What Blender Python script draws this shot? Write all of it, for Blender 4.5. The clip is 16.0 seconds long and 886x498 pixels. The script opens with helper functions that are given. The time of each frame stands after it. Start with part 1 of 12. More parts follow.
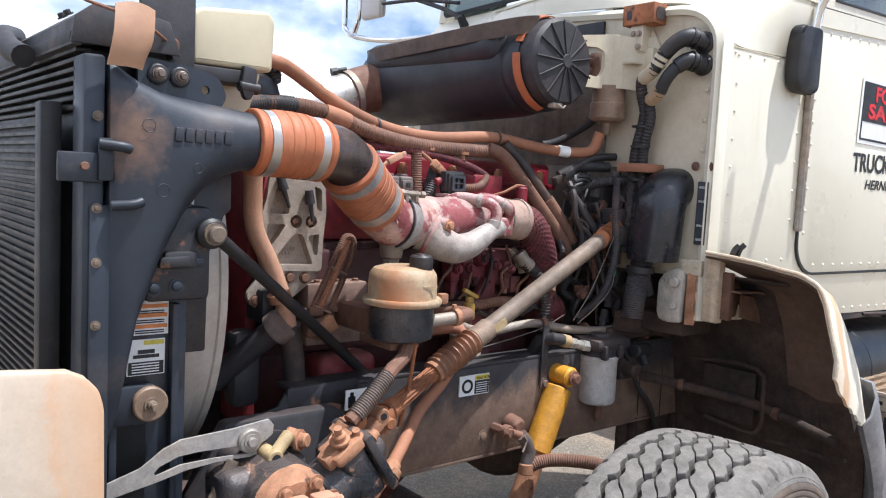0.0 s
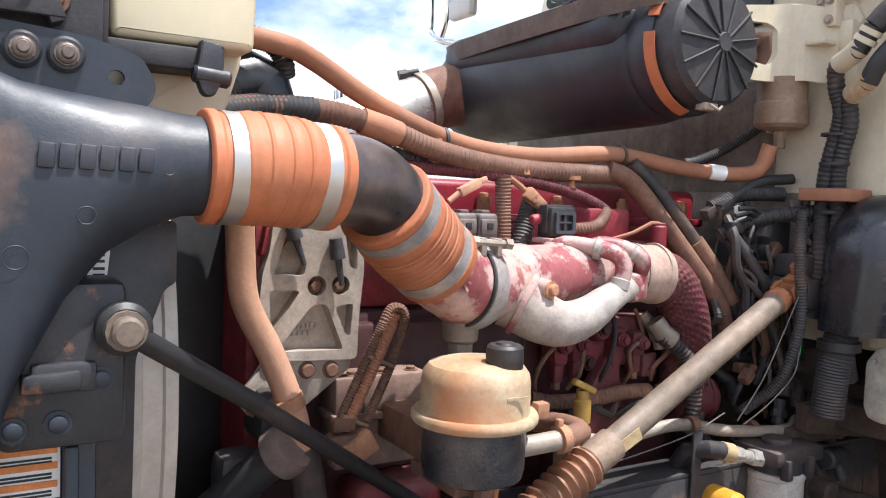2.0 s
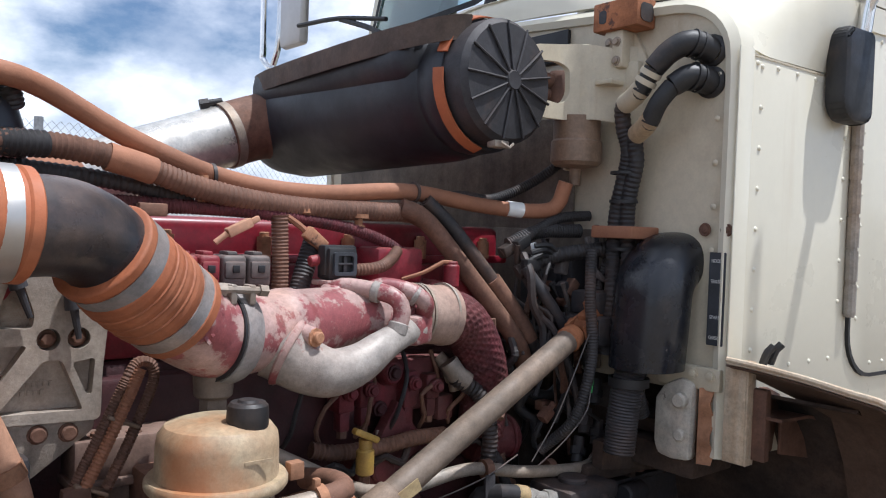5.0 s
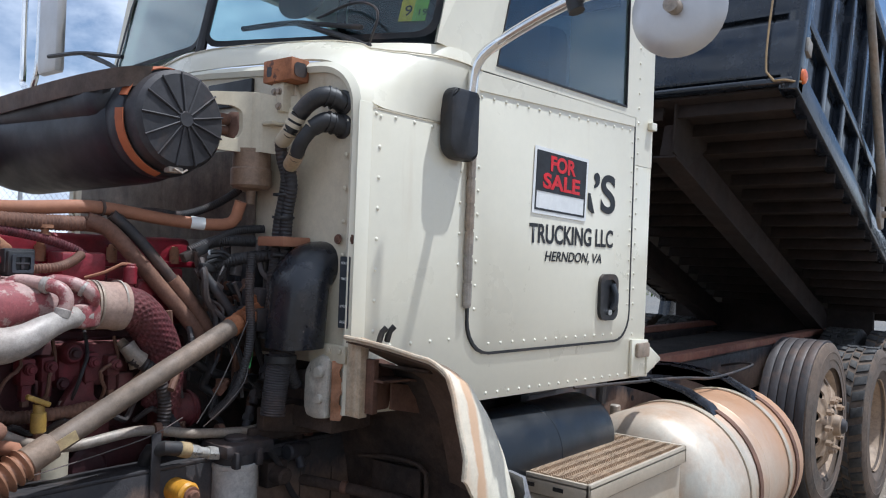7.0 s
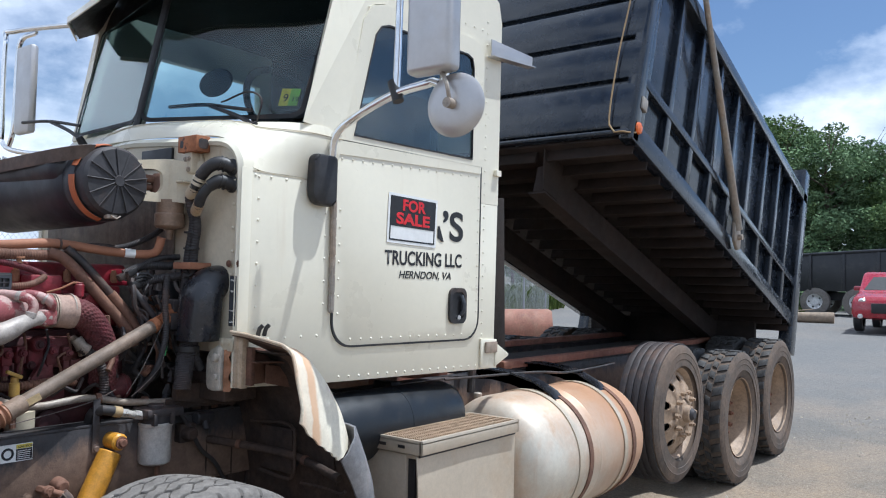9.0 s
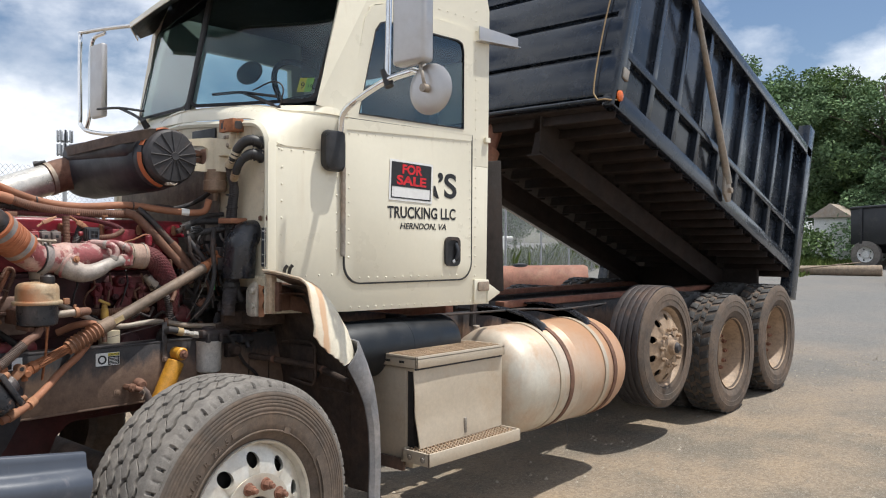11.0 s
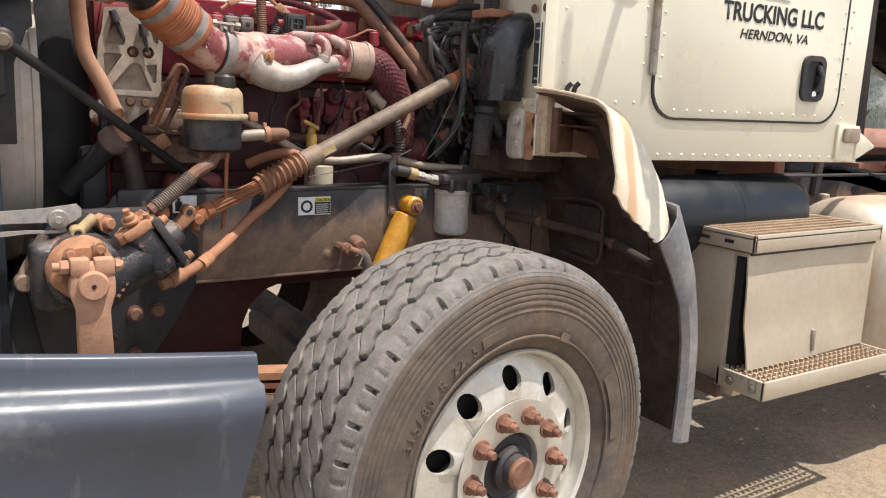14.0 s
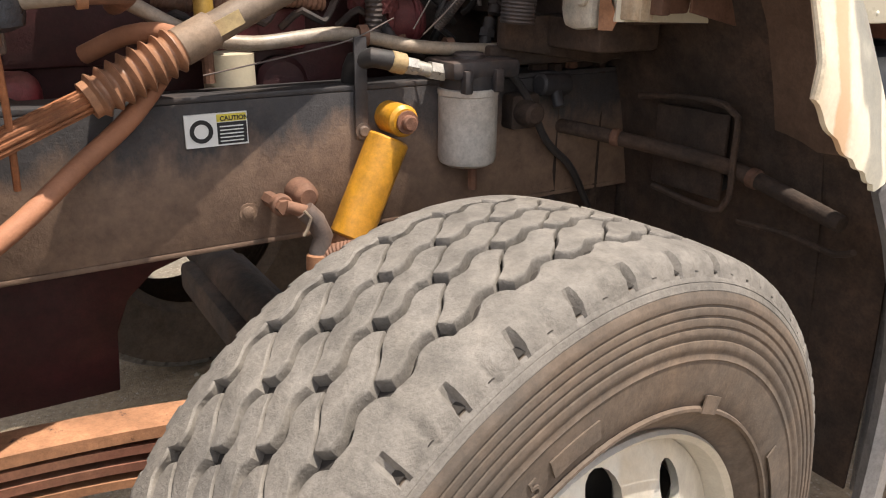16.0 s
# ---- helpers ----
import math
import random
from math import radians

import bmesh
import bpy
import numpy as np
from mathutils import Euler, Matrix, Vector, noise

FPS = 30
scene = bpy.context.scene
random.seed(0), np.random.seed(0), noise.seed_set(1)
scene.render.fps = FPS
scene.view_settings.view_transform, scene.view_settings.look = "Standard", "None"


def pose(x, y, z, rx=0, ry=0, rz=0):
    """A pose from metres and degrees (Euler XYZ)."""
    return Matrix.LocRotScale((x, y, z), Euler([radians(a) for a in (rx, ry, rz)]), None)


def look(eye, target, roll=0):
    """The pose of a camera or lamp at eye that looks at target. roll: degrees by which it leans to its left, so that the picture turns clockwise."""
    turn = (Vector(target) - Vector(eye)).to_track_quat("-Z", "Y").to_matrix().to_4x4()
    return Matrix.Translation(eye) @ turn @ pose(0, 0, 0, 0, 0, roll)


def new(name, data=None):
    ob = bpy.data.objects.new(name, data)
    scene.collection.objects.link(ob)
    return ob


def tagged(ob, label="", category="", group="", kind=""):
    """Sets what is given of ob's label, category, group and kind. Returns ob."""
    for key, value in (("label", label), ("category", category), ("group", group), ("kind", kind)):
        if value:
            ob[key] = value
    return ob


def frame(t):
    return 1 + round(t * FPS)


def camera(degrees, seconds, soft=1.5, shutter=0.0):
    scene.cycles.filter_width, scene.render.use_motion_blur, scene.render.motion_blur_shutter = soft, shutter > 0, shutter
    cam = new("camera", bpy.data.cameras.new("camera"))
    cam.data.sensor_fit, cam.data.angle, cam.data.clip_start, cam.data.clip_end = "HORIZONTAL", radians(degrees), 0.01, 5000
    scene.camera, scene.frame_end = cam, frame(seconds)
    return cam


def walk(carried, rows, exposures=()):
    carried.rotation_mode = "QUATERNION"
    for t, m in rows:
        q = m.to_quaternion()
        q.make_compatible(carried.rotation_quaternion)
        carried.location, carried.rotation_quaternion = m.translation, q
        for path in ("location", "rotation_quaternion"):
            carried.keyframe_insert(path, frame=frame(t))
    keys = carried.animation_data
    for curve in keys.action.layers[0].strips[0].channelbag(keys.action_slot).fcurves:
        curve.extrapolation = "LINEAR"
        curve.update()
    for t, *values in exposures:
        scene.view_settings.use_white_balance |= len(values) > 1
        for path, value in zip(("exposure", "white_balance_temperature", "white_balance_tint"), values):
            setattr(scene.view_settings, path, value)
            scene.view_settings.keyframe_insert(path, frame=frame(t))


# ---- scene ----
cam = camera(58.2, 16.0, 1.1)
PATH = [
    (0, (0.572, 0.254, 1.669), (1.822, 1.805, 1.497), 2.9),
    (0.5, (0.685, 0.465, 1.663), (1.923, 2.028, 1.5), 2.6),
    (1, (0.768, 0.642, 1.676), (2.063, 2.158, 1.511), 2.1),
    (1.5, (0.878, 0.707, 1.695), (2.098, 2.284, 1.545), 2.0),
    (2, (1.006, 0.774, 1.697), (2.035, 2.485, 1.571), 2.2),
    (2.5, (1.05, 0.871, 1.683), (2.087, 2.578, 1.563), 2.7),
    (3, (1.078, 0.96, 1.691), (2.205, 2.608, 1.565), 2.4),
    (3.2, (1.084, 0.973, 1.696), (2.235, 2.604, 1.571), 2.1),
    (5.3, (1.234, 0.642, 1.728), (2.548, 2.149, 1.705), 2.5),
    (5.5, (1.26, 0.577, 1.728), (2.604, 2.058, 1.723), 2.8),
    (6, (1.257, 0.445, 1.722), (2.705, 1.825, 1.742), 2.7),
    (6.5, (1.202, 0.293, 1.698), (2.729, 1.585, 1.735), 2.4),
    (7, (1.162, 0.121, 1.705), (2.723, 1.371, 1.73), 2.1),
    (7.5, (1.142, -0.144, 1.701), (2.679, 1.133, 1.752), 1.9),
    (8, (1.085, -0.367, 1.715), (2.601, 0.936, 1.784), 1.5),
    (8.5, (0.913, -0.563, 1.694), (2.482, 0.675, 1.776), 1.3),
    (8.7, (0.85, -0.639, 1.697), (2.442, 0.569, 1.783), 1.4),
    (10.8, (0.349, -1.476, 1.629), (1.866, -0.172, 1.655), 0.1),
    (11, (0.351, -1.5, 1.625), (1.853, -0.18, 1.615), 0.3),
    (11.5, (0.491, -1.539, 1.572), (1.906, -0.132, 1.424), 2.5),
    (11.7, (0.484, -1.477, 1.568), (1.875, -0.057, 1.353), 3.4),
    (12, (0.574, -1.533, 1.557), (1.864, -0.03, 1.28), 3.4),
    (12.5, (0.64, -1.28, 1.513), (1.852, 0.275, 1.176), 2.4),
    (13, (0.726, -1.022, 1.512), (1.912, 0.545, 1.144), 2.0),
    (13.5, (0.915, -0.737, 1.495), (2.036, 0.877, 1.126), 2.5),
    (14, (1.029, -0.412, 1.468), (2.071, 1.254, 1.093), 2.3),
    (14.5, (1.112, -0.107, 1.483), (2.176, 1.534, 1.067), 1.5),
    (15, (1.297, 0.117, 1.427), (2.342, 1.744, 0.916), 2.4),
    (15.5, (1.487, 0.312, 1.419), (2.47, 1.948, 0.822), 2.1),
    (16, (1.604, 0.513, 1.39), (2.582, 2.122, 0.716), 0.6),
]
walk(cam, [(t, look(eye, target, roll)) for t, eye, target, roll in PATH],
     [(0, 0.58, 5750, 12), (0.5, 0.75, 5800, 12), (2.5, 0.92, 5950, 12), (3.2, 0.88, 5950, 12), (5.5, 0.0, 5600, 11), (6.5, 0.0, 5500, 10), (8.5, 0.14, 5400, 9), (11, 0.10, 6200, 10), (12.5, 0.34, 6650, 12), (14.5, 0.5, 6450, 12), (15.5, 0.55, 6800, 13), (16, 0.68, 6900, 13)])
scene.view_settings.exposure = 0.0

# ---------------------------------------------------------------- light
SUN_TO = Vector((0.24, -0.26, 1.0)).normalized()
sun = new("sun", bpy.data.lights.new("sun", "SUN"))
sun.data.energy, sun.data.angle, sun.data.color = 4.7, radians(0.6), (1.0, 0.95, 0.86)
sun.matrix_world = look((0, 0, 30), Vector((0, 0, 30)) - SUN_TO)

world = bpy.data.worlds.new("world")
scene.world = world
world.use_nodes = True
wn, wl = world.node_tree.nodes, world.node_tree.links
wn.clear()
w_out, w_bg, w_sky = wn.new("ShaderNodeOutputWorld"), wn.new("ShaderNodeBackground"), wn.new("ShaderNodeTexSky")
w_sky.sky_type, w_sky.sun_disc = "NISHITA", False
w_sky.sun_elevation = math.asin(SUN_TO.z)
w_sky.sun_rotation = math.atan2(SUN_TO.x, SUN_TO.y)
w_sky.air_density, w_sky.dust_density, w_sky.ozone_density = 1.0, 1.0, 2.0
w_tc, w_map = wn.new("ShaderNodeTexCoord"), wn.new("ShaderNodeMapping")
w_map.inputs["Scale"].default_value = (1.0, 1.0, 1.8)
w_n1 = wn.new("ShaderNodeTexNoise")
w_n1.inputs["Scale"].default_value, w_n1.inputs["Detail"].default_value, w_n1.inputs["Roughness"].default_value = 3.2, 9, 0.56
w_ramp = wn.new("ShaderNodeValToRGB")
w_ramp.color_ramp.elements[0].position, w_ramp.color_ramp.elements[1].position = 0.38, 0.56
w_n2 = wn.new("ShaderNodeTexNoise")
w_n2.inputs["Scale"].default_value, w_n2.inputs["Detail"].default_value = 7.0, 6
w_cl = wn.new("ShaderNodeValToRGB")
w_cl.color_ramp.elements[0].color, w_cl.color_ramp.elements[1].color = (6.8, 7.3, 8.2, 1), (12.5, 12.5, 12.5, 1)
w_cl.color_ramp.elements[0].position, w_cl.color_ramp.elements[1].position = 0.38, 0.6
w_mix = wn.new("ShaderNodeMix")
w_mix.data_type = "RGBA"
wl.new(w_tc.outputs["Generated"], w_map.inputs["Vector"])
wl.new(w_map.outputs["Vector"], w_n1.inputs["Vector"])
wl.new(w_map.outputs["Vector"], w_n2.inputs["Vector"])
w_sep, w_bias, w_add = wn.new("ShaderNodeSeparateXYZ"), wn.new("ShaderNodeMapRange"), wn.new("ShaderNodeMath")
w_bias.inputs["From Min"].default_value, w_bias.inputs["From Max"].default_value = 0.2, 1.0
w_bias.inputs["To Min"].default_value, w_bias.inputs["To Max"].default_value = 0.03, -0.10
wl.new(w_tc.outputs["Generated"], w_sep.inputs["Vector"])
wl.new(w_sep.outputs["X"], w_bias.inputs["Value"])
wl.new(w_n1.outputs["Fac"], w_add.inputs[0])
wl.new(w_bias.outputs["Result"], w_add.inputs[1])
wl.new(w_add.outputs["Value"], w_ramp.inputs["Fac"])
wl.new(w_n2.outputs["Fac"], w_cl.inputs["Fac"])
wl.new(w_ramp.outputs["Color"], w_mix.inputs["Factor"])
wl.new(w_sky.outputs["Color"], w_mix.inputs["A"])
wl.new(w_cl.outputs["Color"], w_mix.inputs["B"])
wl.new(w_mix.outputs["Result"], w_bg.inputs["Color"])
w_bg.inputs["Strength"].default_value = 0.095
wl.new(w_bg.outputs["Background"], w_out.inputs["Surface"])


# ---------------------------------------------------------------- materials
def ramp(nt, fac, stops):
    node = nt.nodes.new("ShaderNodeValToRGB")
    els = node.color_ramp.elements
    els[0].position, els[0].color = stops[0][0], (*stops[0][1], 1)
    els[1].position, els[1].color = stops[-1][0], (*stops[-1][1], 1)
    for pos, col in stops[1:-1]:
        els.new(pos).color = (*col, 1)
    nt.links.new(fac, node.inputs["Fac"])
    return node.outputs["Color"]


def noise_out(nt, scale, detail=6, rough=0.6, stretch=(1, 1, 1)):
    tc, mp, nz = nt.nodes.new("ShaderNodeTexCoord"), nt.nodes.new("ShaderNodeMapping"), nt.nodes.new("ShaderNodeTexNoise")
    mp.inputs["Scale"].default_value = stretch
    nz.inputs["Scale"].default_value, nz.inputs["Detail"].default_value, nz.inputs["Roughness"].default_value = scale, detail, rough
    nt.links.new(tc.outputs["Object"], mp.inputs["Vector"])
    nt.links.new(mp.outputs["Vector"], nz.inputs["Vector"])
    return nz.outputs["Fac"]


def mixc(nt, fac, a, b):
    m = nt.nodes.new("ShaderNodeMix")
    m.data_type = "RGBA"
    nt.links.new(fac, m.inputs["Factor"])
    for sock, v in ((m.inputs["A"], a), (m.inputs["B"], b)):
        if isinstance(v, tuple):
            sock.default_value = (*v, 1)
        else:
            nt.links.new(v, sock)
    return m.outputs["Result"]


def mat(name, base, rough=0.6, metal=0.0, vary=0.25, scale=6.0, dust=0.0, dust_col=(0.42, 0.2, 0.1), top=0.0,
        wear=0.0, wear_col=(0.3, 0.29, 0.27), bump=0.15, grain=180.0, streak=0.0, streak_col=(0.3, 0.16, 0.08), coat=0.0, spots=9.0, mottle=0.35):
    """A painted, bare or dusty surface: a base with two scales of tone, dust in patches and on upper faces, worn spots, vertical streaks and a fine grain."""
    m = bpy.data.materials.new(name)
    m.use_nodes = True
    nt = m.node_tree
    bsdf = nt.nodes["Principled BSDF"]
    dark, light = tuple(c * (1 - vary) for c in base), tuple(min(1, c * (1 + vary)) for c in base)
    col = ramp(nt, noise_out(nt, scale, 8), [(0.3, dark), (0.7, light)])
    if wear:
        f = ramp(nt, noise_out(nt, spots, 10, 0.7), [(0.72 - 0.3 * wear, (0, 0, 0)), (0.76 - 0.3 * wear, (1, 1, 1))])
        col = mixc(nt, f, col, wear_col)
    if streak:
        f = ramp(nt, noise_out(nt, 5, 6, 0.6, (3, 3, 0.25)), [(0.62 - 0.25 * streak, (0, 0, 0)), (0.85 - 0.2 * streak, (0.8, 0.8, 0.8))])
        col = mixc(nt, f, col, streak_col)
    if dust or top:
        a = ramp(nt, noise_out(nt, 4.3, 10, 0.65), [(max(0, 0.62 - 0.5 * dust), (0, 0, 0)), (0.95 - 0.35 * dust, (0.9, 0.9, 0.9))])
        if top:
            geo, sep = nt.nodes.new("ShaderNodeNewGeometry"), nt.nodes.new("ShaderNodeSeparateXYZ")
            nt.links.new(geo.outputs["Normal"], sep.inputs["Vector"])
            b = ramp(nt, sep.outputs["Z"], [(0.25, (0, 0, 0)), (0.95, (top, top, top))])
            mx = nt.nodes.new("ShaderNodeMix")
            mx.data_type, mx.blend_type = "RGBA", "ADD"
            mx.inputs["Factor"].default_value = 1.0
            mx.clamp_result = True
            nt.links.new(a, mx.inputs["A"])
            nt.links.new(b, mx.inputs["B"])
            a = mx.outputs["Result"]
        col = mixc(nt, a, col, dust_col)
    if mottle:
        lo = 1 - mottle
        g = ramp(nt, noise_out(nt, 38, 9, 0.72), [(0.32, (lo, lo, lo)), (0.62, (1, 1, 1))])
        mo = nt.nodes.new("ShaderNodeMix")
        mo.data_type, mo.blend_type = "RGBA", "MULTIPLY"
        mo.inputs["Factor"].default_value = 1.0
        nt.links.new(col, mo.inputs["A"])
        nt.links.new(g, mo.inputs["B"])
        col = mo.outputs["Result"]
        if mottle > 0.1:
            lo = 1 - 0.4 * mottle
            sp = ramp(nt, noise_out(nt, 170, 4, 0.8), [(0.40, (lo, lo, lo)), (0.55, (1, 1, 1))])
            mo = nt.nodes.new("ShaderNodeMix")
            mo.data_type, mo.blend_type = "RGBA", "MULTIPLY"
            mo.inputs["Factor"].default_value = 1.0
            nt.links.new(col, mo.inputs["A"])
            nt.links.new(sp, mo.inputs["B"])
            col = mo.outputs["Result"]
    nt.links.new(col, bsdf.inputs["Base Color"])
    rr = ramp(nt, noise_out(nt, scale * 2.3, 7), [(0.3, (max(0.04, rough - 0.1),) * 3), (0.7, (min(1, rough + 0.12),) * 3)])
    nt.links.new(rr, bsdf.inputs["Roughness"])
    bsdf.inputs["Metallic"].default_value = metal
    bsdf.inputs["Coat Weight"].default_value = coat
    if bump:
        bp = nt.nodes.new("ShaderNodeBump")
        bp.inputs["Strength"].default_value, bp.inputs["Distance"].default_value = bump, 0.004
        nt.links.new(noise_out(nt, grain, 4, 0.7), bp.inputs["Height"])
        nt.links.new(bp.outputs["Normal"], bsdf.inputs["Normal"])
    return m


CLAY = (0.50, 0.245, 0.125)
M = {
    "cream": mat("cream_paint", (0.75, 0.70, 0.56), 0.32, vary=0.04, scale=2.0, bump=0.03, grain=25, mottle=0.03, streak=0.03, streak_col=(0.66, 0.58, 0.44), coat=0.4),
    "cream_dirty": mat("dusty_cream_paint", (0.61, 0.54, 0.405), 0.48, vary=0.07, scale=4, dust=0.24, dust_col=(0.42, 0.31, 0.2), streak=0.14, streak_col=(0.40, 0.28, 0.17), bump=0.05, grain=60, mottle=0.12),
    "cream_stain": mat("stained_cream_paint", (0.70, 0.64, 0.50), 0.45, vary=0.08, scale=4, dust=0.45, dust_col=(0.58, 0.33, 0.17), streak=0.4, streak_col=(0.5, 0.27, 0.12), bump=0.05, grain=60),
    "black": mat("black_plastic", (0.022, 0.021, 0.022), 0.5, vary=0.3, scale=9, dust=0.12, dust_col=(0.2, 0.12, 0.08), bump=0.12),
    "black_dusty": mat("dusty_black_plastic", (0.038, 0.036, 0.040), 0.6, vary=0.3, scale=9, dust=0.16, dust_col=(0.20, 0.115, 0.075), top=0.12, bump=0.15),
    "rubber": mat("worn_rubber", (0.185, 0.168, 0.150), 0.8, vary=0.25, scale=16, dust=0.32, dust_col=(0.30, 0.265, 0.225), bump=0.5, grain=170, mottle=0.35),
    "sidewall": mat("dusty_sidewall", (0.105, 0.085, 0.07), 0.85, vary=0.2, scale=10, dust=0.5, dust_col=(0.23, 0.155, 0.105), bump=0.2),
    # rubber taken near black: shade between the tread blocks is in the colour
    "groove_shade_dusty": mat("shaded_dusty_groove", (0.036, 0.030, 0.026), 0.95, vary=0.35, scale=14, dust=0.2, dust_col=(0.10, 0.075, 0.055), bump=0.3),
    "recess_shade": mat("shaded_recess", (0.016, 0.014, 0.013), 0.95, vary=0.2, scale=14, bump=0.2),
    "slate": mat("slate_moulded_tank", (0.020, 0.027, 0.039), 0.46, vary=0.3, scale=5, dust=0.16, dust_col=(0.16, 0.115, 0.095), top=0.04, bump=0.1, mottle=0.18),
    "red": mat("chalky_red_engine_paint", (0.25, 0.018, 0.030), 0.5, vary=0.55, scale=9, dust=0.34, dust_col=(0.24, 0.09, 0.07), top=0.45, wear=0.2, wear_col=(0.42, 0.30, 0.28), bump=0.3),
    # dusty engine red, darkened for the shade deep in the bay
    "red_dark": mat("shaded_dusty_red", (0.055, 0.010, 0.013), 0.6, vary=0.5, scale=8, dust=0.3, dust_col=(0.09, 0.038, 0.03), bump=0.3),
    "red_gloss": mat("red_rocker_cover", (0.26, 0.012, 0.028), 0.38, vary=0.25, scale=6, dust=0.35, dust_col=(0.25, 0.075, 0.07), top=0.3, bump=0.08),
    "alu_red": mat("flaking_red_on_aluminium", (0.46, 0.30, 0.265), 0.5, vary=0.25, scale=8, wear=0.78, wear_col=(0.31, 0.085, 0.088), dust=0.1, dust_col=(0.55, 0.32, 0.2), bump=0.2, spots=11),
    "alu": mat("bare_cast_aluminium", (0.43, 0.37, 0.31), 0.55, metal=0.15, vary=0.18, scale=8, dust=0.4, dust_col=(0.40, 0.265, 0.18), bump=0.25),
    "silver": mat("bright_silver_pipe", (0.72, 0.69, 0.63), 0.32, metal=0.6, vary=0.08, scale=5, dust=0.12, dust_col=(0.55, 0.38, 0.25), bump=0.04),
    "steel": mat("dull_steel", (0.36, 0.33, 0.29), 0.55, metal=0.25, vary=0.2, scale=10, dust=0.5, dust_col=(0.40, 0.27, 0.17), bump=0.15),
    "chrome": mat("chrome", (0.78, 0.78, 0.78), 0.12, mottle=0.05, metal=1.0, vary=0.04, scale=5, bump=0.0),
    "mirror_shell": mat("mirror_shell", (0.50, 0.485, 0.48), 0.38, mottle=0.05, metal=0.7, vary=0.05, scale=5, dust=0.15, dust_col=(0.4, 0.34, 0.3), bump=0.0),
    "tank": mat("dusty_aluminium_tank", (0.60, 0.555, 0.47), 0.45, mottle=0.12, metal=0.2, vary=0.1, scale=3, dust=0.55, dust_col=(0.50, 0.29, 0.165), top=0.45, streak=0.3, streak_col=(0.5, 0.33, 0.2), bump=0.04),
    "boxalu": mat("dusty_aluminium_box", (0.565, 0.485, 0.38), 0.4, mottle=0.12, metal=0.3, vary=0.08, scale=3, dust=0.2, dust_col=(0.5, 0.36, 0.23), bump=0.04),
    "boot_pale": mat("pale_pink_boot", (0.40, 0.26, 0.20), 0.7, vary=0.2, scale=9, wear=0.3, wear_col=(0.33, 0.11, 0.10), dust=0.3, dust_col=(0.46, 0.36, 0.29), bump=0.2),
    "boot_dirty": mat("soiled_orange_boot", (0.40, 0.125, 0.05), 0.65, vary=0.25, scale=8, dust=0.3, dust_col=(0.36, 0.18, 0.10), wear=0.28, wear_col=(0.12, 0.065, 0.045), spots=6, bump=0.18, mottle=0.25),
    "bellows": mat("dusty_rubber_bellows", (0.27, 0.135, 0.08), 0.45, vary=0.3, scale=8, dust=0.35, dust_col=(0.44, 0.22, 0.12), bump=0.12),
    "link_pale": mat("pale_zinc_arm", (0.42, 0.39, 0.36), 0.5, metal=0.2, vary=0.12, scale=7, dust=0.3, dust_col=(0.42, 0.30, 0.22), bump=0.08),
    "cover_dusty": mat("dust_coated_red_cover", (0.24, 0.15, 0.115), 0.6, vary=0.3, scale=7, wear=0.2, wear_col=(0.26, 0.05, 0.05), dust=0.3, dust_col=(0.34, 0.25, 0.19), bump=0.2),
    "cleaner_black": mat("blue_black_cleaner_shell", (0.022, 0.024, 0.031), 0.5, vary=0.3, scale=6, dust=0.14, dust_col=(0.13, 0.085, 0.062), top=0.08, bump=0.12),
    "clay_grey": mat("dull_brown_steel", (0.20, 0.155, 0.13), 0.5, metal=0.35, vary=0.3, scale=14, wear=0.3, wear_col=(0.12, 0.06, 0.04), bump=0.2),
    "boot": mat("orange_silicone_boot", (0.43, 0.122, 0.045), 0.62, vary=0.22, scale=8, dust=0.24, dust_col=(0.42, 0.185, 0.09), bump=0.15, mottle=0.14),
    "clay": mat("clay_coated_metal", (0.40, 0.195, 0.105), 0.8, vary=0.35, scale=8, wear=0.4, wear_col=(0.10, 0.055, 0.04), bump=0.35, grain=90),
    "clay_hose": mat("clay_coated_hose", (0.34, 0.15, 0.082), 0.75, vary=0.25, scale=5, dust=0.25, dust_col=(0.22, 0.11, 0.07), bump=0.2, mottle=0.15),
    "clay_dark": mat("clay_on_black_hose", (0.17, 0.085, 0.055), 0.75, vary=0.35, scale=8, dust=0.3, dust_col=(0.36, 0.18, 0.11), bump=0.2),
    "hose_black": mat("dusty_black_hose", (0.035, 0.032, 0.033), 0.6, vary=0.3, scale=10, dust=0.25, dust_col=(0.22, 0.125, 0.085), bump=0.15),
    "rail": mat("dusty_frame_rail", (0.05, 0.046, 0.048), 0.65, vary=0.3, scale=6, dust=0.34, dust_col=(0.27, 0.165, 0.115), streak=0.2, streak_col=(0.28, 0.17, 0.12), bump=0.35, grain=140),
    "chassis": mat("muddy_chassis", (0.085, 0.06, 0.05), 0.85, vary=0.4, scale=6, dust=0.5, dust_col=(0.20, 0.115, 0.078), bump=0.35),
    "oxide": mat("rust_red_chassis", (0.25, 0.1, 0.065), 0.8, vary=0.25, scale=5, dust=0.3, dust_col=(0.36, 0.2, 0.12), bump=0.3),
    "bed": mat("black_bed_paint", (0.012, 0.017, 0.027), 0.22, vary=0.3, scale=4, dust=0.1, dust_col=(0.07, 0.075, 0.09), wear=0.05, wear_col=(0.2, 0.21, 0.24), bump=0.08, grain=9, streak=0.1, streak_col=(0.05, 0.055, 0.07), coat=0.3),
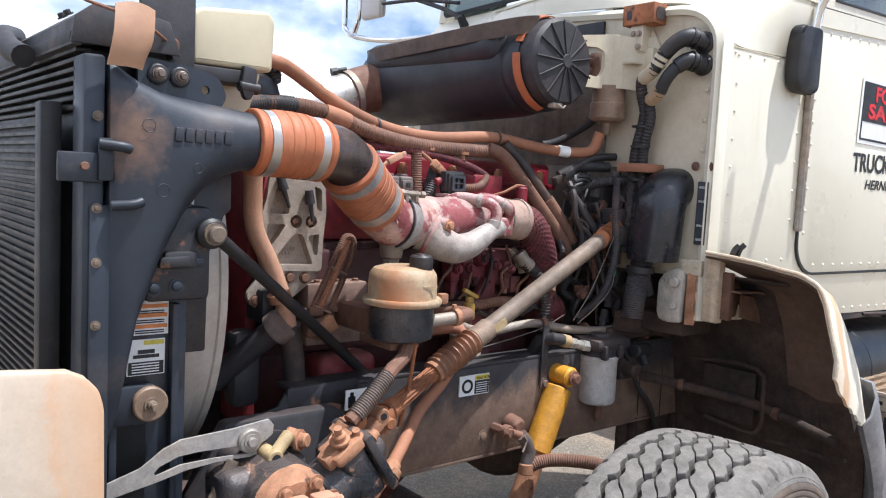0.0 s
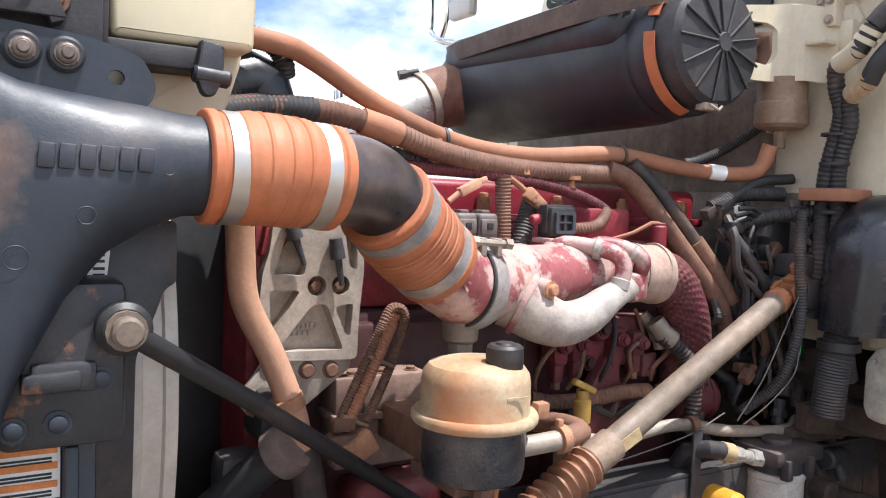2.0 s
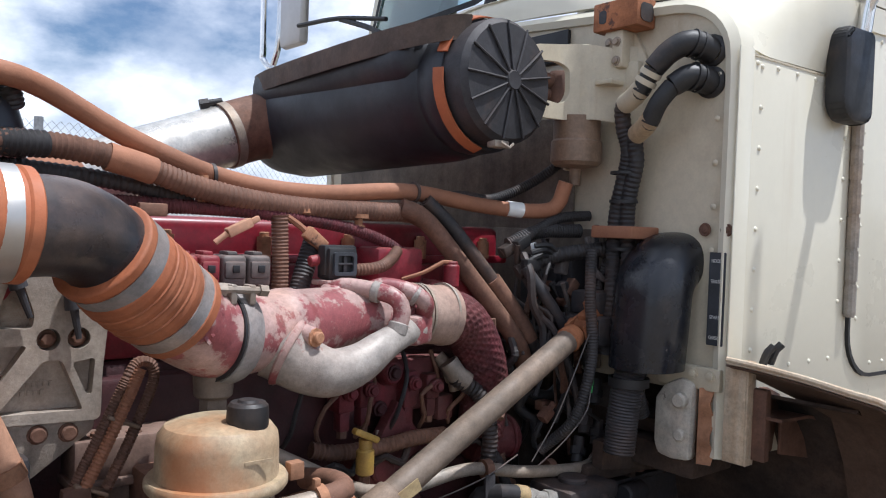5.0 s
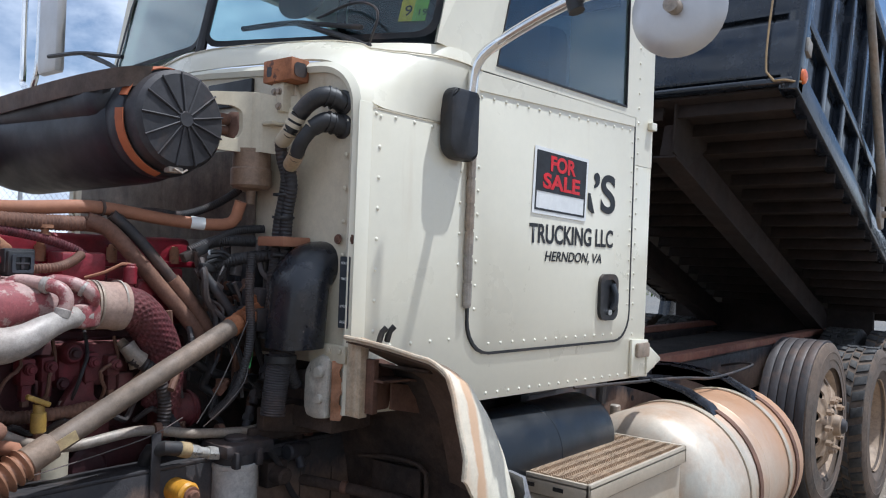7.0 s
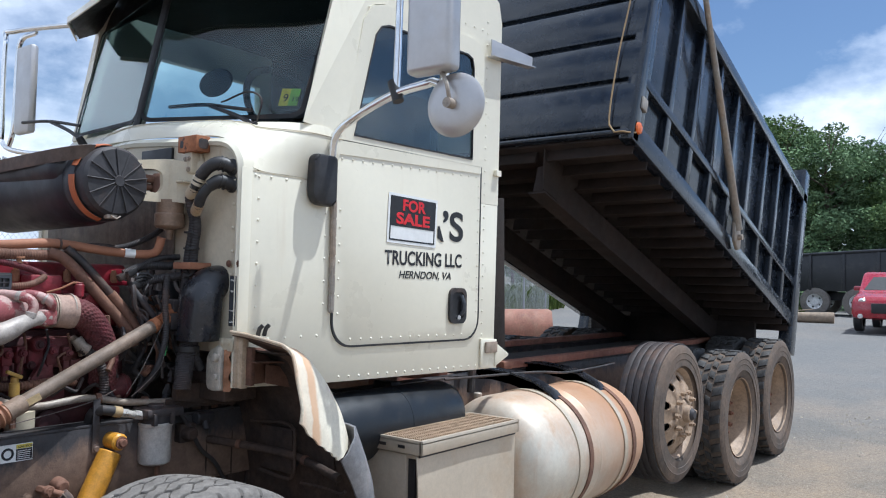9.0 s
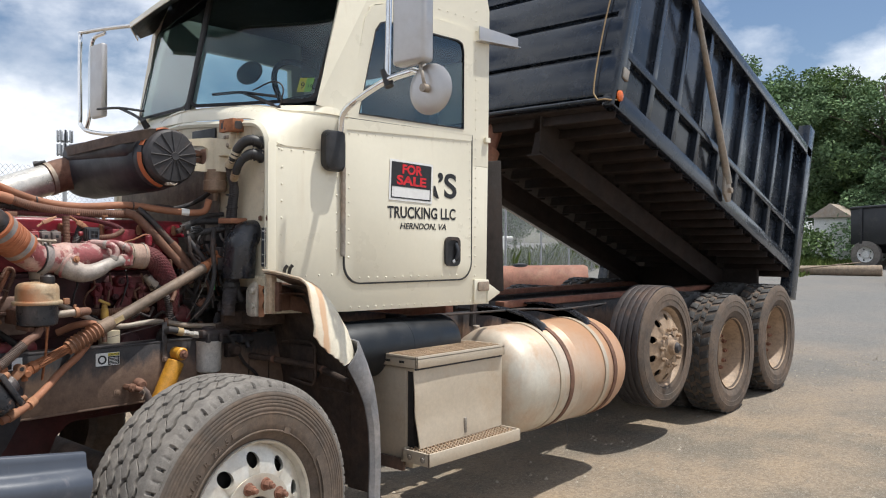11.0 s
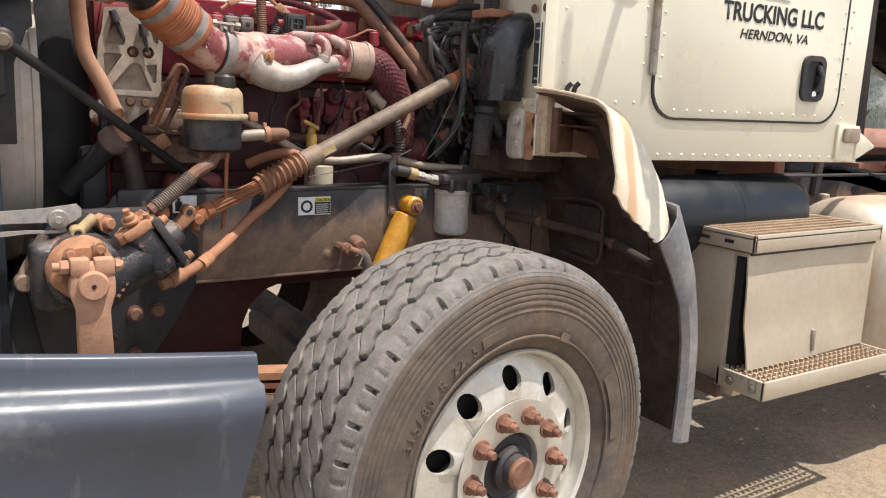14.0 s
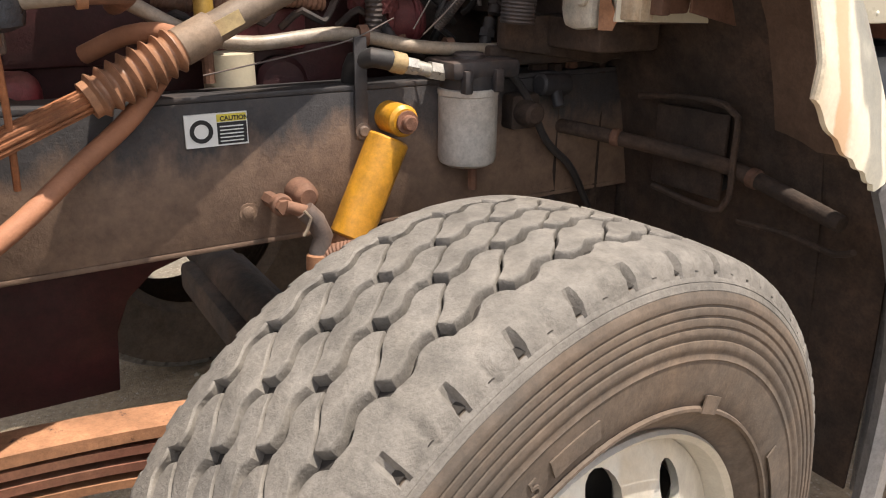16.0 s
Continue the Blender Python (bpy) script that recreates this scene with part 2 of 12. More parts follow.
    # mud with the shade under the raised bed put into its colour
    "bed_under_shade": mat("shaded_muddy_bed_underside", (0.018, 0.0125, 0.010), 0.9, vary=0.3, scale=4, dust=0.4, dust_col=(0.042, 0.025, 0.018), bump=0.35),
    "tan": mat("tan_reservoir_paint", (0.52, 0.43, 0.285), 0.42, vary=0.12, scale=6, dust=0.36, dust_col=(0.46, 0.21, 0.09), wear=0.12, wear_col=(0.42, 0.20, 0.09), spots=5, streak=0.25, streak_col=(0.45, 0.2, 0.08), bump=0.08),
    "white_plastic": mat("aged_white_plastic", (0.58, 0.51, 0.35), 0.4, mottle=0.06, vary=0.08, scale=5, dust=0.25, dust_col=(0.45, 0.34, 0.2), bump=0.05),
    "yellow": mat("yellow_paint", (0.72, 0.34, 0.03), 0.45, vary=0.12, scale=8, dust=0.25, dust_col=(0.48, 0.22, 0.09), bump=0.1),
    "flare": mat("grey_rubber_flare", (0.20, 0.20, 0.21), 0.5, vary=0.2, scale=4, dust=0.3, dust_col=(0.38, 0.34, 0.31), streak=0.4, streak_col=(0.36, 0.32, 0.29), bump=0.15),
    "bumper_grey": mat("slate_bumper_coat", (0.055, 0.064, 0.084), 0.36, mottle=0.08, vary=0.15, scale=3, dust=0.04, dust_col=(0.30, 0.28, 0.29), wear=0.05, wear_col=(0.34, 0.34, 0.38), streak=0.14, streak_col=(0.26, 0.24, 0.25), bump=0.10),
    "crossover": mat("bare_crossover_casting", (0.40, 0.355, 0.315), 0.55, metal=0.12, vary=0.12, scale=7, wear=0.3, wear_col=(0.30, 0.10, 0.10), dust=0.25, dust_col=(0.40, 0.29, 0.23), bump=0.15, spots=8),
    "band_grey": mat("dull_grey_band", (0.30, 0.285, 0.28), 0.55, metal=0.2, vary=0.2, scale=9, dust=0.35, dust_col=(0.45, 0.27, 0.17), bump=0.1),
    # firewall stain with the shade behind the engine put into the colour
    "firewall_shade": mat("shaded_stained_firewall", (0.19, 0.155, 0.125), 0.8, vary=0.4, scale=6, dust=0.4, dust_col=(0.30, 0.23, 0.17), streak=0.4, streak_col=(0.04, 0.03, 0.026), bump=0.3),
    "rubber_dark": mat("dark_lug_rubber", (0.055, 0.053, 0.052), 0.7, vary=0.3, scale=10, dust=0.22, dust_col=(0.17, 0.135, 0.105), bump=0.35, grain=150),
    "filter_white": mat("dusty_white_canister", (0.60, 0.57, 0.53), 0.45, vary=0.1, scale=7, dust=0.3, dust_col=(0.40, 0.31, 0.24), bump=0.06),
    "brown_cup": mat("dusty_brown_cup", (0.25, 0.165, 0.11), 0.5, vary=0.2, scale=8, dust=0.3, dust_col=(0.36, 0.25, 0.17), bump=0.1),
    "orange_rust": mat("orange_rust", (0.36, 0.135, 0.055), 0.75, vary=0.4, scale=9, wear=0.35, wear_col=(0.11, 0.05, 0.035), bump=0.4, grain=120),
    "clay_pale": mat("pale_dried_clay", (0.47, 0.255, 0.16), 0.8, mottle=0.2, vary=0.25, scale=6, wear=0.25, wear_col=(0.28, 0.12, 0.07), bump=0.3, grain=90),
    "tan_dull": mat("dull_tan_paint", (0.50, 0.37, 0.19), 0.6, vary=0.2, scale=12, dust=0.3, dust_col=(0.42, 0.22, 0.12), bump=0.15),
    "shaft": mat("dusty_shaft_tube", (0.191, 0.144, 0.108), 0.65, metal=0.1, vary=0.2, scale=9, dust=0.4, dust_col=(0.40, 0.27, 0.18), bump=0.12),
    "gear": mat("oily_clay_casting", (0.026, 0.028, 0.034), 0.3, vary=0.4, scale=11, wear=0.42, wear_col=(0.34, 0.185, 0.115), dust=0.3, dust_col=(0.25, 0.19, 0.16), top=0.3, bump=0.55, grain=160, spots=9),
    "seal": mat("folded_brown_rubber", (0.10, 0.072, 0.056), 0.7, vary=0.3, scale=8, dust=0.3, dust_col=(0.22, 0.135, 0.09), bump=0.2),
    "gloss_black": mat("scuffed_gloss_black", (0.018, 0.019, 0.024), 0.24, vary=0.2, scale=6, dust=0.1, dust_col=(0.12, 0.09, 0.075), wear=0.16, wear_col=(0.22, 0.19, 0.17), bump=0.06, spots=26),
    # pale shroud colour, lightened further for the sun on its rim
    "shroud": mat("sunlit_dusty_fan_shroud", (0.52, 0.48, 0.42), 0.5, metal=0.15, vary=0.15, scale=5, dust=0.3, dust_col=(0.34, 0.24, 0.18), bump=0.12, mottle=0.15),
    "step_dust": mat("dusty_step_tread", (0.56, 0.415, 0.28), 0.6, metal=0.15, vary=0.2, scale=9, dust=0.45, dust_col=(0.40, 0.27, 0.17), bump=0.15),
    "chipped": mat("chipped_white_casting", (0.62, 0.58, 0.50), 0.55, vary=0.15, scale=8, wear=0.3, wear_col=(0.2, 0.17, 0.15), dust=0.3, dust_col=(0.42, 0.25, 0.14), bump=0.2, spots=16),
    # mud brown darkened as well for the shade around the sills
    "sill_brown_shade": mat("shaded_mud_brown_sill", (0.022, 0.015, 0.013), 0.9, vary=0.3, scale=4, dust=0.4, dust_col=(0.05, 0.029, 0.022), bump=0.35),
    "arch_dark": mat("dark_muddy_arch", (0.050, 0.035, 0.028), 0.9, vary=0.5, scale=6, dust=0.42, dust_col=(0.15, 0.085, 0.055), bump=0.45, mottle=0.5),
    "conduit_tan": mat("aged_tan_conduit", (0.34, 0.22, 0.10), 0.6, vary=0.2, scale=9, dust=0.3, dust_col=(0.2, 0.14, 0.09), bump=0.1),
    # dark blue taken near black for the shade the cab casts
    "tank_blue_shade": mat("shaded_blue_air_tank", (0.007, 0.010, 0.014), 0.4, vary=0.2, scale=5, dust=0.08, dust_col=(0.1, 0.08, 0.07), bump=0.05),
    "band_bright": mat("bright_steel_band", (0.52, 0.50, 0.47), 0.36, metal=0.85, vary=0.06, scale=6, dust=0.15, dust_col=(0.5, 0.36, 0.26), bump=0.03, mottle=0.08),
    "braid_red": mat("red_painted_braid", (0.11, 0.018, 0.024), 0.75, vary=0.5, scale=40, dust=0.4, dust_col=(0.19, 0.075, 0.06), bump=0.4, grain=260),
    "black_rusty": mat("black_paint_rusting", (0.028, 0.028, 0.032), 0.5, vary=0.3, scale=7, dust=0.2, dust_col=(0.14, 0.09, 0.07), wear=0.42, wear_col=(0.20, 0.09, 0.05), spots=6, bump=0.2),
    "yellow_dull": mat("faded_yellow_plastic", (0.46, 0.29, 0.05), 0.5, vary=0.15, scale=14, dust=0.4, dust_col=(0.40, 0.22, 0.10), bump=0.1),
    "red_dusty": mat("dust_caked_red_paint", (0.15, 0.016, 0.024), 0.65, vary=0.5, scale=14, dust=0.42, dust_col=(0.17, 0.075, 0.062), top=0.35, wear=0.15, wear_col=(0.30, 0.22, 0.2), spots=18, bump=0.4),
    "leather": mat("tan_leather_scrap", (0.42, 0.24, 0.145), 0.6, mottle=0.1, vary=0.12, scale=5, dust=0.2, dust_col=(0.30, 0.16, 0.09), bump=0.1),
    "cap_grey": mat("grey_rubber_cap", (0.12, 0.105, 0.10), 0.6, vary=0.15, scale=12, dust=0.3, dust_col=(0.26, 0.16, 0.12), top=0.3, bump=0.1),
    "gloss_clay": mat("black_pipe_with_clay_film", (0.022, 0.024, 0.030), 0.32, vary=0.25, scale=6, dust=0.22, dust_col=(0.24, 0.155, 0.11), top=0.12, wear=0.1, wear_col=(0.30, 0.20, 0.14), bump=0.12),
    # fender dust colour lowered for the shade inside the quarter
    "fender_inside_shade": mat("shaded_dust_inside_fender", (0.11, 0.066, 0.045), 0.8, vary=0.3, scale=5, dust=0.4, dust_col=(0.2, 0.125, 0.085), bump=0.2),
    "wheel": mat("polished_wheel", (0.72, 0.69, 0.62), 0.38, mottle=0.15, metal=0.55, vary=0.08, scale=5, dust=0.22, dust_col=(0.5, 0.38, 0.26), bump=0.05),
    "wheel_clay": mat("clay_coated_wheel", (0.38, 0.27, 0.18), 0.6, vary=0.2, scale=7, dust=0.3, dust_col=(0.46, 0.335, 0.225), bump=0.15),
    "rust": mat("rusty_nut", (0.27, 0.13, 0.085), 0.75, metal=0.2, vary=0.35, scale=30, bump=0.4),
    "white": mat("white_print", (0.8, 0.8, 0.78), 0.5, mottle=0.1, vary=0.03, bump=0.0),
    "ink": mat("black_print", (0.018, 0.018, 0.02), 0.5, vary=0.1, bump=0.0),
    "sign_red": mat("red_print", (0.75, 0.02, 0.03), 0.5, vary=0.05, bump=0.0),
    "label_orange": mat("orange_label", (0.75, 0.25, 0.06), 0.5, vary=0.08, scale=20, bump=0.0),
    "label_yellow": mat("yellow_label", (0.75, 0.62, 0.08), 0.5, vary=0.08, scale=20, bump=0.0),
    "label_green": mat("green_label", (0.35, 0.6, 0.12), 0.5, vary=0.08, scale=20, bump=0.0),
    "grey_tag": mat("dark_grey_tag", (0.05, 0.055, 0.065), 0.5, vary=0.15, scale=20, bump=0.0),
    "amber": mat("amber_lens", (0.85, 0.17, 0.02), 0.25, vary=0.05, bump=0.0, coat=0.5),
    "cabin": mat("cab_interior", (0.035, 0.034, 0.036), 0.8, vary=0.2, scale=8),
    "fin": mat("cooler_fins", (0.032, 0.034, 0.038), 0.5, metal=0.3, vary=0.3, scale=9, dust=0.15, dust_col=(0.16, 0.12, 0.1), bump=0.15),
    "green": mat("green_wire", (0.1, 0.5, 0.15), 0.5, vary=0.1, bump=0.0),
}


def glass(name, tint, rough=0.02, ior=1.5):
    m = bpy.data.materials.new(name)
    m.use_nodes = True
    nt = m.node_tree
    b = nt.nodes["Principled BSDF"]
    b.inputs["Base Color"].default_value = (*tint, 1)
    b.inputs["Roughness"].default_value = rough
    b.inputs["Transmission Weight"].default_value = 1.0
    b.inputs["IOR"].default_value = ior
    return m


def fender_paint():
    """Cream paint with an orange-brown dirt stripe running along behind the cut edge."""
    m = mat("fender_paint", (0.76, 0.70, 0.56), 0.45, mottle=0.15, vary=0.06, scale=5, dust=0.2, dust_col=(0.6, 0.4, 0.25), bump=0.04)
    nt = m.node_tree
    bsdf = nt.nodes["Principled BSDF"]
    old = bsdf.inputs["Base Color"].links[0].from_socket
    tc, sep, ad = nt.nodes.new("ShaderNodeTexCoord"), nt.nodes.new("ShaderNodeSeparateXYZ"), nt.nodes.new("ShaderNodeMath")
    nt.links.new(tc.outputs["Object"], sep.inputs["Vector"])
    ad.operation = "MULTIPLY_ADD"
    ad.inputs[1].default_value = 0.03
    nt.links.new(noise_out(nt, 14, 6, 0.7), ad.inputs[0])
    nt.links.new(sep.outputs["X"], ad.inputs[2])
    f = ramp(nt, ad.outputs["Value"], [(0.0, (0.35, 0.35, 0.35)), (1.0, (0, 0, 0))])
    mp = nt.nodes.new("ShaderNodeMapRange")
    mp.inputs["From Min"].default_value, mp.inputs["From Max"].default_value = 2.55, 2.67
    nt.links.new(ad.outputs["Value"], mp.inputs["Value"])
    node = f.node
    els = node.color_ramp.elements
    for pos, v in ((0.14, 0.15), (0.3, 0.2), (0.36, 0.8), (0.58, 0.75), (0.68, 0.05)):
        els.new(pos).color = (v, v, v, 1)
    nt.links.new(mp.outputs["Result"], node.inputs["Fac"])
    nt.links.new(mixc(nt, f, old, (0.55, 0.31, 0.16)), bsdf.inputs["Base Color"])
    return m


def hood_paint():
    """Cream paint with a rusty orange stain creeping in from the panel's rim."""
    m = mat("hood_paint", (0.54, 0.45, 0.35), 0.45, vary=0.05, scale=4, mottle=0.12, dust=0.15, dust_col=(0.66, 0.5, 0.36), bump=0.04)
    nt = m.node_tree
    bsdf = nt.nodes["Principled BSDF"]
    old = bsdf.inputs["Base Color"].links[0].from_socket
    tc, sep, ad = nt.nodes.new("ShaderNodeTexCoord"), nt.nodes.new("ShaderNodeSeparateXYZ"), nt.nodes.new("ShaderNodeMath")
    nt.links.new(tc.outputs["Object"], sep.inputs["Vector"])
    ad.operation = "MULTIPLY_ADD"
    ad.inputs[1].default_value = 0.09
    nt.links.new(noise_out(nt, 9, 8, 0.75), ad.inputs[0])
    nt.links.new(sep.outputs["X"], ad.inputs[2])
    mp = nt.nodes.new("ShaderNodeMapRange")
    mp.inputs["From Min"].default_value, mp.inputs["From Max"].default_value = 0.79, 0.90
    nt.links.new(ad.outputs["Value"], mp.inputs["Value"])
    f = ramp(nt, mp.outputs["Result"], [(0.0, (0, 0, 0)), (0.3, (0.12, 0.12, 0.12)), (0.38, (0.5, 0.5, 0.5)), (0.5, (0.3, 0.3, 0.3)), (1.0, (0.8, 0.8, 0.8))])
    nt.links.new(mixc(nt, f, old, (0.58, 0.30, 0.14)), bsdf.inputs["Base Color"])
    return m


def rail_paint():
    """Black rail paint with a ragged coat of dried brown mud on its lower part."""
    m = mat("dusty_frame_rail", (0.045, 0.041, 0.043), 0.6, vary=0.3, scale=6, dust=0.22, dust_col=(0.2, 0.125, 0.09), bump=0.35, grain=140)
    nt = m.node_tree
    bsdf = nt.nodes["Principled BSDF"]
    old = bsdf.inputs["Base Color"].links[0].from_socket
    tc, sep, ad, mp = nt.nodes.new("ShaderNodeTexCoord"), nt.nodes.new("ShaderNodeSeparateXYZ"), nt.nodes.new("ShaderNodeMath"), nt.nodes.new("ShaderNodeMapRange")
    nt.links.new(tc.outputs["Object"], sep.inputs["Vector"])
    ad.operation = "MULTIPLY_ADD"
    ad.inputs[1].default_value = -0.28
    nt.links.new(noise_out(nt, 7, 9, 0.7, (1, 1, 0.5)), ad.inputs[0])
    nt.links.new(sep.outputs["Z"], ad.inputs[2])
    mp.inputs["From Min"].default_value, mp.inputs["From Max"].default_value = 0.93, 0.985
    nt.links.new(ad.outputs["Value"], mp.inputs["Value"])
    f = ramp(nt, mp.outputs["Result"], [(0.0, (0.85, 0.85, 0.85)), (1.0, (0, 0, 0))])
    mud = ramp(nt, noise_out(nt, 30, 8, 0.75), [(0.3, (0.13, 0.08, 0.055)), (0.7, (0.27, 0.175, 0.12))])
    nt.links.new(mixc(nt, f, old, mud), bsdf.inputs["Base Color"])
    return m


def tank_paint():
    """Bare aluminium, clean at the front end, with orange dust thickening rearwards and on top."""
    m = mat("dusty_aluminium_tank", (0.62, 0.575, 0.485), 0.42, mottle=0.12, metal=0.2, vary=0.1, scale=3, dust=0.35, dust_col=(0.52, 0.33, 0.2), top=0.35, streak=0.3, streak_col=(0.5, 0.33, 0.2), bump=0.04)
    nt = m.node_tree
    bsdf = nt.nodes["Principled BSDF"]
    old = bsdf.inputs["Base Color"].links[0].from_socket
    tc, sep, ad, mp = nt.nodes.new("ShaderNodeTexCoord"), nt.nodes.new("ShaderNodeSeparateXYZ"), nt.nodes.new("ShaderNodeMath"), nt.nodes.new("ShaderNodeMapRange")
    zm, zr = nt.nodes.new("ShaderNodeMath"), nt.nodes.new("ShaderNodeMath")
    nt.links.new(tc.outputs["Object"], sep.inputs["Vector"])
    zm.operation, zm.inputs[1].default_value = "MULTIPLY", 0.9
    nt.links.new(sep.outputs["Z"], zm.inputs[0])
    nt.links.new(sep.outputs["X"], zr.inputs[0])
    nt.links.new(zm.outputs["Value"], zr.inputs[1])
    ad.operation, ad.inputs[1].default_value = "MULTIPLY_ADD", 0.7
    nt.links.new(noise_out(nt, 5, 8, 0.7), ad.inputs[0])
    nt.links.new(zr.outputs["Value"], ad.inputs[2])
    mp.inputs["From Min"].default_value, mp.inputs["From Max"].default_value = 5.45, 6.15
    nt.links.new(ad.outputs["Value"], mp.inputs["Value"])
    f = ramp(nt, mp.outputs["Result"], [(0.0, (0, 0, 0)), (1.0, (0.8, 0.8, 0.8))])
    nt.links.new(mixc(nt, f, old, (0.52, 0.27, 0.14)), bsdf.inputs["Base Color"])
    return m


M["tank"] = tank_paint()
M["rail"] = rail_paint()


def dust_cloud(name, source, centre, radius, colour):
    """A copy of a surface with one soft cloud of dried dust blown on to it."""
    m = M[source].copy()
    m.name = name
    nt = m.node_tree
    bsdf = nt.nodes["Principled BSDF"]
    old = bsdf.inputs["Base Color"].links[0].from_socket
    tc, sub, ln, ad = nt.nodes.new("ShaderNodeTexCoord"), nt.nodes.new("ShaderNodeVectorMath"), nt.nodes.new("ShaderNodeVectorMath"), nt.nodes.new("ShaderNodeMath")
    sub.operation, ln.operation, ad.operation = "SUBTRACT", "LENGTH", "MULTIPLY_ADD"
    sub.inputs[1].default_value = centre
    nt.links.new(tc.outputs["Object"], sub.inputs[0])
    nt.links.new(sub.outputs["Vector"], ln.inputs[0])
    nt.links.new(noise_out(nt, 14, 9, 0.65), ad.inputs[0])
    ad.inputs[1].default_value = 0.16
    nt.links.new(ln.outputs["Value"], ad.inputs[2])
    f = ramp(nt, ad.outputs["Value"], [(0.08 + radius * 0.3, (0.72, 0.72, 0.72)), (0.08 + radius, (0, 0, 0))])
    nt.links.new(mixc(nt, f, old, colour), bsdf.inputs["Base Color"])
    return m


M["cover_stain"] = dust_cloud("rust_stained_tan_cover", "tan", (1.56, 1.635, 1.41), 0.075, (0.42, 0.15, 0.05))
M["slate_tank"] = dust_cloud("dusty_slate_tank", "slate", (1.0, 1.60, 1.72), 0.075, (0.22, 0.125, 0.08))
M["hood_paint"] = hood_paint()
M["fender_paint"] = fender_paint()
M["glass"] = glass("tinted_glass", (0.45, 0.58, 0.61), ior=1.75)
M["glass_front"] = glass("teal_tinted_windshield", (0.34, 0.52, 0.57))


# ---------------------------------------------------------------- mesh tools
def box(x0, x1, y0, y1, z0, z1, bevel=0.0, seg=2):
    bm = bmesh.new()
    bmesh.ops.create_cube(bm, size=1.0)
    bmesh.ops.scale(bm, vec=(x1 - x0, y1 - y0, z1 - z0), verts=bm.verts)
    bmesh.ops.translate(bm, vec=((x0 + x1) / 2, (y0 + y1) / 2, (z0 + z1) / 2), verts=bm.verts)
    if bevel:
        bmesh.ops.bevel(bm, geom=list(bm.edges), offset=bevel, segments=seg, profile=0.5, affect="EDGES")
    return bm


def frame_of(axis):
    a = Vector(axis).normalized()
    s = a.orthogonal().normalized() if abs(a.z) > 0.99 else a.cross(Vector((0, 0, 1))).normalized()
    return s, s.cross(a).normalized(), a


def revolve(profile, origin, axis, seg=32, closed=False):
    """profile: (radius, height) pairs turned about an axis through origin."""
    s, u, a = frame_of(axis)
    o = Vector(origin)
    bm = bmesh.new()
    rings = []
    for r, h in profile:
        if r < 1e-6:
            rings.append([bm.verts.new(o + a * h)])
        else:
            rings.append([bm.verts.new(o + a * h + (s * math.cos(k) + u * math.sin(k)) * r) for k in (2 * math.pi * i / seg for i in range(seg))])
    for ra, rb in zip(rings, rings[1:] + ([rings[0]] if closed else [])):
        for i in range(seg):
            j = (i + 1) % seg
            if len(ra) == 1 and len(rb) == 1:
                break
            if len(ra) == 1:
                bm.faces.new((ra[0], rb[j], rb[i]))
            elif len(rb) == 1:
                bm.faces.new((ra[i], ra[j], rb[0]))
            else:
                bm.faces.new((ra[i], ra[j], rb[j], rb[i]))
    bmesh.ops.recalc_face_normals(bm, faces=bm.faces)
    return bm


def cyl(p0, p1, r, r1=None, seg=20, bevel=0.0):
    p0, p1 = Vector(p0), Vector(p1)
    d = (p1 - p0).length
    r1 = r if r1 is None else r1
    b = min(bevel, r * 0.6, d * 0.4)
    prof = [(0, 0), (r - b, 0), (r, b), (r1, d - b), (r1 - b, d), (0, d)] if b else [(0, 0), (r, 0), (r1, d), (0, d)]
    return revolve(prof, p0, p1 - p0, seg)


def smooth_path(pts, step):
    pts = [Vector(p) for p in pts]
    if len(pts) == 2:
        n = max(1, int((pts[1] - pts[0]).length / step))
        return [pts[0].lerp(pts[1], i / n) for i in range(n + 1)]
    ext = [2 * pts[0] - pts[1], *pts, 2 * pts[-1] - pts[-2]]
    out = []
    for i in range(1, len(ext) - 2):
        a, b, c, d = ext[i - 1:i + 3]
        n = max(1, int((c - b).length / step))
        for k in range(n):
            t = k / n
            out.append(0.5 * (2 * b + (c - a) * t + (2 * a - 5 * b + 4 * c - d) * t * t + (3 * b - a - 3 * c + d) * t ** 3))
    out.append(pts[-1])
    return out


def tube(pts, r, seg=12, step=0.02, rib=0.0, pitch=0.012, r1=None, sag=1.0):
    """A pipe or hose along a smooth line; rib: depth of its ridges, pitch: their spacing."""
    path = smooth_path(pts, min(step, pitch / 2) if rib else step)
    bm = bmesh.new()
    s, u, a = frame_of(path[1] - path[0])
    prev, rings, total = a, [], 0.0
    n = len(path)
    for i, p in enumerate(path):
        t = (path[min(i + 1, n - 1)] - path[max(i - 1, 0)]).normalized()
        q = prev.rotation_difference(t)
        s, u = q @ s, q @ u
        prev = t
        rad = r if r1 is None else r + (r1 - r) * i / (n - 1)
        if rib:
            rad -= rib * (i % 2)
        rings.append([bm.verts.new(p + (s * math.cos(k) + u * math.sin(k)) * rad) for k in (2 * math.pi * j / seg for j in range(seg))])
    for ra, rb in zip(rings, rings[1:]):
        for i in range(seg):
            j = (i + 1) % seg
            bm.faces.new((ra[i], ra[j], rb[j], rb[i]))
    bm.faces.new(list(reversed(rings[0])))
    bm.faces.new(rings[-1])
    bmesh.ops.recalc_face_normals(bm, faces=bm.faces)
    return bm


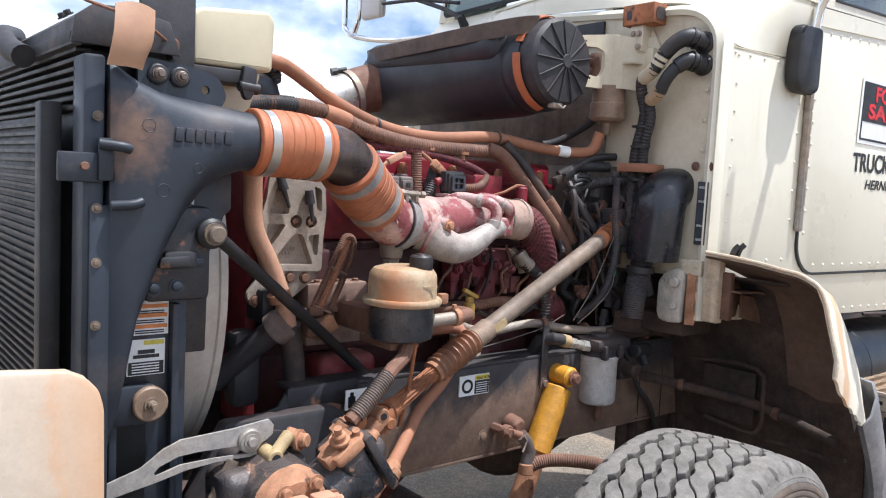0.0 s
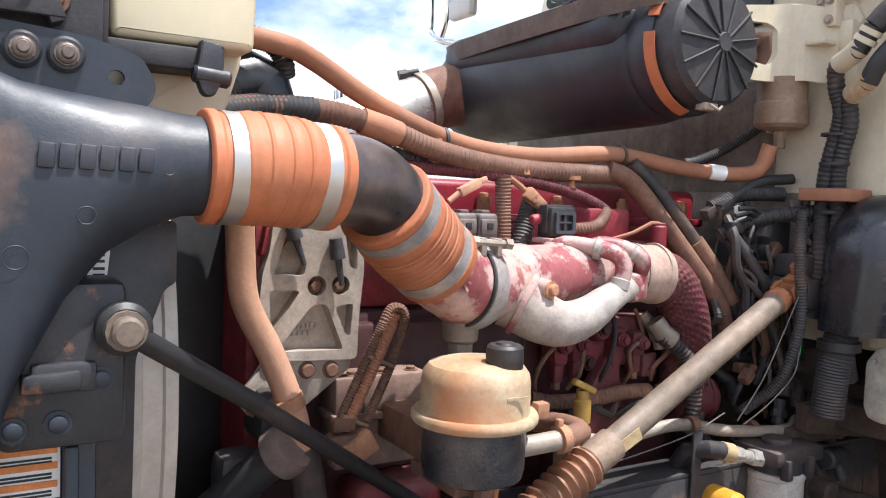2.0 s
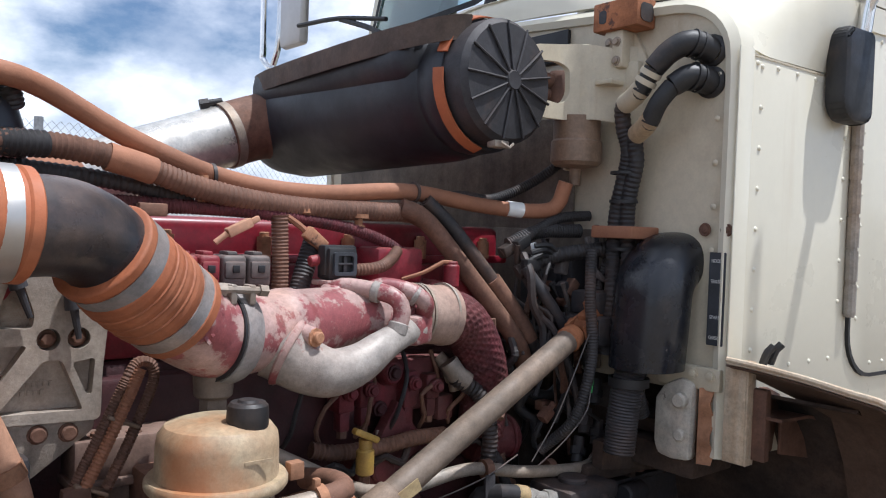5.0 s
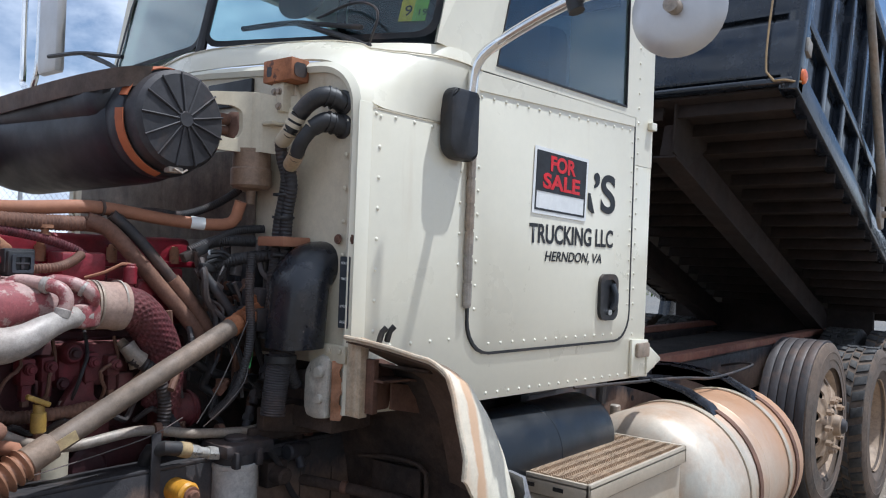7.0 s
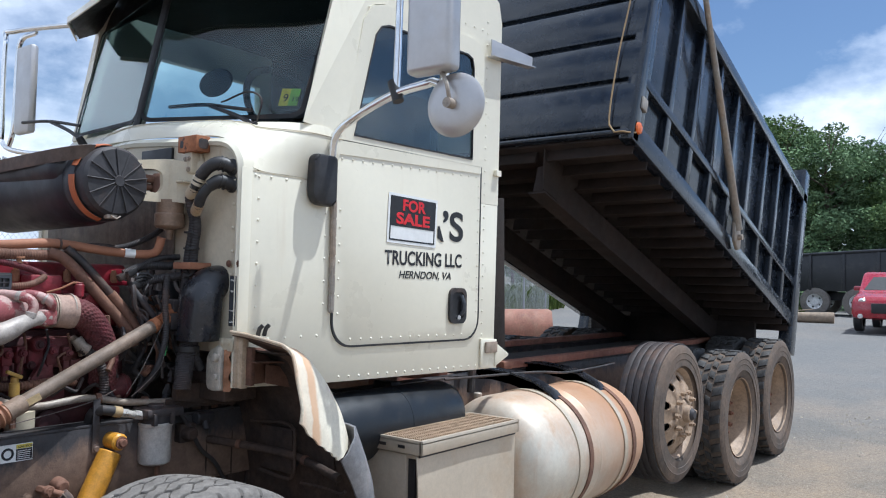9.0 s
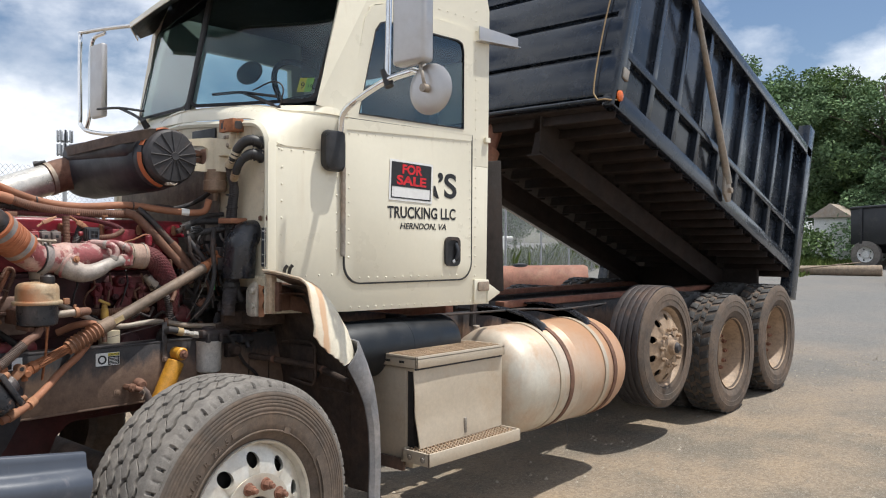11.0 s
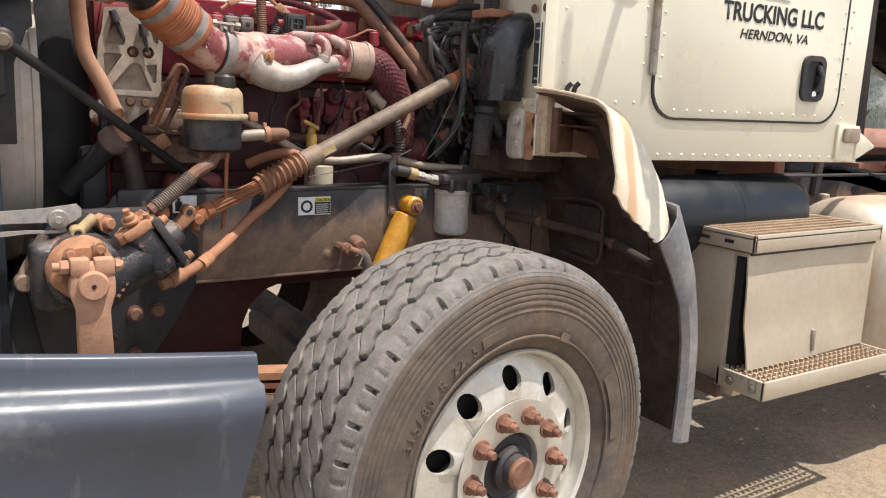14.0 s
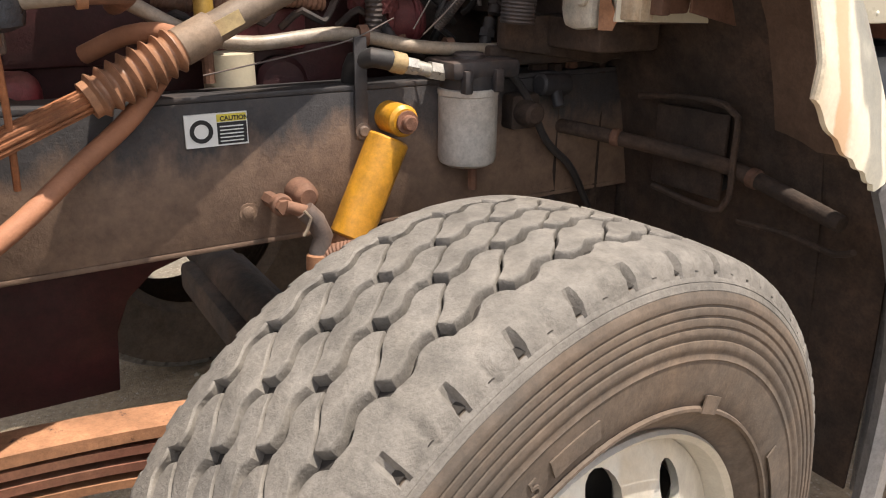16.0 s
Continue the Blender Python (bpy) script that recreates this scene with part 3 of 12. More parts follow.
def ribbed(pts, r, rows, seg=28, step=0.004):
    """A wide duct along a smooth line whose radius follows rows of (share of length, radius)."""
    path = smooth_path(pts, step)
    n = len(path)
    bm = bmesh.new()
    s, u, a = frame_of(path[1] - path[0])
    prev, rings = a, []
    for i, p in enumerate(path):
        t = (path[min(i + 1, n - 1)] - path[max(i - 1, 0)]).normalized()
        q = prev.rotation_difference(t)
        s, u = q @ s, q @ u
        prev = t
        rad = r * float(np.interp(i / (n - 1), [a for a, _ in rows], [b for _, b in rows]))
        rings.append([bm.verts.new(p + (s * math.cos(k) + u * math.sin(k)) * rad) for k in (2 * math.pi * j / seg for j in range(seg))])
    for ra, rb in zip(rings, rings[1:]):
        for i in range(seg):
            j = (i + 1) % seg
            bm.faces.new((ra[i], ra[j], rb[j], rb[i]))
    bm.faces.new(list(reversed(rings[0])))
    bm.faces.new(rings[-1])
    bmesh.ops.recalc_face_normals(bm, faces=bm.faces)
    return bm


def plate(poly, thick, place, bevel=0.0):
    """A flat plate: poly in two dimensions, thick along the third, set by the matrix place."""
    bm = bmesh.new()
    f = bm.faces.new([bm.verts.new((x, y, 0)) for x, y in poly])
    g = bmesh.ops.extrude_face_region(bm, geom=[f])
    bmesh.ops.translate(bm, vec=(0, 0, thick), verts=[v for v in g["geom"] if isinstance(v, bmesh.types.BMVert)])
    if bevel:
        bmesh.ops.bevel(bm, geom=list(bm.edges), offset=bevel, segments=2, profile=0.5, affect="EDGES")
    bmesh.ops.recalc_face_normals(bm, faces=bm.faces)
    bmesh.ops.transform(bm, matrix=place, verts=bm.verts)
    return bm


def fillet(poly, r, n=4):
    """An outline with its corners rounded."""
    out = []
    for i, p in enumerate(poly):
        a, b, c = Vector(poly[i - 1]), Vector(p), Vector(poly[(i + 1) % len(poly)])
        u, v = (a - b), (c - b)
        q = min(r, u.length * 0.45, v.length * 0.45)
        s0, s1 = b + u.normalized() * q, b + v.normalized() * q
        for k in range(n + 1):
            t = k / n
            w = s0 * (1 - t) ** 2 + b * 2 * t * (1 - t) + s1 * t * t
            out.append((w.x, w.y))
    return out


def cut_plate(outer, holes, thick, place, cuts=()):
    """A flat plate with openings of any outline; cuts: x values along which it is sliced so that it can be bent."""
    bm = bmesh.new()
    for loop in (outer, *holes):
        vs = [bm.verts.new((x, y, 0)) for x, y in loop]
        for i in range(len(vs)):
            bm.edges.new((vs[i], vs[(i + 1) % len(vs)]))
    bmesh.ops.triangle_fill(bm, edges=list(bm.edges), use_beauty=True)
    for x in cuts:
        bmesh.ops.bisect_plane(bm, geom=[*bm.verts, *bm.edges, *bm.faces], plane_co=(x, 0, 0), plane_no=(1, 0, 0))
    g = bmesh.ops.extrude_face_region(bm, geom=list(bm.faces))
    bmesh.ops.translate(bm, vec=(0, 0, thick), verts=[v for v in g["geom"] if isinstance(v, bmesh.types.BMVert)])
    bmesh.ops.recalc_face_normals(bm, faces=bm.faces)
    bmesh.ops.transform(bm, matrix=place, verts=bm.verts)
    return bm


def sheet(rows, thick):
    """A curved sheet through rows of points, given thickness."""
    bm = bmesh.new()
    grid = [[bm.verts.new(p) for p in row] for row in rows]
    for ra, rb in zip(grid, grid[1:]):
        for i in range(len(ra) - 1):
            bm.faces.new((ra[i], ra[i + 1], rb[i + 1], rb[i]))
    bmesh.ops.recalc_face_normals(bm, faces=bm.faces)
    bmesh.ops.solidify(bm, geom=list(bm.faces), thickness=thick)
    bmesh.ops.recalc_face_normals(bm, faces=bm.faces)
    return bm


def join(*bms):
    out = bms[0]
    for b in bms[1:]:
        me = bpy.data.meshes.new("tmp")
        b.to_mesh(me)
        out.from_mesh(me)
        bpy.data.meshes.remove(me)
        b.free()
    return out


def moved(bm, m):
    bmesh.ops.transform(bm, matrix=m, verts=bm.verts)
    return bm


def lumpy(bm, amp, freq=55.0):
    """Uneven cast or caked surface: splits the faces and pushes the points about."""
    bmesh.ops.subdivide_edges(bm, edges=[e for e in bm.edges if e.calc_length() > 0.012], cuts=1, use_grid_fill=True)
    for v in bm.verts:
        x, y, z = v.co * freq
        n = math.sin(x + 1.7 * math.sin(y)) + math.sin(1.3 * y + 1.9 * math.sin(z)) + math.sin(1.1 * z + 1.5 * math.sin(x))
        v.co += Vector((math.sin(y * 1.3 + z), math.sin(z * 1.2 + x), math.sin(x * 1.4 + y))) * amp * n / 3
    return bm


def rounded(x0, x1, y0, y1, r, n=6):
    """Outline of a rounded rectangle; r: one radius or four (from the low-low corner round)."""
    rs = r if isinstance(r, (tuple, list)) else (r,) * 4
    pts = []
    for (cx, cy, a0), q in zip(((x0, y0, 180), (x1, y0, 270), (x1, y1, 0), (x0, y1, 90)), rs):
        ox, oy = cx + (q if cx == x0 else -q), cy + (q if cy == y0 else -q)
        if q == 0:
            pts.append((cx, cy))
            continue
        for i in range(n + 1):
            a = radians(a0 + 90 * i / n)
            pts.append((ox + q * math.cos(a), oy + q * math.sin(a)))
    return pts


def part(name, bm, material, parent=None, label="", sharp=35):
    me = bpy.data.meshes.new(name)
    lim = radians(sharp)
    for f in bm.faces:
        f.smooth = True
    for e in bm.edges:
        e.smooth = len(e.link_faces) == 2 and e.calc_face_angle(0) < lim
    bm.to_mesh(me)
    bm.free()
    me.materials.append(M[material] if isinstance(material, str) else material)
    ob = new(name, me)
    if parent is not None:
        ob.parent = parent
        if parent.type == "EMPTY":
            ob.matrix_parent_inverse = parent.matrix_basis.inverted()
    if label:
        tagged(ob, label)
    return ob


def text_mesh(body, size, place, depth=0.0015, squeeze=1.0, shear=0.0, bold=0.0):
    cu = bpy.data.curves.new("lettering", "FONT")
    cu.body, cu.size, cu.extrude, cu.shear, cu.offset = body, size, depth, shear, bold
    tmp = bpy.data.objects.new("lettering", cu)
    me = bpy.data.meshes.new_from_object(tmp)
    bm = bmesh.new()
    bm.from_mesh(me)
    bpy.data.objects.remove(tmp)
    bpy.data.curves.remove(cu)
    bpy.data.meshes.remove(me)
    return moved(bm, place @ Matrix.Diagonal((squeeze, 1, 1, 1)))


def letters(bm):
    """Splits lettering into its separate glyphs."""
    left, out = set(bm.verts), []
    while left:
        stack, grp = [left.pop()], set()
        while stack:
            v = stack.pop()
            grp.add(v)
            for e in v.link_edges:
                o = e.other_vert(v)
                if o in left:
                    left.discard(o)
                    stack.append(o)
        nb, at = bmesh.new(), {}
        for v in grp:
            at[v] = nb.verts.new(v.co)
        for f in {f for v in grp for f in v.link_faces}:
            nb.faces.new([at[v] for v in f.verts])
        out.append(nb)
    bm.free()
    return sorted(out, key=lambda b: min(v.co.x for v in b.verts))


def bolt(p, axis, r, h, washer=1.5):
    return join(revolve([(0, 0), (r * washer, 0), (r * washer, h * 0.3), (r, h * 0.3), (r, h * 0.85), (r * 0.8, h), (0, h)], p, axis, 6 if washer < 1.2 else 12))


SIDE = Matrix(((1, 0, 0, 0), (0, 0, -1, 0), (0, 1, 0, 0), (0, 0, 0, 1)))   # drawing plane to the upright x-z plane, thickness towards -y


# ---------------------------------------------------------------- ground
CL = 2.30           # the truck's middle


def ground_z(x):
    z = 0.039 * (min(max(x, -3.0), 12.0) - 2.18)
    return z + 0.0235 * min(max(x - 12.0, 0.0), 20.0) + 0.006 * max(x - 32.0, 0.0)


def ground_mat():
    m = bpy.data.materials.new("dusty_gravel")
    m.use_nodes = True
    nt = m.node_tree
    b = nt.nodes["Principled BSDF"]
    big = ramp(nt, noise_out(nt, 0.55, 10, 0.65), [(0.32, (0.42, 0.315, 0.205)), (0.46, (0.33, 0.262, 0.19)), (0.56, (0.22, 0.19, 0.15)), (0.72, (0.145, 0.133, 0.118))])
    fine = ramp(nt, noise_out(nt, 34, 8, 0.75), [(0.32, (0.42, 0.39, 0.35)), (0.62, (1.0, 0.98, 0.95))])
    mx = nt.nodes.new("ShaderNodeMix")
    mx.data_type, mx.blend_type = "RGBA", "MULTIPLY"
    mx.inputs["Factor"].default_value = 0.75
    nt.links.new(big, mx.inputs["A"])
    nt.links.new(fine, mx.inputs["B"])
    vo = nt.nodes.new("ShaderNodeTexVoronoi")
    tc = nt.nodes.new("ShaderNodeTexCoord")
    vo.inputs["Scale"].default_value = 60
    nt.links.new(tc.outputs["Object"], vo.inputs["Vector"])
    st = ramp(nt, vo.outputs["Distance"], [(0.12, (0.8, 0.8, 0.8)), (0.3, (0, 0, 0))])
    col = mixc(nt, st, mx.outputs["Result"], (0.40, 0.35, 0.29))
    nt.links.new(col, b.inputs["Base Color"])
    # greyer stone towards the yard's back
    sep, ad, mp = nt.nodes.new("ShaderNodeSeparateXYZ"), nt.nodes.new("ShaderNodeMath"), nt.nodes.new("ShaderNodeMapRange")
    nt.links.new(tc.outputs["Object"], sep.inputs["Vector"])
    ad.operation = "MULTIPLY_ADD"
    ad.inputs[1].default_value = 9.0
    nt.links.new(noise_out(nt, 0.35, 8, 0.65), ad.inputs[0])
    nt.links.new(sep.outputs["X"], ad.inputs[2])
    mp.inputs["From Min"].default_value, mp.inputs["From Max"].default_value = 10.5, 17.0
    nt.links.new(ad.outputs["Value"], mp.inputs["Value"])
    grey = ramp(nt, noise_out(nt, 22, 9, 0.75), [(0.3, (0.085, 0.088, 0.09)), (0.7, (0.20, 0.197, 0.19))])
    ff = ramp(nt, mp.outputs["Result"], [(0.0, (0, 0, 0)), (1.0, (0.85, 0.85, 0.85))])
    nt.links.new(mixc(nt, ff, col, grey), b.inputs["Base Color"])
    b.inputs["Roughness"].default_value = 0.92
    bp = nt.nodes.new("ShaderNodeBump")
    bp.inputs["Strength"].default_value, bp.inputs["Distance"].default_value = 0.7, 0.012
    nt.links.new(fine, bp.inputs["Height"])
    nt.links.new(bp.outputs["Normal"], b.inputs["Normal"])
    return m


def build_ground():
    bm = bmesh.new()
    xs = [-400, -120, -40, -15, -8] + [-5 + 0.35 * i for i in range(58)] + [17, 22, 32, 50, 90, 180, 420]
    ys = [-400, -120, -40, -15, -7] + [-4 + 0.35 * i for i in range(36)] + [10, 13, 18, 28, 50, 90, 180, 420]
    rows = []
    for x in xs:
        rows.append([bm.verts.new((x, y, ground_z(x) + (0.02 * noise.noise(Vector((x * 0.9, y * 0.9, 0))) if -5 < x < 15 and -4 < y < 8.5 and not (1 < x < 9 and 0.8 < y < 3.8) else 0))) for y in ys])
    for ra, rb in zip(rows, rows[1:]):
        for i in range(len(ra) - 1):
            bm.faces.new((ra[i], rb[i], rb[i + 1], ra[i + 1]))
    g = part("ground", bm, ground_mat())
    tagged(g, "dusty tan and grey gravel yard in sun", "ground", kind="structure")
    rnd = random.Random(4)
    verts, faces = [], []
    for _ in range(7000):
        x, y = rnd.uniform(0.5, 11), rnd.uniform(-0.6, 3.6)
        s = 0.0025 + 0.018 * rnd.random() ** 6
        z = ground_z(x)
        k = len(verts)
        for dx, dy, dz in ((1, 0, 0), (0.2, 0.9, 0), (-0.9, 0.5, 0), (-0.6, -0.8, 0), (0.5, -0.9, 0), (0.1, 0.1, 0.9)):
            verts.append((x + s * dx * rnd.uniform(0.7, 1.3), y + s * dy * rnd.uniform(0.7, 1.3), z - 0.004 + s * dz * rnd.uniform(0.5, 1.0) + 0.004 * (dz > 0)))
        faces += [(k + i, k + (i + 1) % 5, k + 5) for i in range(5)]
    me = bpy.data.meshes.new("gravel")
    me.from_pydata(verts, [], faces)
    me.materials.append(mat("loose_stone", (0.4, 0.35, 0.28), 0.9, vary=0.4, scale=3, bump=0.3))
    tagged(new("gravel", me), "loose small stones scattered over the yard", "gravel", kind="stuff")


build_ground()

# ---------------------------------------------------------------- the truck
truck = new("dump_truck")
truck.location = (4.6, CL, 0.0)
bpy.context.view_layer.update()
tagged(truck, "cream day-cab dump truck with bare dusty engine and raised black bed", "truck")

# cab side wall runs slightly outwards towards the rear
CAB_A = radians(-4.1)
CAB = Matrix.Translation((2.60, 1.5527, 0)) @ Matrix.Rotation(CAB_A, 4, "Z") @ Matrix(((1, 0, 0, 0), (0, 0, -1, 0), (0, 1, 0, 0), (0, 0, 0, 1)))
CABF = Matrix.Translation((0, 2 * CL, 0)) @ Matrix.Diagonal((1, -1, 1, 1)) @ CAB      # the far side


def cab_pt(u, z, out=0.0):
    return CAB @ Vector((u, z, out))


def ring_plate(outer, inner, thick, place):
    """A plate with one opening; both outlines have the same number of points."""
    bm = bmesh.new()
    loops = []
    for h in (0, thick):
        loops.append(([bm.verts.new((x, y, h)) for x, y in outer], [bm.verts.new((x, y, h)) for x, y in inner]))
    n = len(outer)
    for i in range(n):
        j = (i + 1) % n
        (a0, b0), (a1, b1) = loops
        bm.faces.new((a0[i], a0[j], b0[j], b0[i]))
        bm.faces.new((a1[i], a1[j], b1[j], b1[i]))
        bm.faces.new((a0[i], a0[j], a1[j], a1[i]))
        bm.faces.new((b0[i], b0[j], b1[j], b1[i]))
    bmesh.ops.recalc_face_normals(bm, faces=bm.faces)
    return moved(bm, place)


RIVET = {}


def rivet_rows(name, rows, place, material, parent, r=0.0058):
    """Small domed rivets along lines of (start, end, count) in a drawing plane, each an object on one shared mesh."""
    key = (r, material)
    if key not in RIVET:
        me = bpy.data.meshes.new("rivet")
        bm = revolve([(r, 0.0), (r * 0.75, 0.0022), (0.0, 0.0034)], (0, 0, 0), (0, 0, 1), 8)
        for f in bm.faces:
            f.smooth = True
        bm.to_mesh(me)
        bm.free()
        me.materials.append(M[material])
        RIVET[key] = me
    for (x0, y0), (x1, y1), n in rows:
        for i in range(n):
            t = i / max(1, n - 1)
            ob = new(name, RIVET[key])
            ob.parent = parent
            ob.matrix_basis = place @ Matrix.Translation((x0 + (x1 - x0) * t, y0 + (y1 - y0) * t, 0))


# outlines on the cab side: u along the wall, z up
DOOR = rounded(0.435, 1.358, 1.43, 2.262, (0.10, 0.10, 0.004, 0.004))
WIN = [(0.515, 2.29), (1.285, 2.292), (1.285, 2.74), (1.272, 2.785), (1.235, 2.80), (0.70, 2.80), (0.655, 2.785), (0.622, 2.74)]
UPPER = [(0.445, 2.266), (1.365, 2.266), (1.365, 2.79), (1.345, 2.86), (1.28, 2.885), (0.68, 2.885), (0.60, 2.86), (0.555, 2.79)]


def build_cab():
    cab = part("cab", join(
        # lower side in one skin, behind the door skin
        plate([(0.0, 1.30), (0.46, 1.285), (1.50, 1.275), (1.51, 2.09), (0.0, 2.09)], 0.05, CAB @ Matrix.Translation((0, 0, -0.05)), 0.004),
        cut_plate([(1.37, 2.09), (1.51, 2.09), (1.515, 3.02), (1.49, 3.12), (1.42, 3.17), (0.75, 3.17), (0.66, 3.10), (0.40, 2.42), (0.36, 2.30), (0.36, 2.09), (0.424, 2.09), (0.424, 2.27), (0.55, 2.79), (0.60, 2.865), (0.68, 2.89), (1.28, 2.89), (1.35, 2.862), (1.37, 2.79)], [], 0.05, CAB @ Matrix.Translation((0, 0, -0.05))),
    ), "cream", truck, "cream riveted sheet-metal day cab")
    far = part("cab_far_side", join(
        plate([(0.0, 1.30), (1.50, 1.275), (1.51, 2.28), (0.0, 2.09)], 0.05, CABF @ Matrix.Translation((0, 0, -0.05)), 0.004),
        plate([(1.33, 2.27), (1.51, 2.28), (1.515, 3.02), (1.42, 3.17), (0.75, 3.17), (0.66, 3.10), (0.40, 2.42), (0.36, 2.27), (0.47, 2.27), (0.60, 2.865), (1.33, 2.865)], 0.05, CABF @ Matrix.Translation((0, 0, -0.05)), 0.004)), "cream", cab)
    # rear wall with its window, floor and roof
    rear_l, rear_r = cab_pt(1.50, 0), CABF @ Vector((1.50, 0, 0))
    xr = rear_l.x
    part("back_wall", join(box(xr - 0.05, xr - 0.005, rear_l.y + 0.03, rear_r.y - 0.03, 1.28, 2.35, 0.004), box(xr - 0.05, xr - 0.005, rear_l.y + 0.03, rear_r.y - 0.03, 2.75, 3.15, 0.004),
                           box(xr - 0.05, xr - 0.005, rear_l.y + 0.03, rear_l.y + 0.35, 2.35, 2.75), box(xr - 0.05, xr - 0.005, rear_r.y - 0.35, rear_r.y - 0.03, 2.35, 2.75)), "cream", cab)
    part("rear_window", box(xr - 0.035, xr - 0.028, rear_l.y + 0.35, rear_r.y - 0.35, 2.35, 2.75), "glass", cab).visible_shadow = False
    roof = []
    for k in range(9):
        a = k / 8
        row = []
        for q in range(13):
            v = q / 12
            u = 0.62 + 0.90 * v
            p, pf = cab_pt(u, 0), CABF @ Vector((u, 0, 0))
            y = p.y + (pf.y - p.y) * a
            edge = min(a, 1 - a) * 2
            end = min(v * 1.5, 1, (1 - v) * 8)
            row.append((p.x, y, 3.155 + 0.05 * min(1, edge * 3) * min(1, end) + 0.01 * edge))
        roof.append(row)
    part("roof", sheet(roof, -0.02), "cream", cab)
    part("rear_column", plate([(4.471, 1.312), (4.681, 1.313), (4.640, 2.197), (4.464, 2.177)], 0.10, Matrix.Translation((0, 1.85, 0)) @ SIDE, 0.008), "bed_under_shade", truck, "mud-brown upright behind the cab")
    part("hose_riser", tube([(4.34, 1.75, 1.1), (4.36, 1.75, 1.5), (4.30, 1.76, 1.95), (4.26, 1.8, 2.4)], 0.022, 10, 0.05), "hose_black", truck, "black hose rising behind the cab")
    part("cab_floor", box(2.66, 4.05, 1.60, 3.0, 1.29, 1.33), "chassis", cab)
    # sunvisor across the windshield's top
    vis = []
    for k in range(9):
        a = k / 8
        y = 1.56 + 1.46 * a
        xw = float(np.interp(y, [1.56, CL, 3.02], [3.11, 2.78, 2.86]))
        xf = float(np.interp(y, [1.56, 1.7, CL, 2.85, 3.02], [2.93, 2.83, 2.53, 2.58, 2.72]))
        zf = float(np.interp(y, [1.56, CL, 3.02], [2.95, 2.935, 2.865]))
        vis.append([(xw + 0.06, y, 3.12), (xw - 0.02, y, 3.07), (xf + 0.1, y, zf + 0.055), (xf, y, zf), (xf - 0.002, y, zf - 0.03)])
    part("sun_visor", sheet(vis, 0.006), "cream", cab)
    # added black sheet puts the shade beneath the visor into colour
    part("visor_shade", sheet([[(x + 0.012, y, z - 0.012) for x, y, z in r[:4]] for r in vis], 0.004), "black", cab, "black sheet for the shaded underside of the sun visor")
    part("windshield_header", sheet([[(r[0][0] - 0.06, r[0][1], 2.90 + 0.05 * (r[0][1] < CL)), (r[0][0] - 0.03, r[0][1], 3.0), (r[0][0] + 0.03, r[0][1], 3.13)] for r in vis], 0.01), "black", cab)
    # door
    door = part("door", plate(DOOR, 0.007, CAB @ Matrix.Translation((0, 0, 0.0)), 0.002), "cream", truck, "closed cream cab door with black seal line, shop name lettered on it")
    part("door_seal", ring_plate(rounded(0.427, 1.366, 1.422, 2.27, (0.105, 0.105, 0.004, 0.004)), DOOR, 0.008, CAB), "black", door)
    part("window_frame", ring_plate([(u, z) for u, z in UPPER], WIN, 0.012, CAB), "cream", door)
    part("window_glass", plate(WIN, 0.006, CAB @ Matrix.Translation((0, 0, 0.002))), "glass", door).visible_shadow = False
    part("window_rubber", ring_plate(WIN, [(0.5 * 0.02 + u * 0.99 - 0.0, z + (0.007 if z < 2.5 else -0.007)) for u, z in WIN], 0.012, CAB @ Matrix.Translation((0, 0, 0.004))), "black", door)
    part("belt_panel", plate([(0.437, 2.205), (1.356, 2.232), (1.356, 2.268), (0.437, 2.262)], 0.004, CAB @ Matrix.Translation((0, 0, 0.0072))), "cream", door)
    rivet_rows("rivet", [((0.46, 2.189), (1.325, 2.214), 16), ((1.345, 2.17), (1.345, 1.56), 12), ((1.24, 1.452), (0.53, 1.455), 13), ((0.458, 1.56), (0.458, 1.98), 7), ((0.585, 2.85), (1.2, 2.872), 9)], CAB @ Matrix.Translation((0, 0, 0.007)), "cream", door)
    hinge = part("hinge", tube([cab_pt(0.419, 1.565, 0.012), cab_pt(0.419, 2.02, 0.012)], 0.011, 10, 0.05), "steel", door, "long dull steel piano hinge")
    for k in range(6):
        part("knuckle", cyl(cab_pt(0.419, 1.57 + 0.075 * k, 0.012), cab_pt(0.419, 1.637 + 0.075 * k, 0.012), 0.0135, seg=10), "steel", hinge)
    hd = part("door_handle", ring_plate(rounded(1.137, 1.258, 1.505, 1.672, 0.035), rounded(1.155, 1.24, 1.525, 1.652, 0.025), 0.02, CAB), "black", door, "black recessed door handle with dark pull")
    part("recess", plate(rounded(1.15, 1.245, 1.52, 1.657, 0.025), 0.004, CAB @ Matrix.Translation((0, 0, 0.008))), "ink", hd)
    part("pull", tube([cab_pt(1.222, 1.635, 0.015), cab_pt(1.226, 1.6, 0.028), cab_pt(1.226, 1.57, 0.028), cab_pt(1.222, 1.545, 0.015)], 0.011, 10), "grey_tag", hd)
    part("lock", cyl(cab_pt(1.205, 1.532, 0.008), cab_pt(1.205, 1.532, 0.02), 0.012), "chrome", hd)
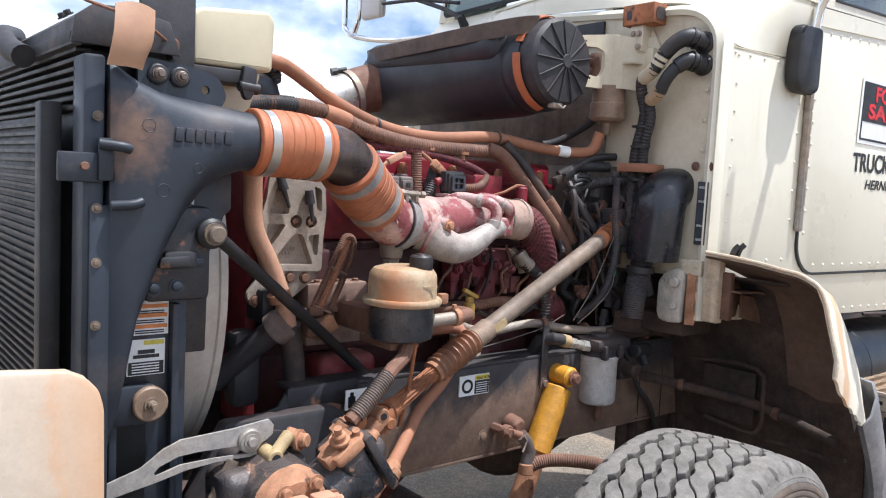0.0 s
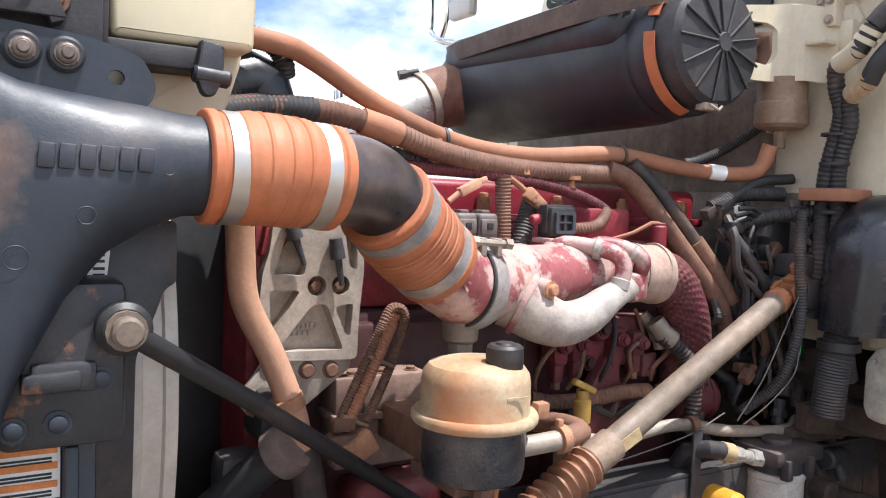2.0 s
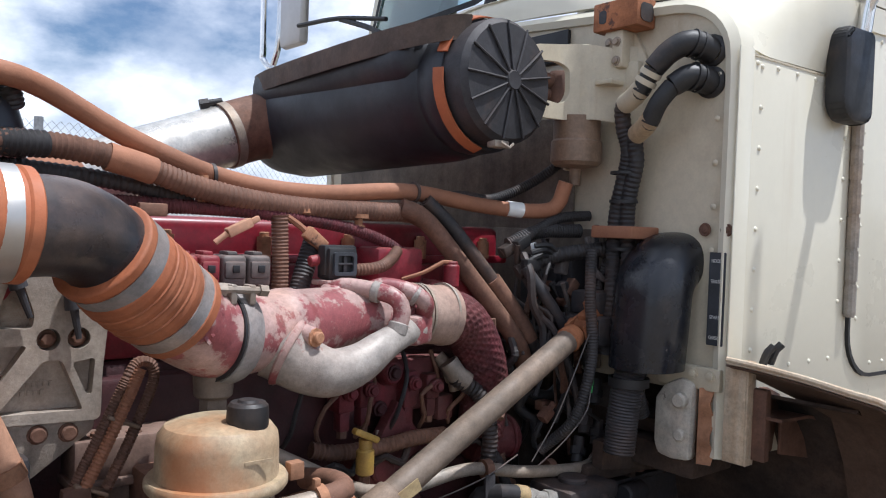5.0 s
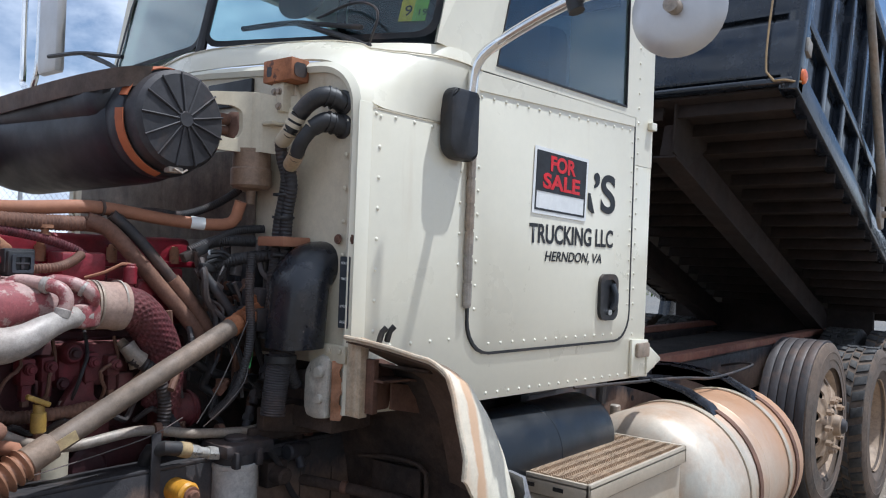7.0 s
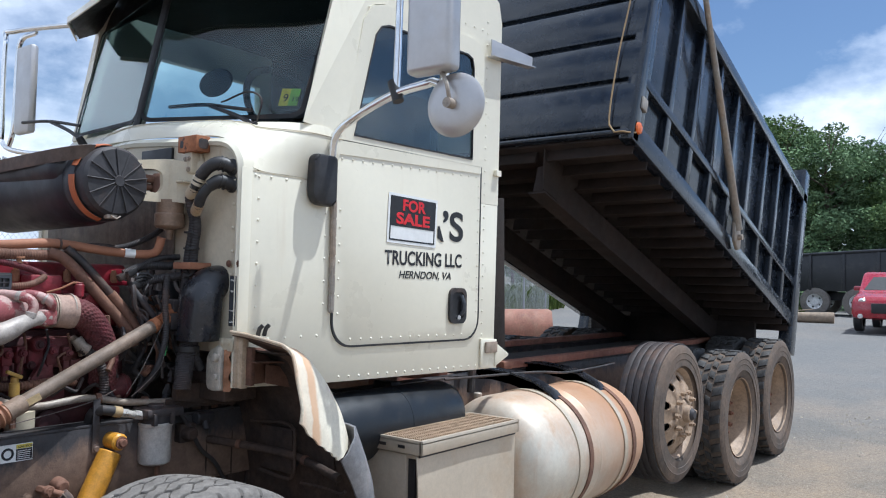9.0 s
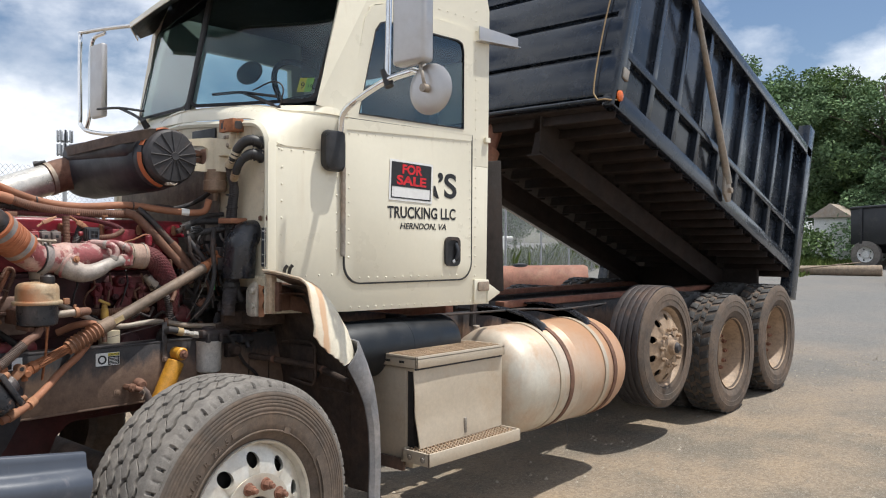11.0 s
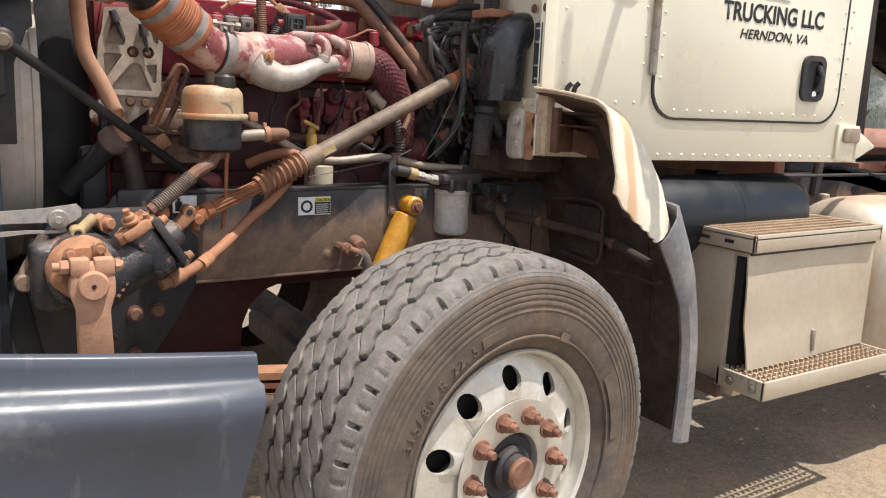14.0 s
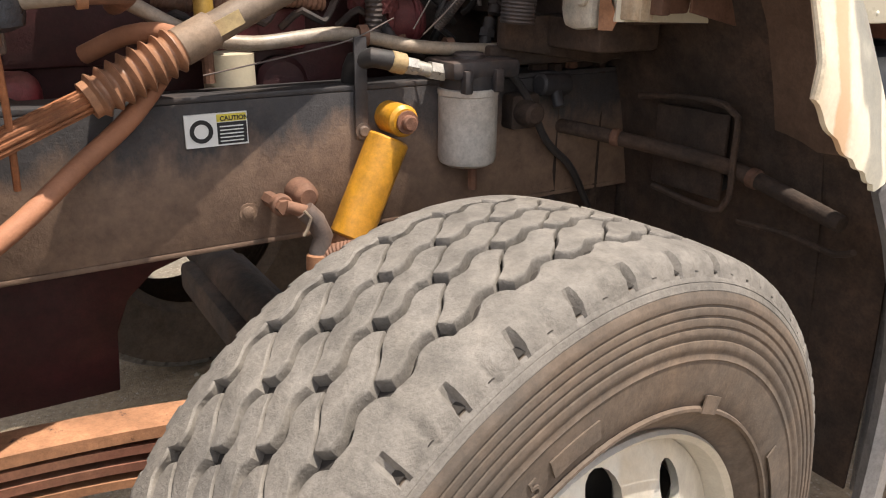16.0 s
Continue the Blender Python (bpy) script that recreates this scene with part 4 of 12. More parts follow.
    # rivets and trim of the wall
    rivet_rows("rivet", [((0.066, 1.35), (0.066, 2.07), 10), ((0.018, 1.38), (0.018, 2.06), 10), ((0.05, 2.075), (0.33, 2.07), 5), ((0.388, 1.60), (0.388, 1.96), 5), ((0.05, 1.47), (0.36, 1.475), 5),
                                     ((0.48, 1.305), (1.47, 1.295), 19), ((1.40, 1.33), (1.40, 3.0), 30), ((0.47, 2.40), (0.62, 2.80), 7), ((0.70, 2.95), (1.36, 2.95), 11)], CAB, "cream", cab)
    part("seam", plate([(0.03, 2.087), (0.345, 2.082), (0.345, 2.086), (0.03, 2.091)], 0.0015, CAB), "cream_dirty", cab)
    part("corner_strip", plate([(-0.012, 1.30), (0.034, 1.31), (0.034, 2.10), (-0.012, 2.10)], 0.004, CAB, 0.002), "cream", cab)
    # rear foot bracket and catches
    ft = part("foot_bracket", join(plate([(1.385, 1.285), (1.51, 1.275), (1.51, 1.42), (1.385, 1.425)], 0.012, CAB, 0.003), plate([(1.49, 1.285), (1.60, 1.335), (1.60, 1.345), (1.50, 1.40), (1.49, 1.40)], 0.03, CAB @ Matrix.Translation((0, 0, -0.01)), 0.003)), "cream", cab, "cream folded foot bracket")
    part("latch", plate(rounded(1.41, 1.5, 1.355, 1.41, 0.008), 0.012, CAB @ Matrix.Translation((0, 0, 0.013)), 0.002), "steel", ft)
    part("side_catch", join(plate(rounded(1.47, 1.51, 2.235, 2.265, 0.004), 0.02, CAB, 0.002)), "cream", cab)
    gb = cab_pt(1.42, 2.86, 0.0)
    part("grab_bracket", join(plate([(1.40, 2.82), (1.75, 2.845), (1.75, 2.90), (1.40, 2.91)], 0.008, CAB @ Matrix.Translation((0, 0, 0.02)), 0.002), plate([(1.40, 2.82), (1.75, 2.838), (1.75, 2.846), (1.40, 2.828)], 0.05, CAB @ Matrix.Translation((0, 0, 0.0)), 0.002)), "mirror_shell", cab, "bright steel tab bracket")
    return cab, door


cab, door = build_cab()


def build_lettering():
    out = CAB @ Matrix.Translation((0, 0, 0.0085))
    def put(body, u, z, size, width, name, material="ink", shear=0.0, bold=0.002):
        bm = text_mesh(body, size, Matrix.Identity(4), 0.0003, 1.0, shear, bold)
        w = max(v.co.x for v in bm.verts) - min(v.co.x for v in bm.verts)
        moved(bm, out @ Matrix.Translation((u, z, 0)) @ Matrix.Diagonal((width / w, 1, 1, 1)) @ Matrix.Translation((-min(v.co.x for v in bm.verts), 0, 0)))
        for glyph in letters(bm):
            part(name, glyph, material, door)
    put("TRUCKING LLC", 0.714, 1.770, 0.086, 0.512, "letter")
    put("HERNDON, VA", 0.803, 1.711, 0.046, 0.348, "letter", shear=0.22, bold=0.0008)
    put("’S", 1.085, 1.895, 0.19, 0.148, "letter", bold=0.004)
    bars = [plate([(1.05, 1.90), (1.078, 1.885), (1.092, 1.885), (1.062, 1.955), (1.05, 1.955)], 0.0016, out)]
    part("letter", join(*bars), "ink", door)


build_lettering()


def build_sign():
    s = new("for_sale_sign")
    s.matrix_basis = CAB @ Matrix.Translation((0.722, 1.862, 0.008))
    bpy.context.view_layer.update()
    tagged(s, "black, red and white for-sale sign taped to the cab door", "sign")
    P = CAB @ Matrix.Translation((0.722, 1.864, 0.0085)) @ Matrix.Rotation(radians(-2.0), 4, "Z")
    part("border", plate(rounded(0, 0.315, 0, 0.218, 0.004), 0.0015, P), "white", s)
    part("panel", plate(rounded(0.012, 0.303, 0.075, 0.206, 0.003), 0.001, P @ Matrix.Translation((0, 0, 0.0017))), "ink", s)
    part("outline", ring_plate(rounded(0.012, 0.303, 0.012, 0.206, 0.003), rounded(0.019, 0.296, 0.019, 0.199, 0.003), 0.001, P @ Matrix.Translation((0, 0, 0.0016))), "ink", s)
    for body, z, u, w in (("FOR", 0.148, 0.085, 0.15), ("SALE", 0.088, 0.05, 0.215)):
        bm = text_mesh(body, 0.068, Matrix.Identity(4), 0.0006, bold=0.0022)
        ww = max(v.co.x for v in bm.verts)
        for glyph in letters(moved(bm, P @ Matrix.Translation((u, z, 0.0034)) @ Matrix.Diagonal((w / ww, 1, 1, 1)))):
            part("letter", glyph, "sign_red", s)


build_sign()


def build_cowl():
    """Firewall, its rounded flange and the top cowl up to the windshield."""
    yl, yr = 1.555, 2 * CL - 1.555
    def top_z(y):
        d = min(y - yl, yr - y)
        return 2.085 + 0.13 * math.sqrt(max(0.0, 1 - (1 - min(1, d / 0.14)) ** 2)) + 0.045 * min(1, max(0, (d - 0.1) / 0.6))
    ys = [yl + 0.14 * (1 - math.cos(math.pi / 2 * i / 8)) for i in range(9)] + [yl + 0.14 + (yr - yl - 0.28) * i / 14 for i in range(1, 14)]
    ys += [yl + yr - y for y in reversed(ys[:9])]
    # firewall
    outline = [(y, top_z(y) - 0.02) for y in ys]
    bm = plate([(yr, 1.42), *reversed(outline), (yl, 1.42)], 0.03, Matrix(((0, 0, 1, 2.6), (1, 0, 0, 0), (0, 1, 0, 0), (0, 0, 0, 1))))
    fw = part("firewall", bm, "cream_dirty", truck, "dusty cream firewall panel")
    # flange: an arched lip in front of the firewall
    rows = []
    for z in [1.30, 1.5, 1.7, 1.9, 2.05]:
        rows.append((yl - 0.002, z))
    arch = [(y, top_z(y)) for y in ys]
    line = rows + arch + [(2 * CL - y, z) for y, z in reversed(rows)]
    fl = []
    for i, (y, z) in enumerate(line):
        a, b = line[max(0, i - 1)], line[min(len(line) - 1, i + 1)]
        n = Vector((a[1] - b[1], b[0] - a[0])).normalized()      # outward in the y-z plane
        inn = (y - n.x * 0.03, z - n.y * 0.03)
        fl.append([(2.612, *inn), (2.592, *inn), (2.585, y - n.x * 0.015, z - n.y * 0.015), (2.60, y, z), (2.66, y + n.x * 0.002, z + n.y * 0.004)])
    part("hood_flange", sheet(fl, 0.004), "cream", fw, "rounded cream flange where the hood closes")
    rivet_rows("rivet", [((1.597, 1.36), (1.597, 2.05), 9)], Matrix(((0, 0, -1, 2.592), (1, 0, 0, 0), (0, 1, 0, 0), (0, 0, 0, 1))), "cream_dirty", fw, 0.0065)
    # cowl: one skin from the flange up to the windshield's foot and round on to the cab side
    foot = [(2.745, 3.05, 2.345), (2.69, 2.65, 2.34), (2.612, 2.31, 2.33), (2.70, 1.99, 2.322), (2.79, 1.70, 2.312), (2.845, 1.565, 2.305), (2.90, 1.515, 2.302), (2.97, 1.508, 2.30), (3.06, 1.512, 2.298)]
    low = [(2.60, 3.04, 2.20), (2.60, 2.65, 2.255), (2.60, 2.31, 2.262), (2.60, 1.95, 2.245), (2.60, 1.71, 2.225), (2.605, 1.60, 2.175), (2.645, 1.553, 2.10), (2.80, 1.537, 2.09), (3.03, 1.521, 2.09)]
    fo, lo = smooth_path(foot, 0.02), smooth_path(low, 0.02)
    cr = []
    n = 64
    for i in range(n):
        t = i / (n - 1)
        p = fo[min(len(fo) - 1, int(t * (len(fo) - 1) + 0.5))]
        ks = t * (len(low) - 1)
        q = lo[min(len(lo) - 1, int(t * (len(lo) - 1) + 0.5))]
        row = []
        for k in range(9):
            f = k / 8
            b = q.lerp(p, f)
            out = 0.028 * math.sin(math.pi * f) * min(1.0, max(0.0, (ks - 2.5) / 2))
            row.append((b.x - out * 0.4, b.y - out * 0.55, b.z + out * 0.75))
        cr.append(row)
    part("cowl_top", sheet(cr, -0.008), "cream", fw, "smooth rounded cream cowl below the windshield")
    part("cowl_crease", tube([(p[6][0] - 0.003, p[6][1] - 0.002, p[6][2] + 0.002) for p in cr[16:]], 0.0022, 6, 0.05), "cream_dirty", fw)
    return fw


firewall = build_cowl()


def build_windshield():
    """Two raked panes meeting at a centre post."""
    ws = {}
    for side in (-1, 1):
        B, C = Vector((2.63, CL + side * 0.012, 2.335)), Vector((2.775, CL + side * 0.012, 2.99))
        if side < 0:
            A, D = Vector((2.868, 1.535, 2.318)), Vector((3.115, 1.60, 2.93))
        else:
            A, D = Vector((2.735, 3.01, 2.355)), Vector((2.85, 3.0, 2.90))
        X, Yv = (B - A), (D - A)
        def pt(u, v, A=A, B=B, C=C, D=D):
            return A.lerp(B, u).lerp(D.lerp(C, u), v)
        bm = bmesh.new()
        outline = rounded(0.02, 0.99, 0.02, 0.99, 0.06, 4)
        n = X.cross(Yv).normalized() * (-side)
        if n.x > 0:
            n = -n
        f1 = [bm.verts.new(pt(u, v)) for u, v in outline]
        f2 = [bm.verts.new(pt(u, v) + n * 0.006) for u, v in outline]
        bm.faces.new(f1)
        bm.faces.new(list(reversed(f2)))
        for i in range(len(f1)):
            j = (i + 1) % len(f1)
            bm.faces.new((f1[i], f1[j], f2[j], f2[i]))
        bmesh.ops.recalc_face_normals(bm, faces=bm.faces)
        pane = part("windshield", bm, "glass_front", cab, "raked tinted windshield pane")
        pane.visible_shadow = False
        bm = bmesh.new()
        big = rounded(-0.0, 1.0, 0.0, 1.0, 0.07, 4)
        sm = rounded(0.03, 0.985, 0.03, 0.98, 0.06, 4)
        ra = [bm.verts.new(pt(u, v) + n * 0.012) for u, v in big]
        rb = [bm.verts.new(pt(u, v) + n * 0.012) for u, v in sm]
        for i in range(len(ra)):
            j = (i + 1) % len(ra)
            bm.faces.new((ra[i], ra[j], rb[j], rb[i]))
        bmesh.ops.solidify(bm, geom=list(bm.faces), thickness=0.01)
        part("windshield_rubber", bm, "black", pane)
        ws[side] = (pt, n, pane)
    # A pillars and centre post
    for side in (-1, 1):
        bm = bmesh.new()
        if side < 0:
            lo = [Vector((2.868, 1.545, 2.31)), Vector((2.85, 1.522, 2.305)), Vector((3.045, 1.50, 2.28)), Vector((3.055, 1.56, 2.28))]
            hi = [Vector((3.11, 1.612, 3.06)), Vector((3.095, 1.575, 3.06)), Vector((3.27, 1.505, 3.06)), Vector((3.28, 1.56, 3.06))]
        else:
            lo = [Vector((2.735, 3.00, 2.345)), Vector((2.73, 3.04, 2.345)), Vector((3.0, 3.09, 2.3)), Vector((3.0, 3.04, 2.3))]
            hi = [Vector((2.85, 2.99, 3.06)), Vector((2.85, 3.03, 3.06)), Vector((3.27, 3.09, 3.06)), Vector((3.28, 3.04, 3.06))]
        a, b = [bm.verts.new(p) for p in lo], [bm.verts.new(p) for p in hi]
        bm.faces.new(a)
        bm.faces.new(b)
        for i in range(4):
            j = (i + 1) % 4
            bm.faces.new((a[i], a[j], b[j], b[i]))
        bmesh.ops.recalc_face_normals(bm, faces=bm.faces)
        part("a_pillar", bm, "cream", cab)
    part("centre_post", tube([(2.622, CL, 2.325), (2.765, CL, 2.99)], 0.016, 8, 0.2), "black", cab)
    pt, n, pane = ws[-1]
    # inspection sticker
    u0, u1, v0, v1 = 0.06, 0.165, 0.09, 0.21
    for name, a0, a1, col in (("sticker", u0, (u0 + u1) / 2, "label_green"), ("sticker", (u0 + u1) / 2, u1, "label_yellow")):
        bm = bmesh.new()
        bm.faces.new([bm.verts.new(pt(u, v) + n * 0.008) for u, v in ((a0, v0), (a1, v0), (a1, v1), (a0, v1))])
        bmesh.ops.solidify(bm, geom=list(bm.faces), thickness=0.001)
        part(name, bm, col, pane, "small inspection sticker")
    ax = (pt(0.0, 0.1) - pt(0.2, 0.1)).normalized()
    upv = (pt(0.1, 0.3) - pt(0.1, 0.1)).normalized()
    for body, uu in (("9", 0.148), ("19", 0.098)):
        o = pt(uu, 0.118) + n * 0.0095
        R = Matrix((ax, upv, n)).transposed().to_4x4()
        part("lettering", text_mesh(body, 0.05 if body == "9" else 0.032, Matrix.Translation(o) @ R, 0.0004), "ink", pane)
    # wipers
    for side, piv in ((-1, Vector((2.765, 1.70, 2.29))), (1, Vector((2.625, 2.75, 2.31)))):
        w = part("wiper", join(cyl(piv + Vector((0.02, 0, -0.04)), piv + Vector((-0.015, 0, 0.012)), 0.02, 0.016, bevel=0.003)), "black", cab, "black windshield wiper parked on the glass")
        sgn = 1
        tip = piv + Vector((0.0, 0.30 * sgn, 0.115))
        part("arm", tube([piv + Vector((-0.01, 0, 0.005)), piv + Vector((-0.005, 0.12 * sgn, 0.055)), tip], 0.009, 8), "black", w)
        part("blade", tube([tip + Vector((0.01, -0.26, -0.045)), tip + Vector((-0.005, 0, 0.0)), tip + Vector((-0.01, 0.26, 0.02))], 0.008, 6), "black", w)
        if side < 0:
            part("washer_hose", tube([piv + Vector((0, 0, 0.01)), piv + Vector((0.0, -0.03, 0.10)), piv + Vector((0.02, 0.08, 0.15)), piv + Vector((0.0, 0.22, 0.12))], 0.004, 6), "black", w)


build_windshield()


def build_cabin():
    part("steering_wheel", join(revolve([(0.22 + 0.016 * math.cos(k), 0.016 * math.sin(k)) for k in (2 * math.pi * i / 8 for i in range(8))], (3.13, 1.93, 2.42), (0.75, 0, 0.66), 28, True),
                                 cyl((3.15, 1.93, 2.40), (3.0, 1.93, 2.2), 0.05), box(3.12, 3.15, 1.72, 2.14, 2.40, 2.44)), "cabin", cab)
    for y in (1.93, 2.70):
        part("seat", join(box(3.35, 3.85, y - 0.24, y + 0.24, 1.75, 1.95, 0.05), box(3.72, 3.88, y - 0.24, y + 0.24, 1.9, 2.62, 0.05)), "cabin", cab)
    part("headliner", box(2.95, 4.03, 1.58, 3.0, 3.02, 3.05, 0.01), "cabin", cab)
    part("back_lining", join(box(3.98, 4.0, 1.55, 3.05, 1.4, 2.35), box(3.98, 4.0, 1.55, 3.05, 2.72, 3.05)), "cabin", cab)
    part("cab_mirror", moved(revolve([(0, -0.01), (0.07, -0.008), (0.075, 0.0), (0.0, 0.01)], (0, 0, 0), (1, 0, 0), 24), Matrix.Translation((2.95, 2.2, 2.56)) @ Matrix.Diagonal((1, 1.6, 0.8, 1))), "black", cab)
    part("dashboard", box(2.80, 3.08, 1.62, 2.98, 1.9, 2.27, 0.05), "cabin", cab)


build_cabin()


# ---------------------------------------------------------------- chassis
def build_chassis():
    fr = None
    for side, y0, y1 in ((-1, 1.815, 1.90), (1, 2 * CL - 1.90, 2 * CL - 1.815)):
        yo = y0 if side < 0 else y1
        yi = y1 if side < 0 else y0
        rail = part("frame_rail", join(box(1.42, 9.1, min(yo, yo - side * 0.009), max(yo, yo - side * 0.009), 0.9305, 1.1755, 0.001),
                                       box(1.42, 9.1, y0, y1, 1.176, 1.186, 0.002), box(1.42, 9.1, y0, y1, 0.92, 0.93, 0.002)), "rail", truck, "dusty black channel frame rail")
        if side < 0:
            fr = rail
    for x in (2.75, 3.6, 4.6, 5.6, 6.6, 8.2):
        part("crossmember", box(x - 0.05, x + 0.05, 1.90, 2 * CL - 1.90, 0.97, 1.15, 0.006), "chassis", truck)
    part("front_crossmember", join(box(1.2, 1.4, 1.87, 2 * CL - 1.87, 0.72, 0.95, 0.01)), "chassis", truck)
    part("transmission", join(cyl((2.40, CL, 1.0), (2.72, CL, 1.02), 0.36, 0.30, 28, 0.02), box(2.68, 3.35, CL - 0.21, CL + 0.21, 0.86, 1.38, 0.03, 3), cyl((3.3, CL, 1.12), (3.55, CL, 1.10), 0.14, 0.08, 20, 0.01)), "arch_dark", truck, "dark muddy gearbox behind the engine")
    # rust-red sill on the rear frame under the bed
    for y in (1.80, 2 * CL - 1.88):
        part("subframe", box(4.75, 9.0, y, y + 0.08, 1.19, 1.235, 0.004), "oxide", truck, "rust-red subframe sill")
    for x, z in ((4.75, 1.11), (4.80, 1.06), (5.18, 1.13), (5.24, 1.13), (5.30, 1.13), (5.36, 1.13), (5.18, 1.08), (5.30, 1.07), (5.42, 1.05)):
        part("rail_hole", cyl((x, 1.8155, z), (x, 1.8135, z), 0.014, seg=12), "ink", fr)
    part("hoist_cylinder", join(cyl((4.45, CL, 1.0), (5.2, CL, 2.35), 0.09), cyl((5.1, CL, 2.2), (5.4, CL, 2.75), 0.065)), "oxide", truck)
    part("hoist_frame", join(box(4.25, 4.33, 1.9, 2.7, 1.15, 2.25, 0.01)), "oxide", truck)
    part("exhaust_strut", tube([(4.4, 1.95, 1.2), (4.3, 1.95, 1.75)], 0.02, 8, 0.3), "black", truck)
    return fr


rail = build_chassis()


# ---------------------------------------------------------------- wheels
def wheel_matrix(x, y, z, steer=0.0):
    """Local z points outwards (towards -y), local x to the rear, local y up."""
    return Matrix.Translation((x, y, z)) @ Matrix.Rotation(radians(steer), 4, "Z") @ SIDE


def tyre_profile(R, rim, width):
    """(radius, height) round one tyre from the inner bead over the tread to the outer bead; height 0 is the outer face."""
    w = width
    return [(rim, -w + 0.045), (rim + 0.03, -w + 0.01), (rim + 0.09, -w), (R - 0.09, -w - 0.002), (R - 0.035, -w + 0.006), (R - 0.012, -w + 0.012),
            (R - 0.012, -0.012), (R - 0.024, -0.006), (R - 0.033, -0.001), (R - 0.06, 0.0035), (R - 0.062, 0.0055), (R - 0.066, 0.0055), (R - 0.068, 0.0042), (R - 0.10, 0.006), (R - 0.104, 0.0062), (R - 0.108, 0.0035), (R - 0.15, 0.005), (rim + 0.075, 0.0005), (rim + 0.03, -0.012), (rim + 0.008, -0.03), (rim - 0.004, -0.04)]


def steer_profile(R, rim, width):
    """The steer tyre: a smooth upper wall, five soft ridges spread down it, a fine step and a plain lettered band."""
    w = width
    pts = [(rim, -w + 0.045), (rim + 0.03, -w + 0.01), (rim + 0.09, -w), (R - 0.09, -w - 0.002), (R - 0.035, -w + 0.004), (R - 0.02, -w + 0.012), (R - 0.02, -0.013), (R - 0.034, -0.0045)]
    for k in range(5):
        r = R - 0.044 - 0.0165 * k
        b = 0.0022 + 0.0010 * min(k, 4)
        pts += [(r, b), (r - 0.004, b + 0.0013), (r - 0.0105, b + 0.0012), (r - 0.0135, b - 0.0006), (r - 0.0155, b - 0.0006)]
    pts += [(R - 0.131, 0.0062), (R - 0.133, 0.0075), (R - 0.135, 0.0058), (R - 0.17, 0.0045), (rim + 0.05, 0.0), (rim + 0.028, -0.012), (rim + 0.008, -0.03), (rim - 0.004, -0.04)]
    return pts


def curved_block(bm_v, bm_f, outline, R0, R1, drop=0.004):
    """A tread block: an outline in (arc metres, width metres) bent on to the tyre."""
    k = len(bm_v)
    n = len(outline)
    cx = sum(p[0] for p in outline) / n
    cy = sum(p[1] for p in outline) / n
    for rad, inset in ((R0, 0.0), (R1 - drop, 0.0010), (R1 - drop * 0.3, 0.0022), (R1, 0.0042)):
        for s, w in outline:
            d = math.hypot(s - cx, w - cy)
            sc = 1 - inset / max(d, 1e-6)
            a = (cx + (s - cx) * sc) / R1
            bm_v.append((rad * math.cos(a), rad * math.sin(a), cy + (w - cy) * sc))
    for lv in (0, 1, 2):
        for i in range(n):
            j = (i + 1) % n
            bm_f.append((k + lv * n + i, k + lv * n + j, k + (lv + 1) * n + j, k + (lv + 1) * n + i))
    bm_f.append(tuple(k + 3 * n + i for i in range(n)))


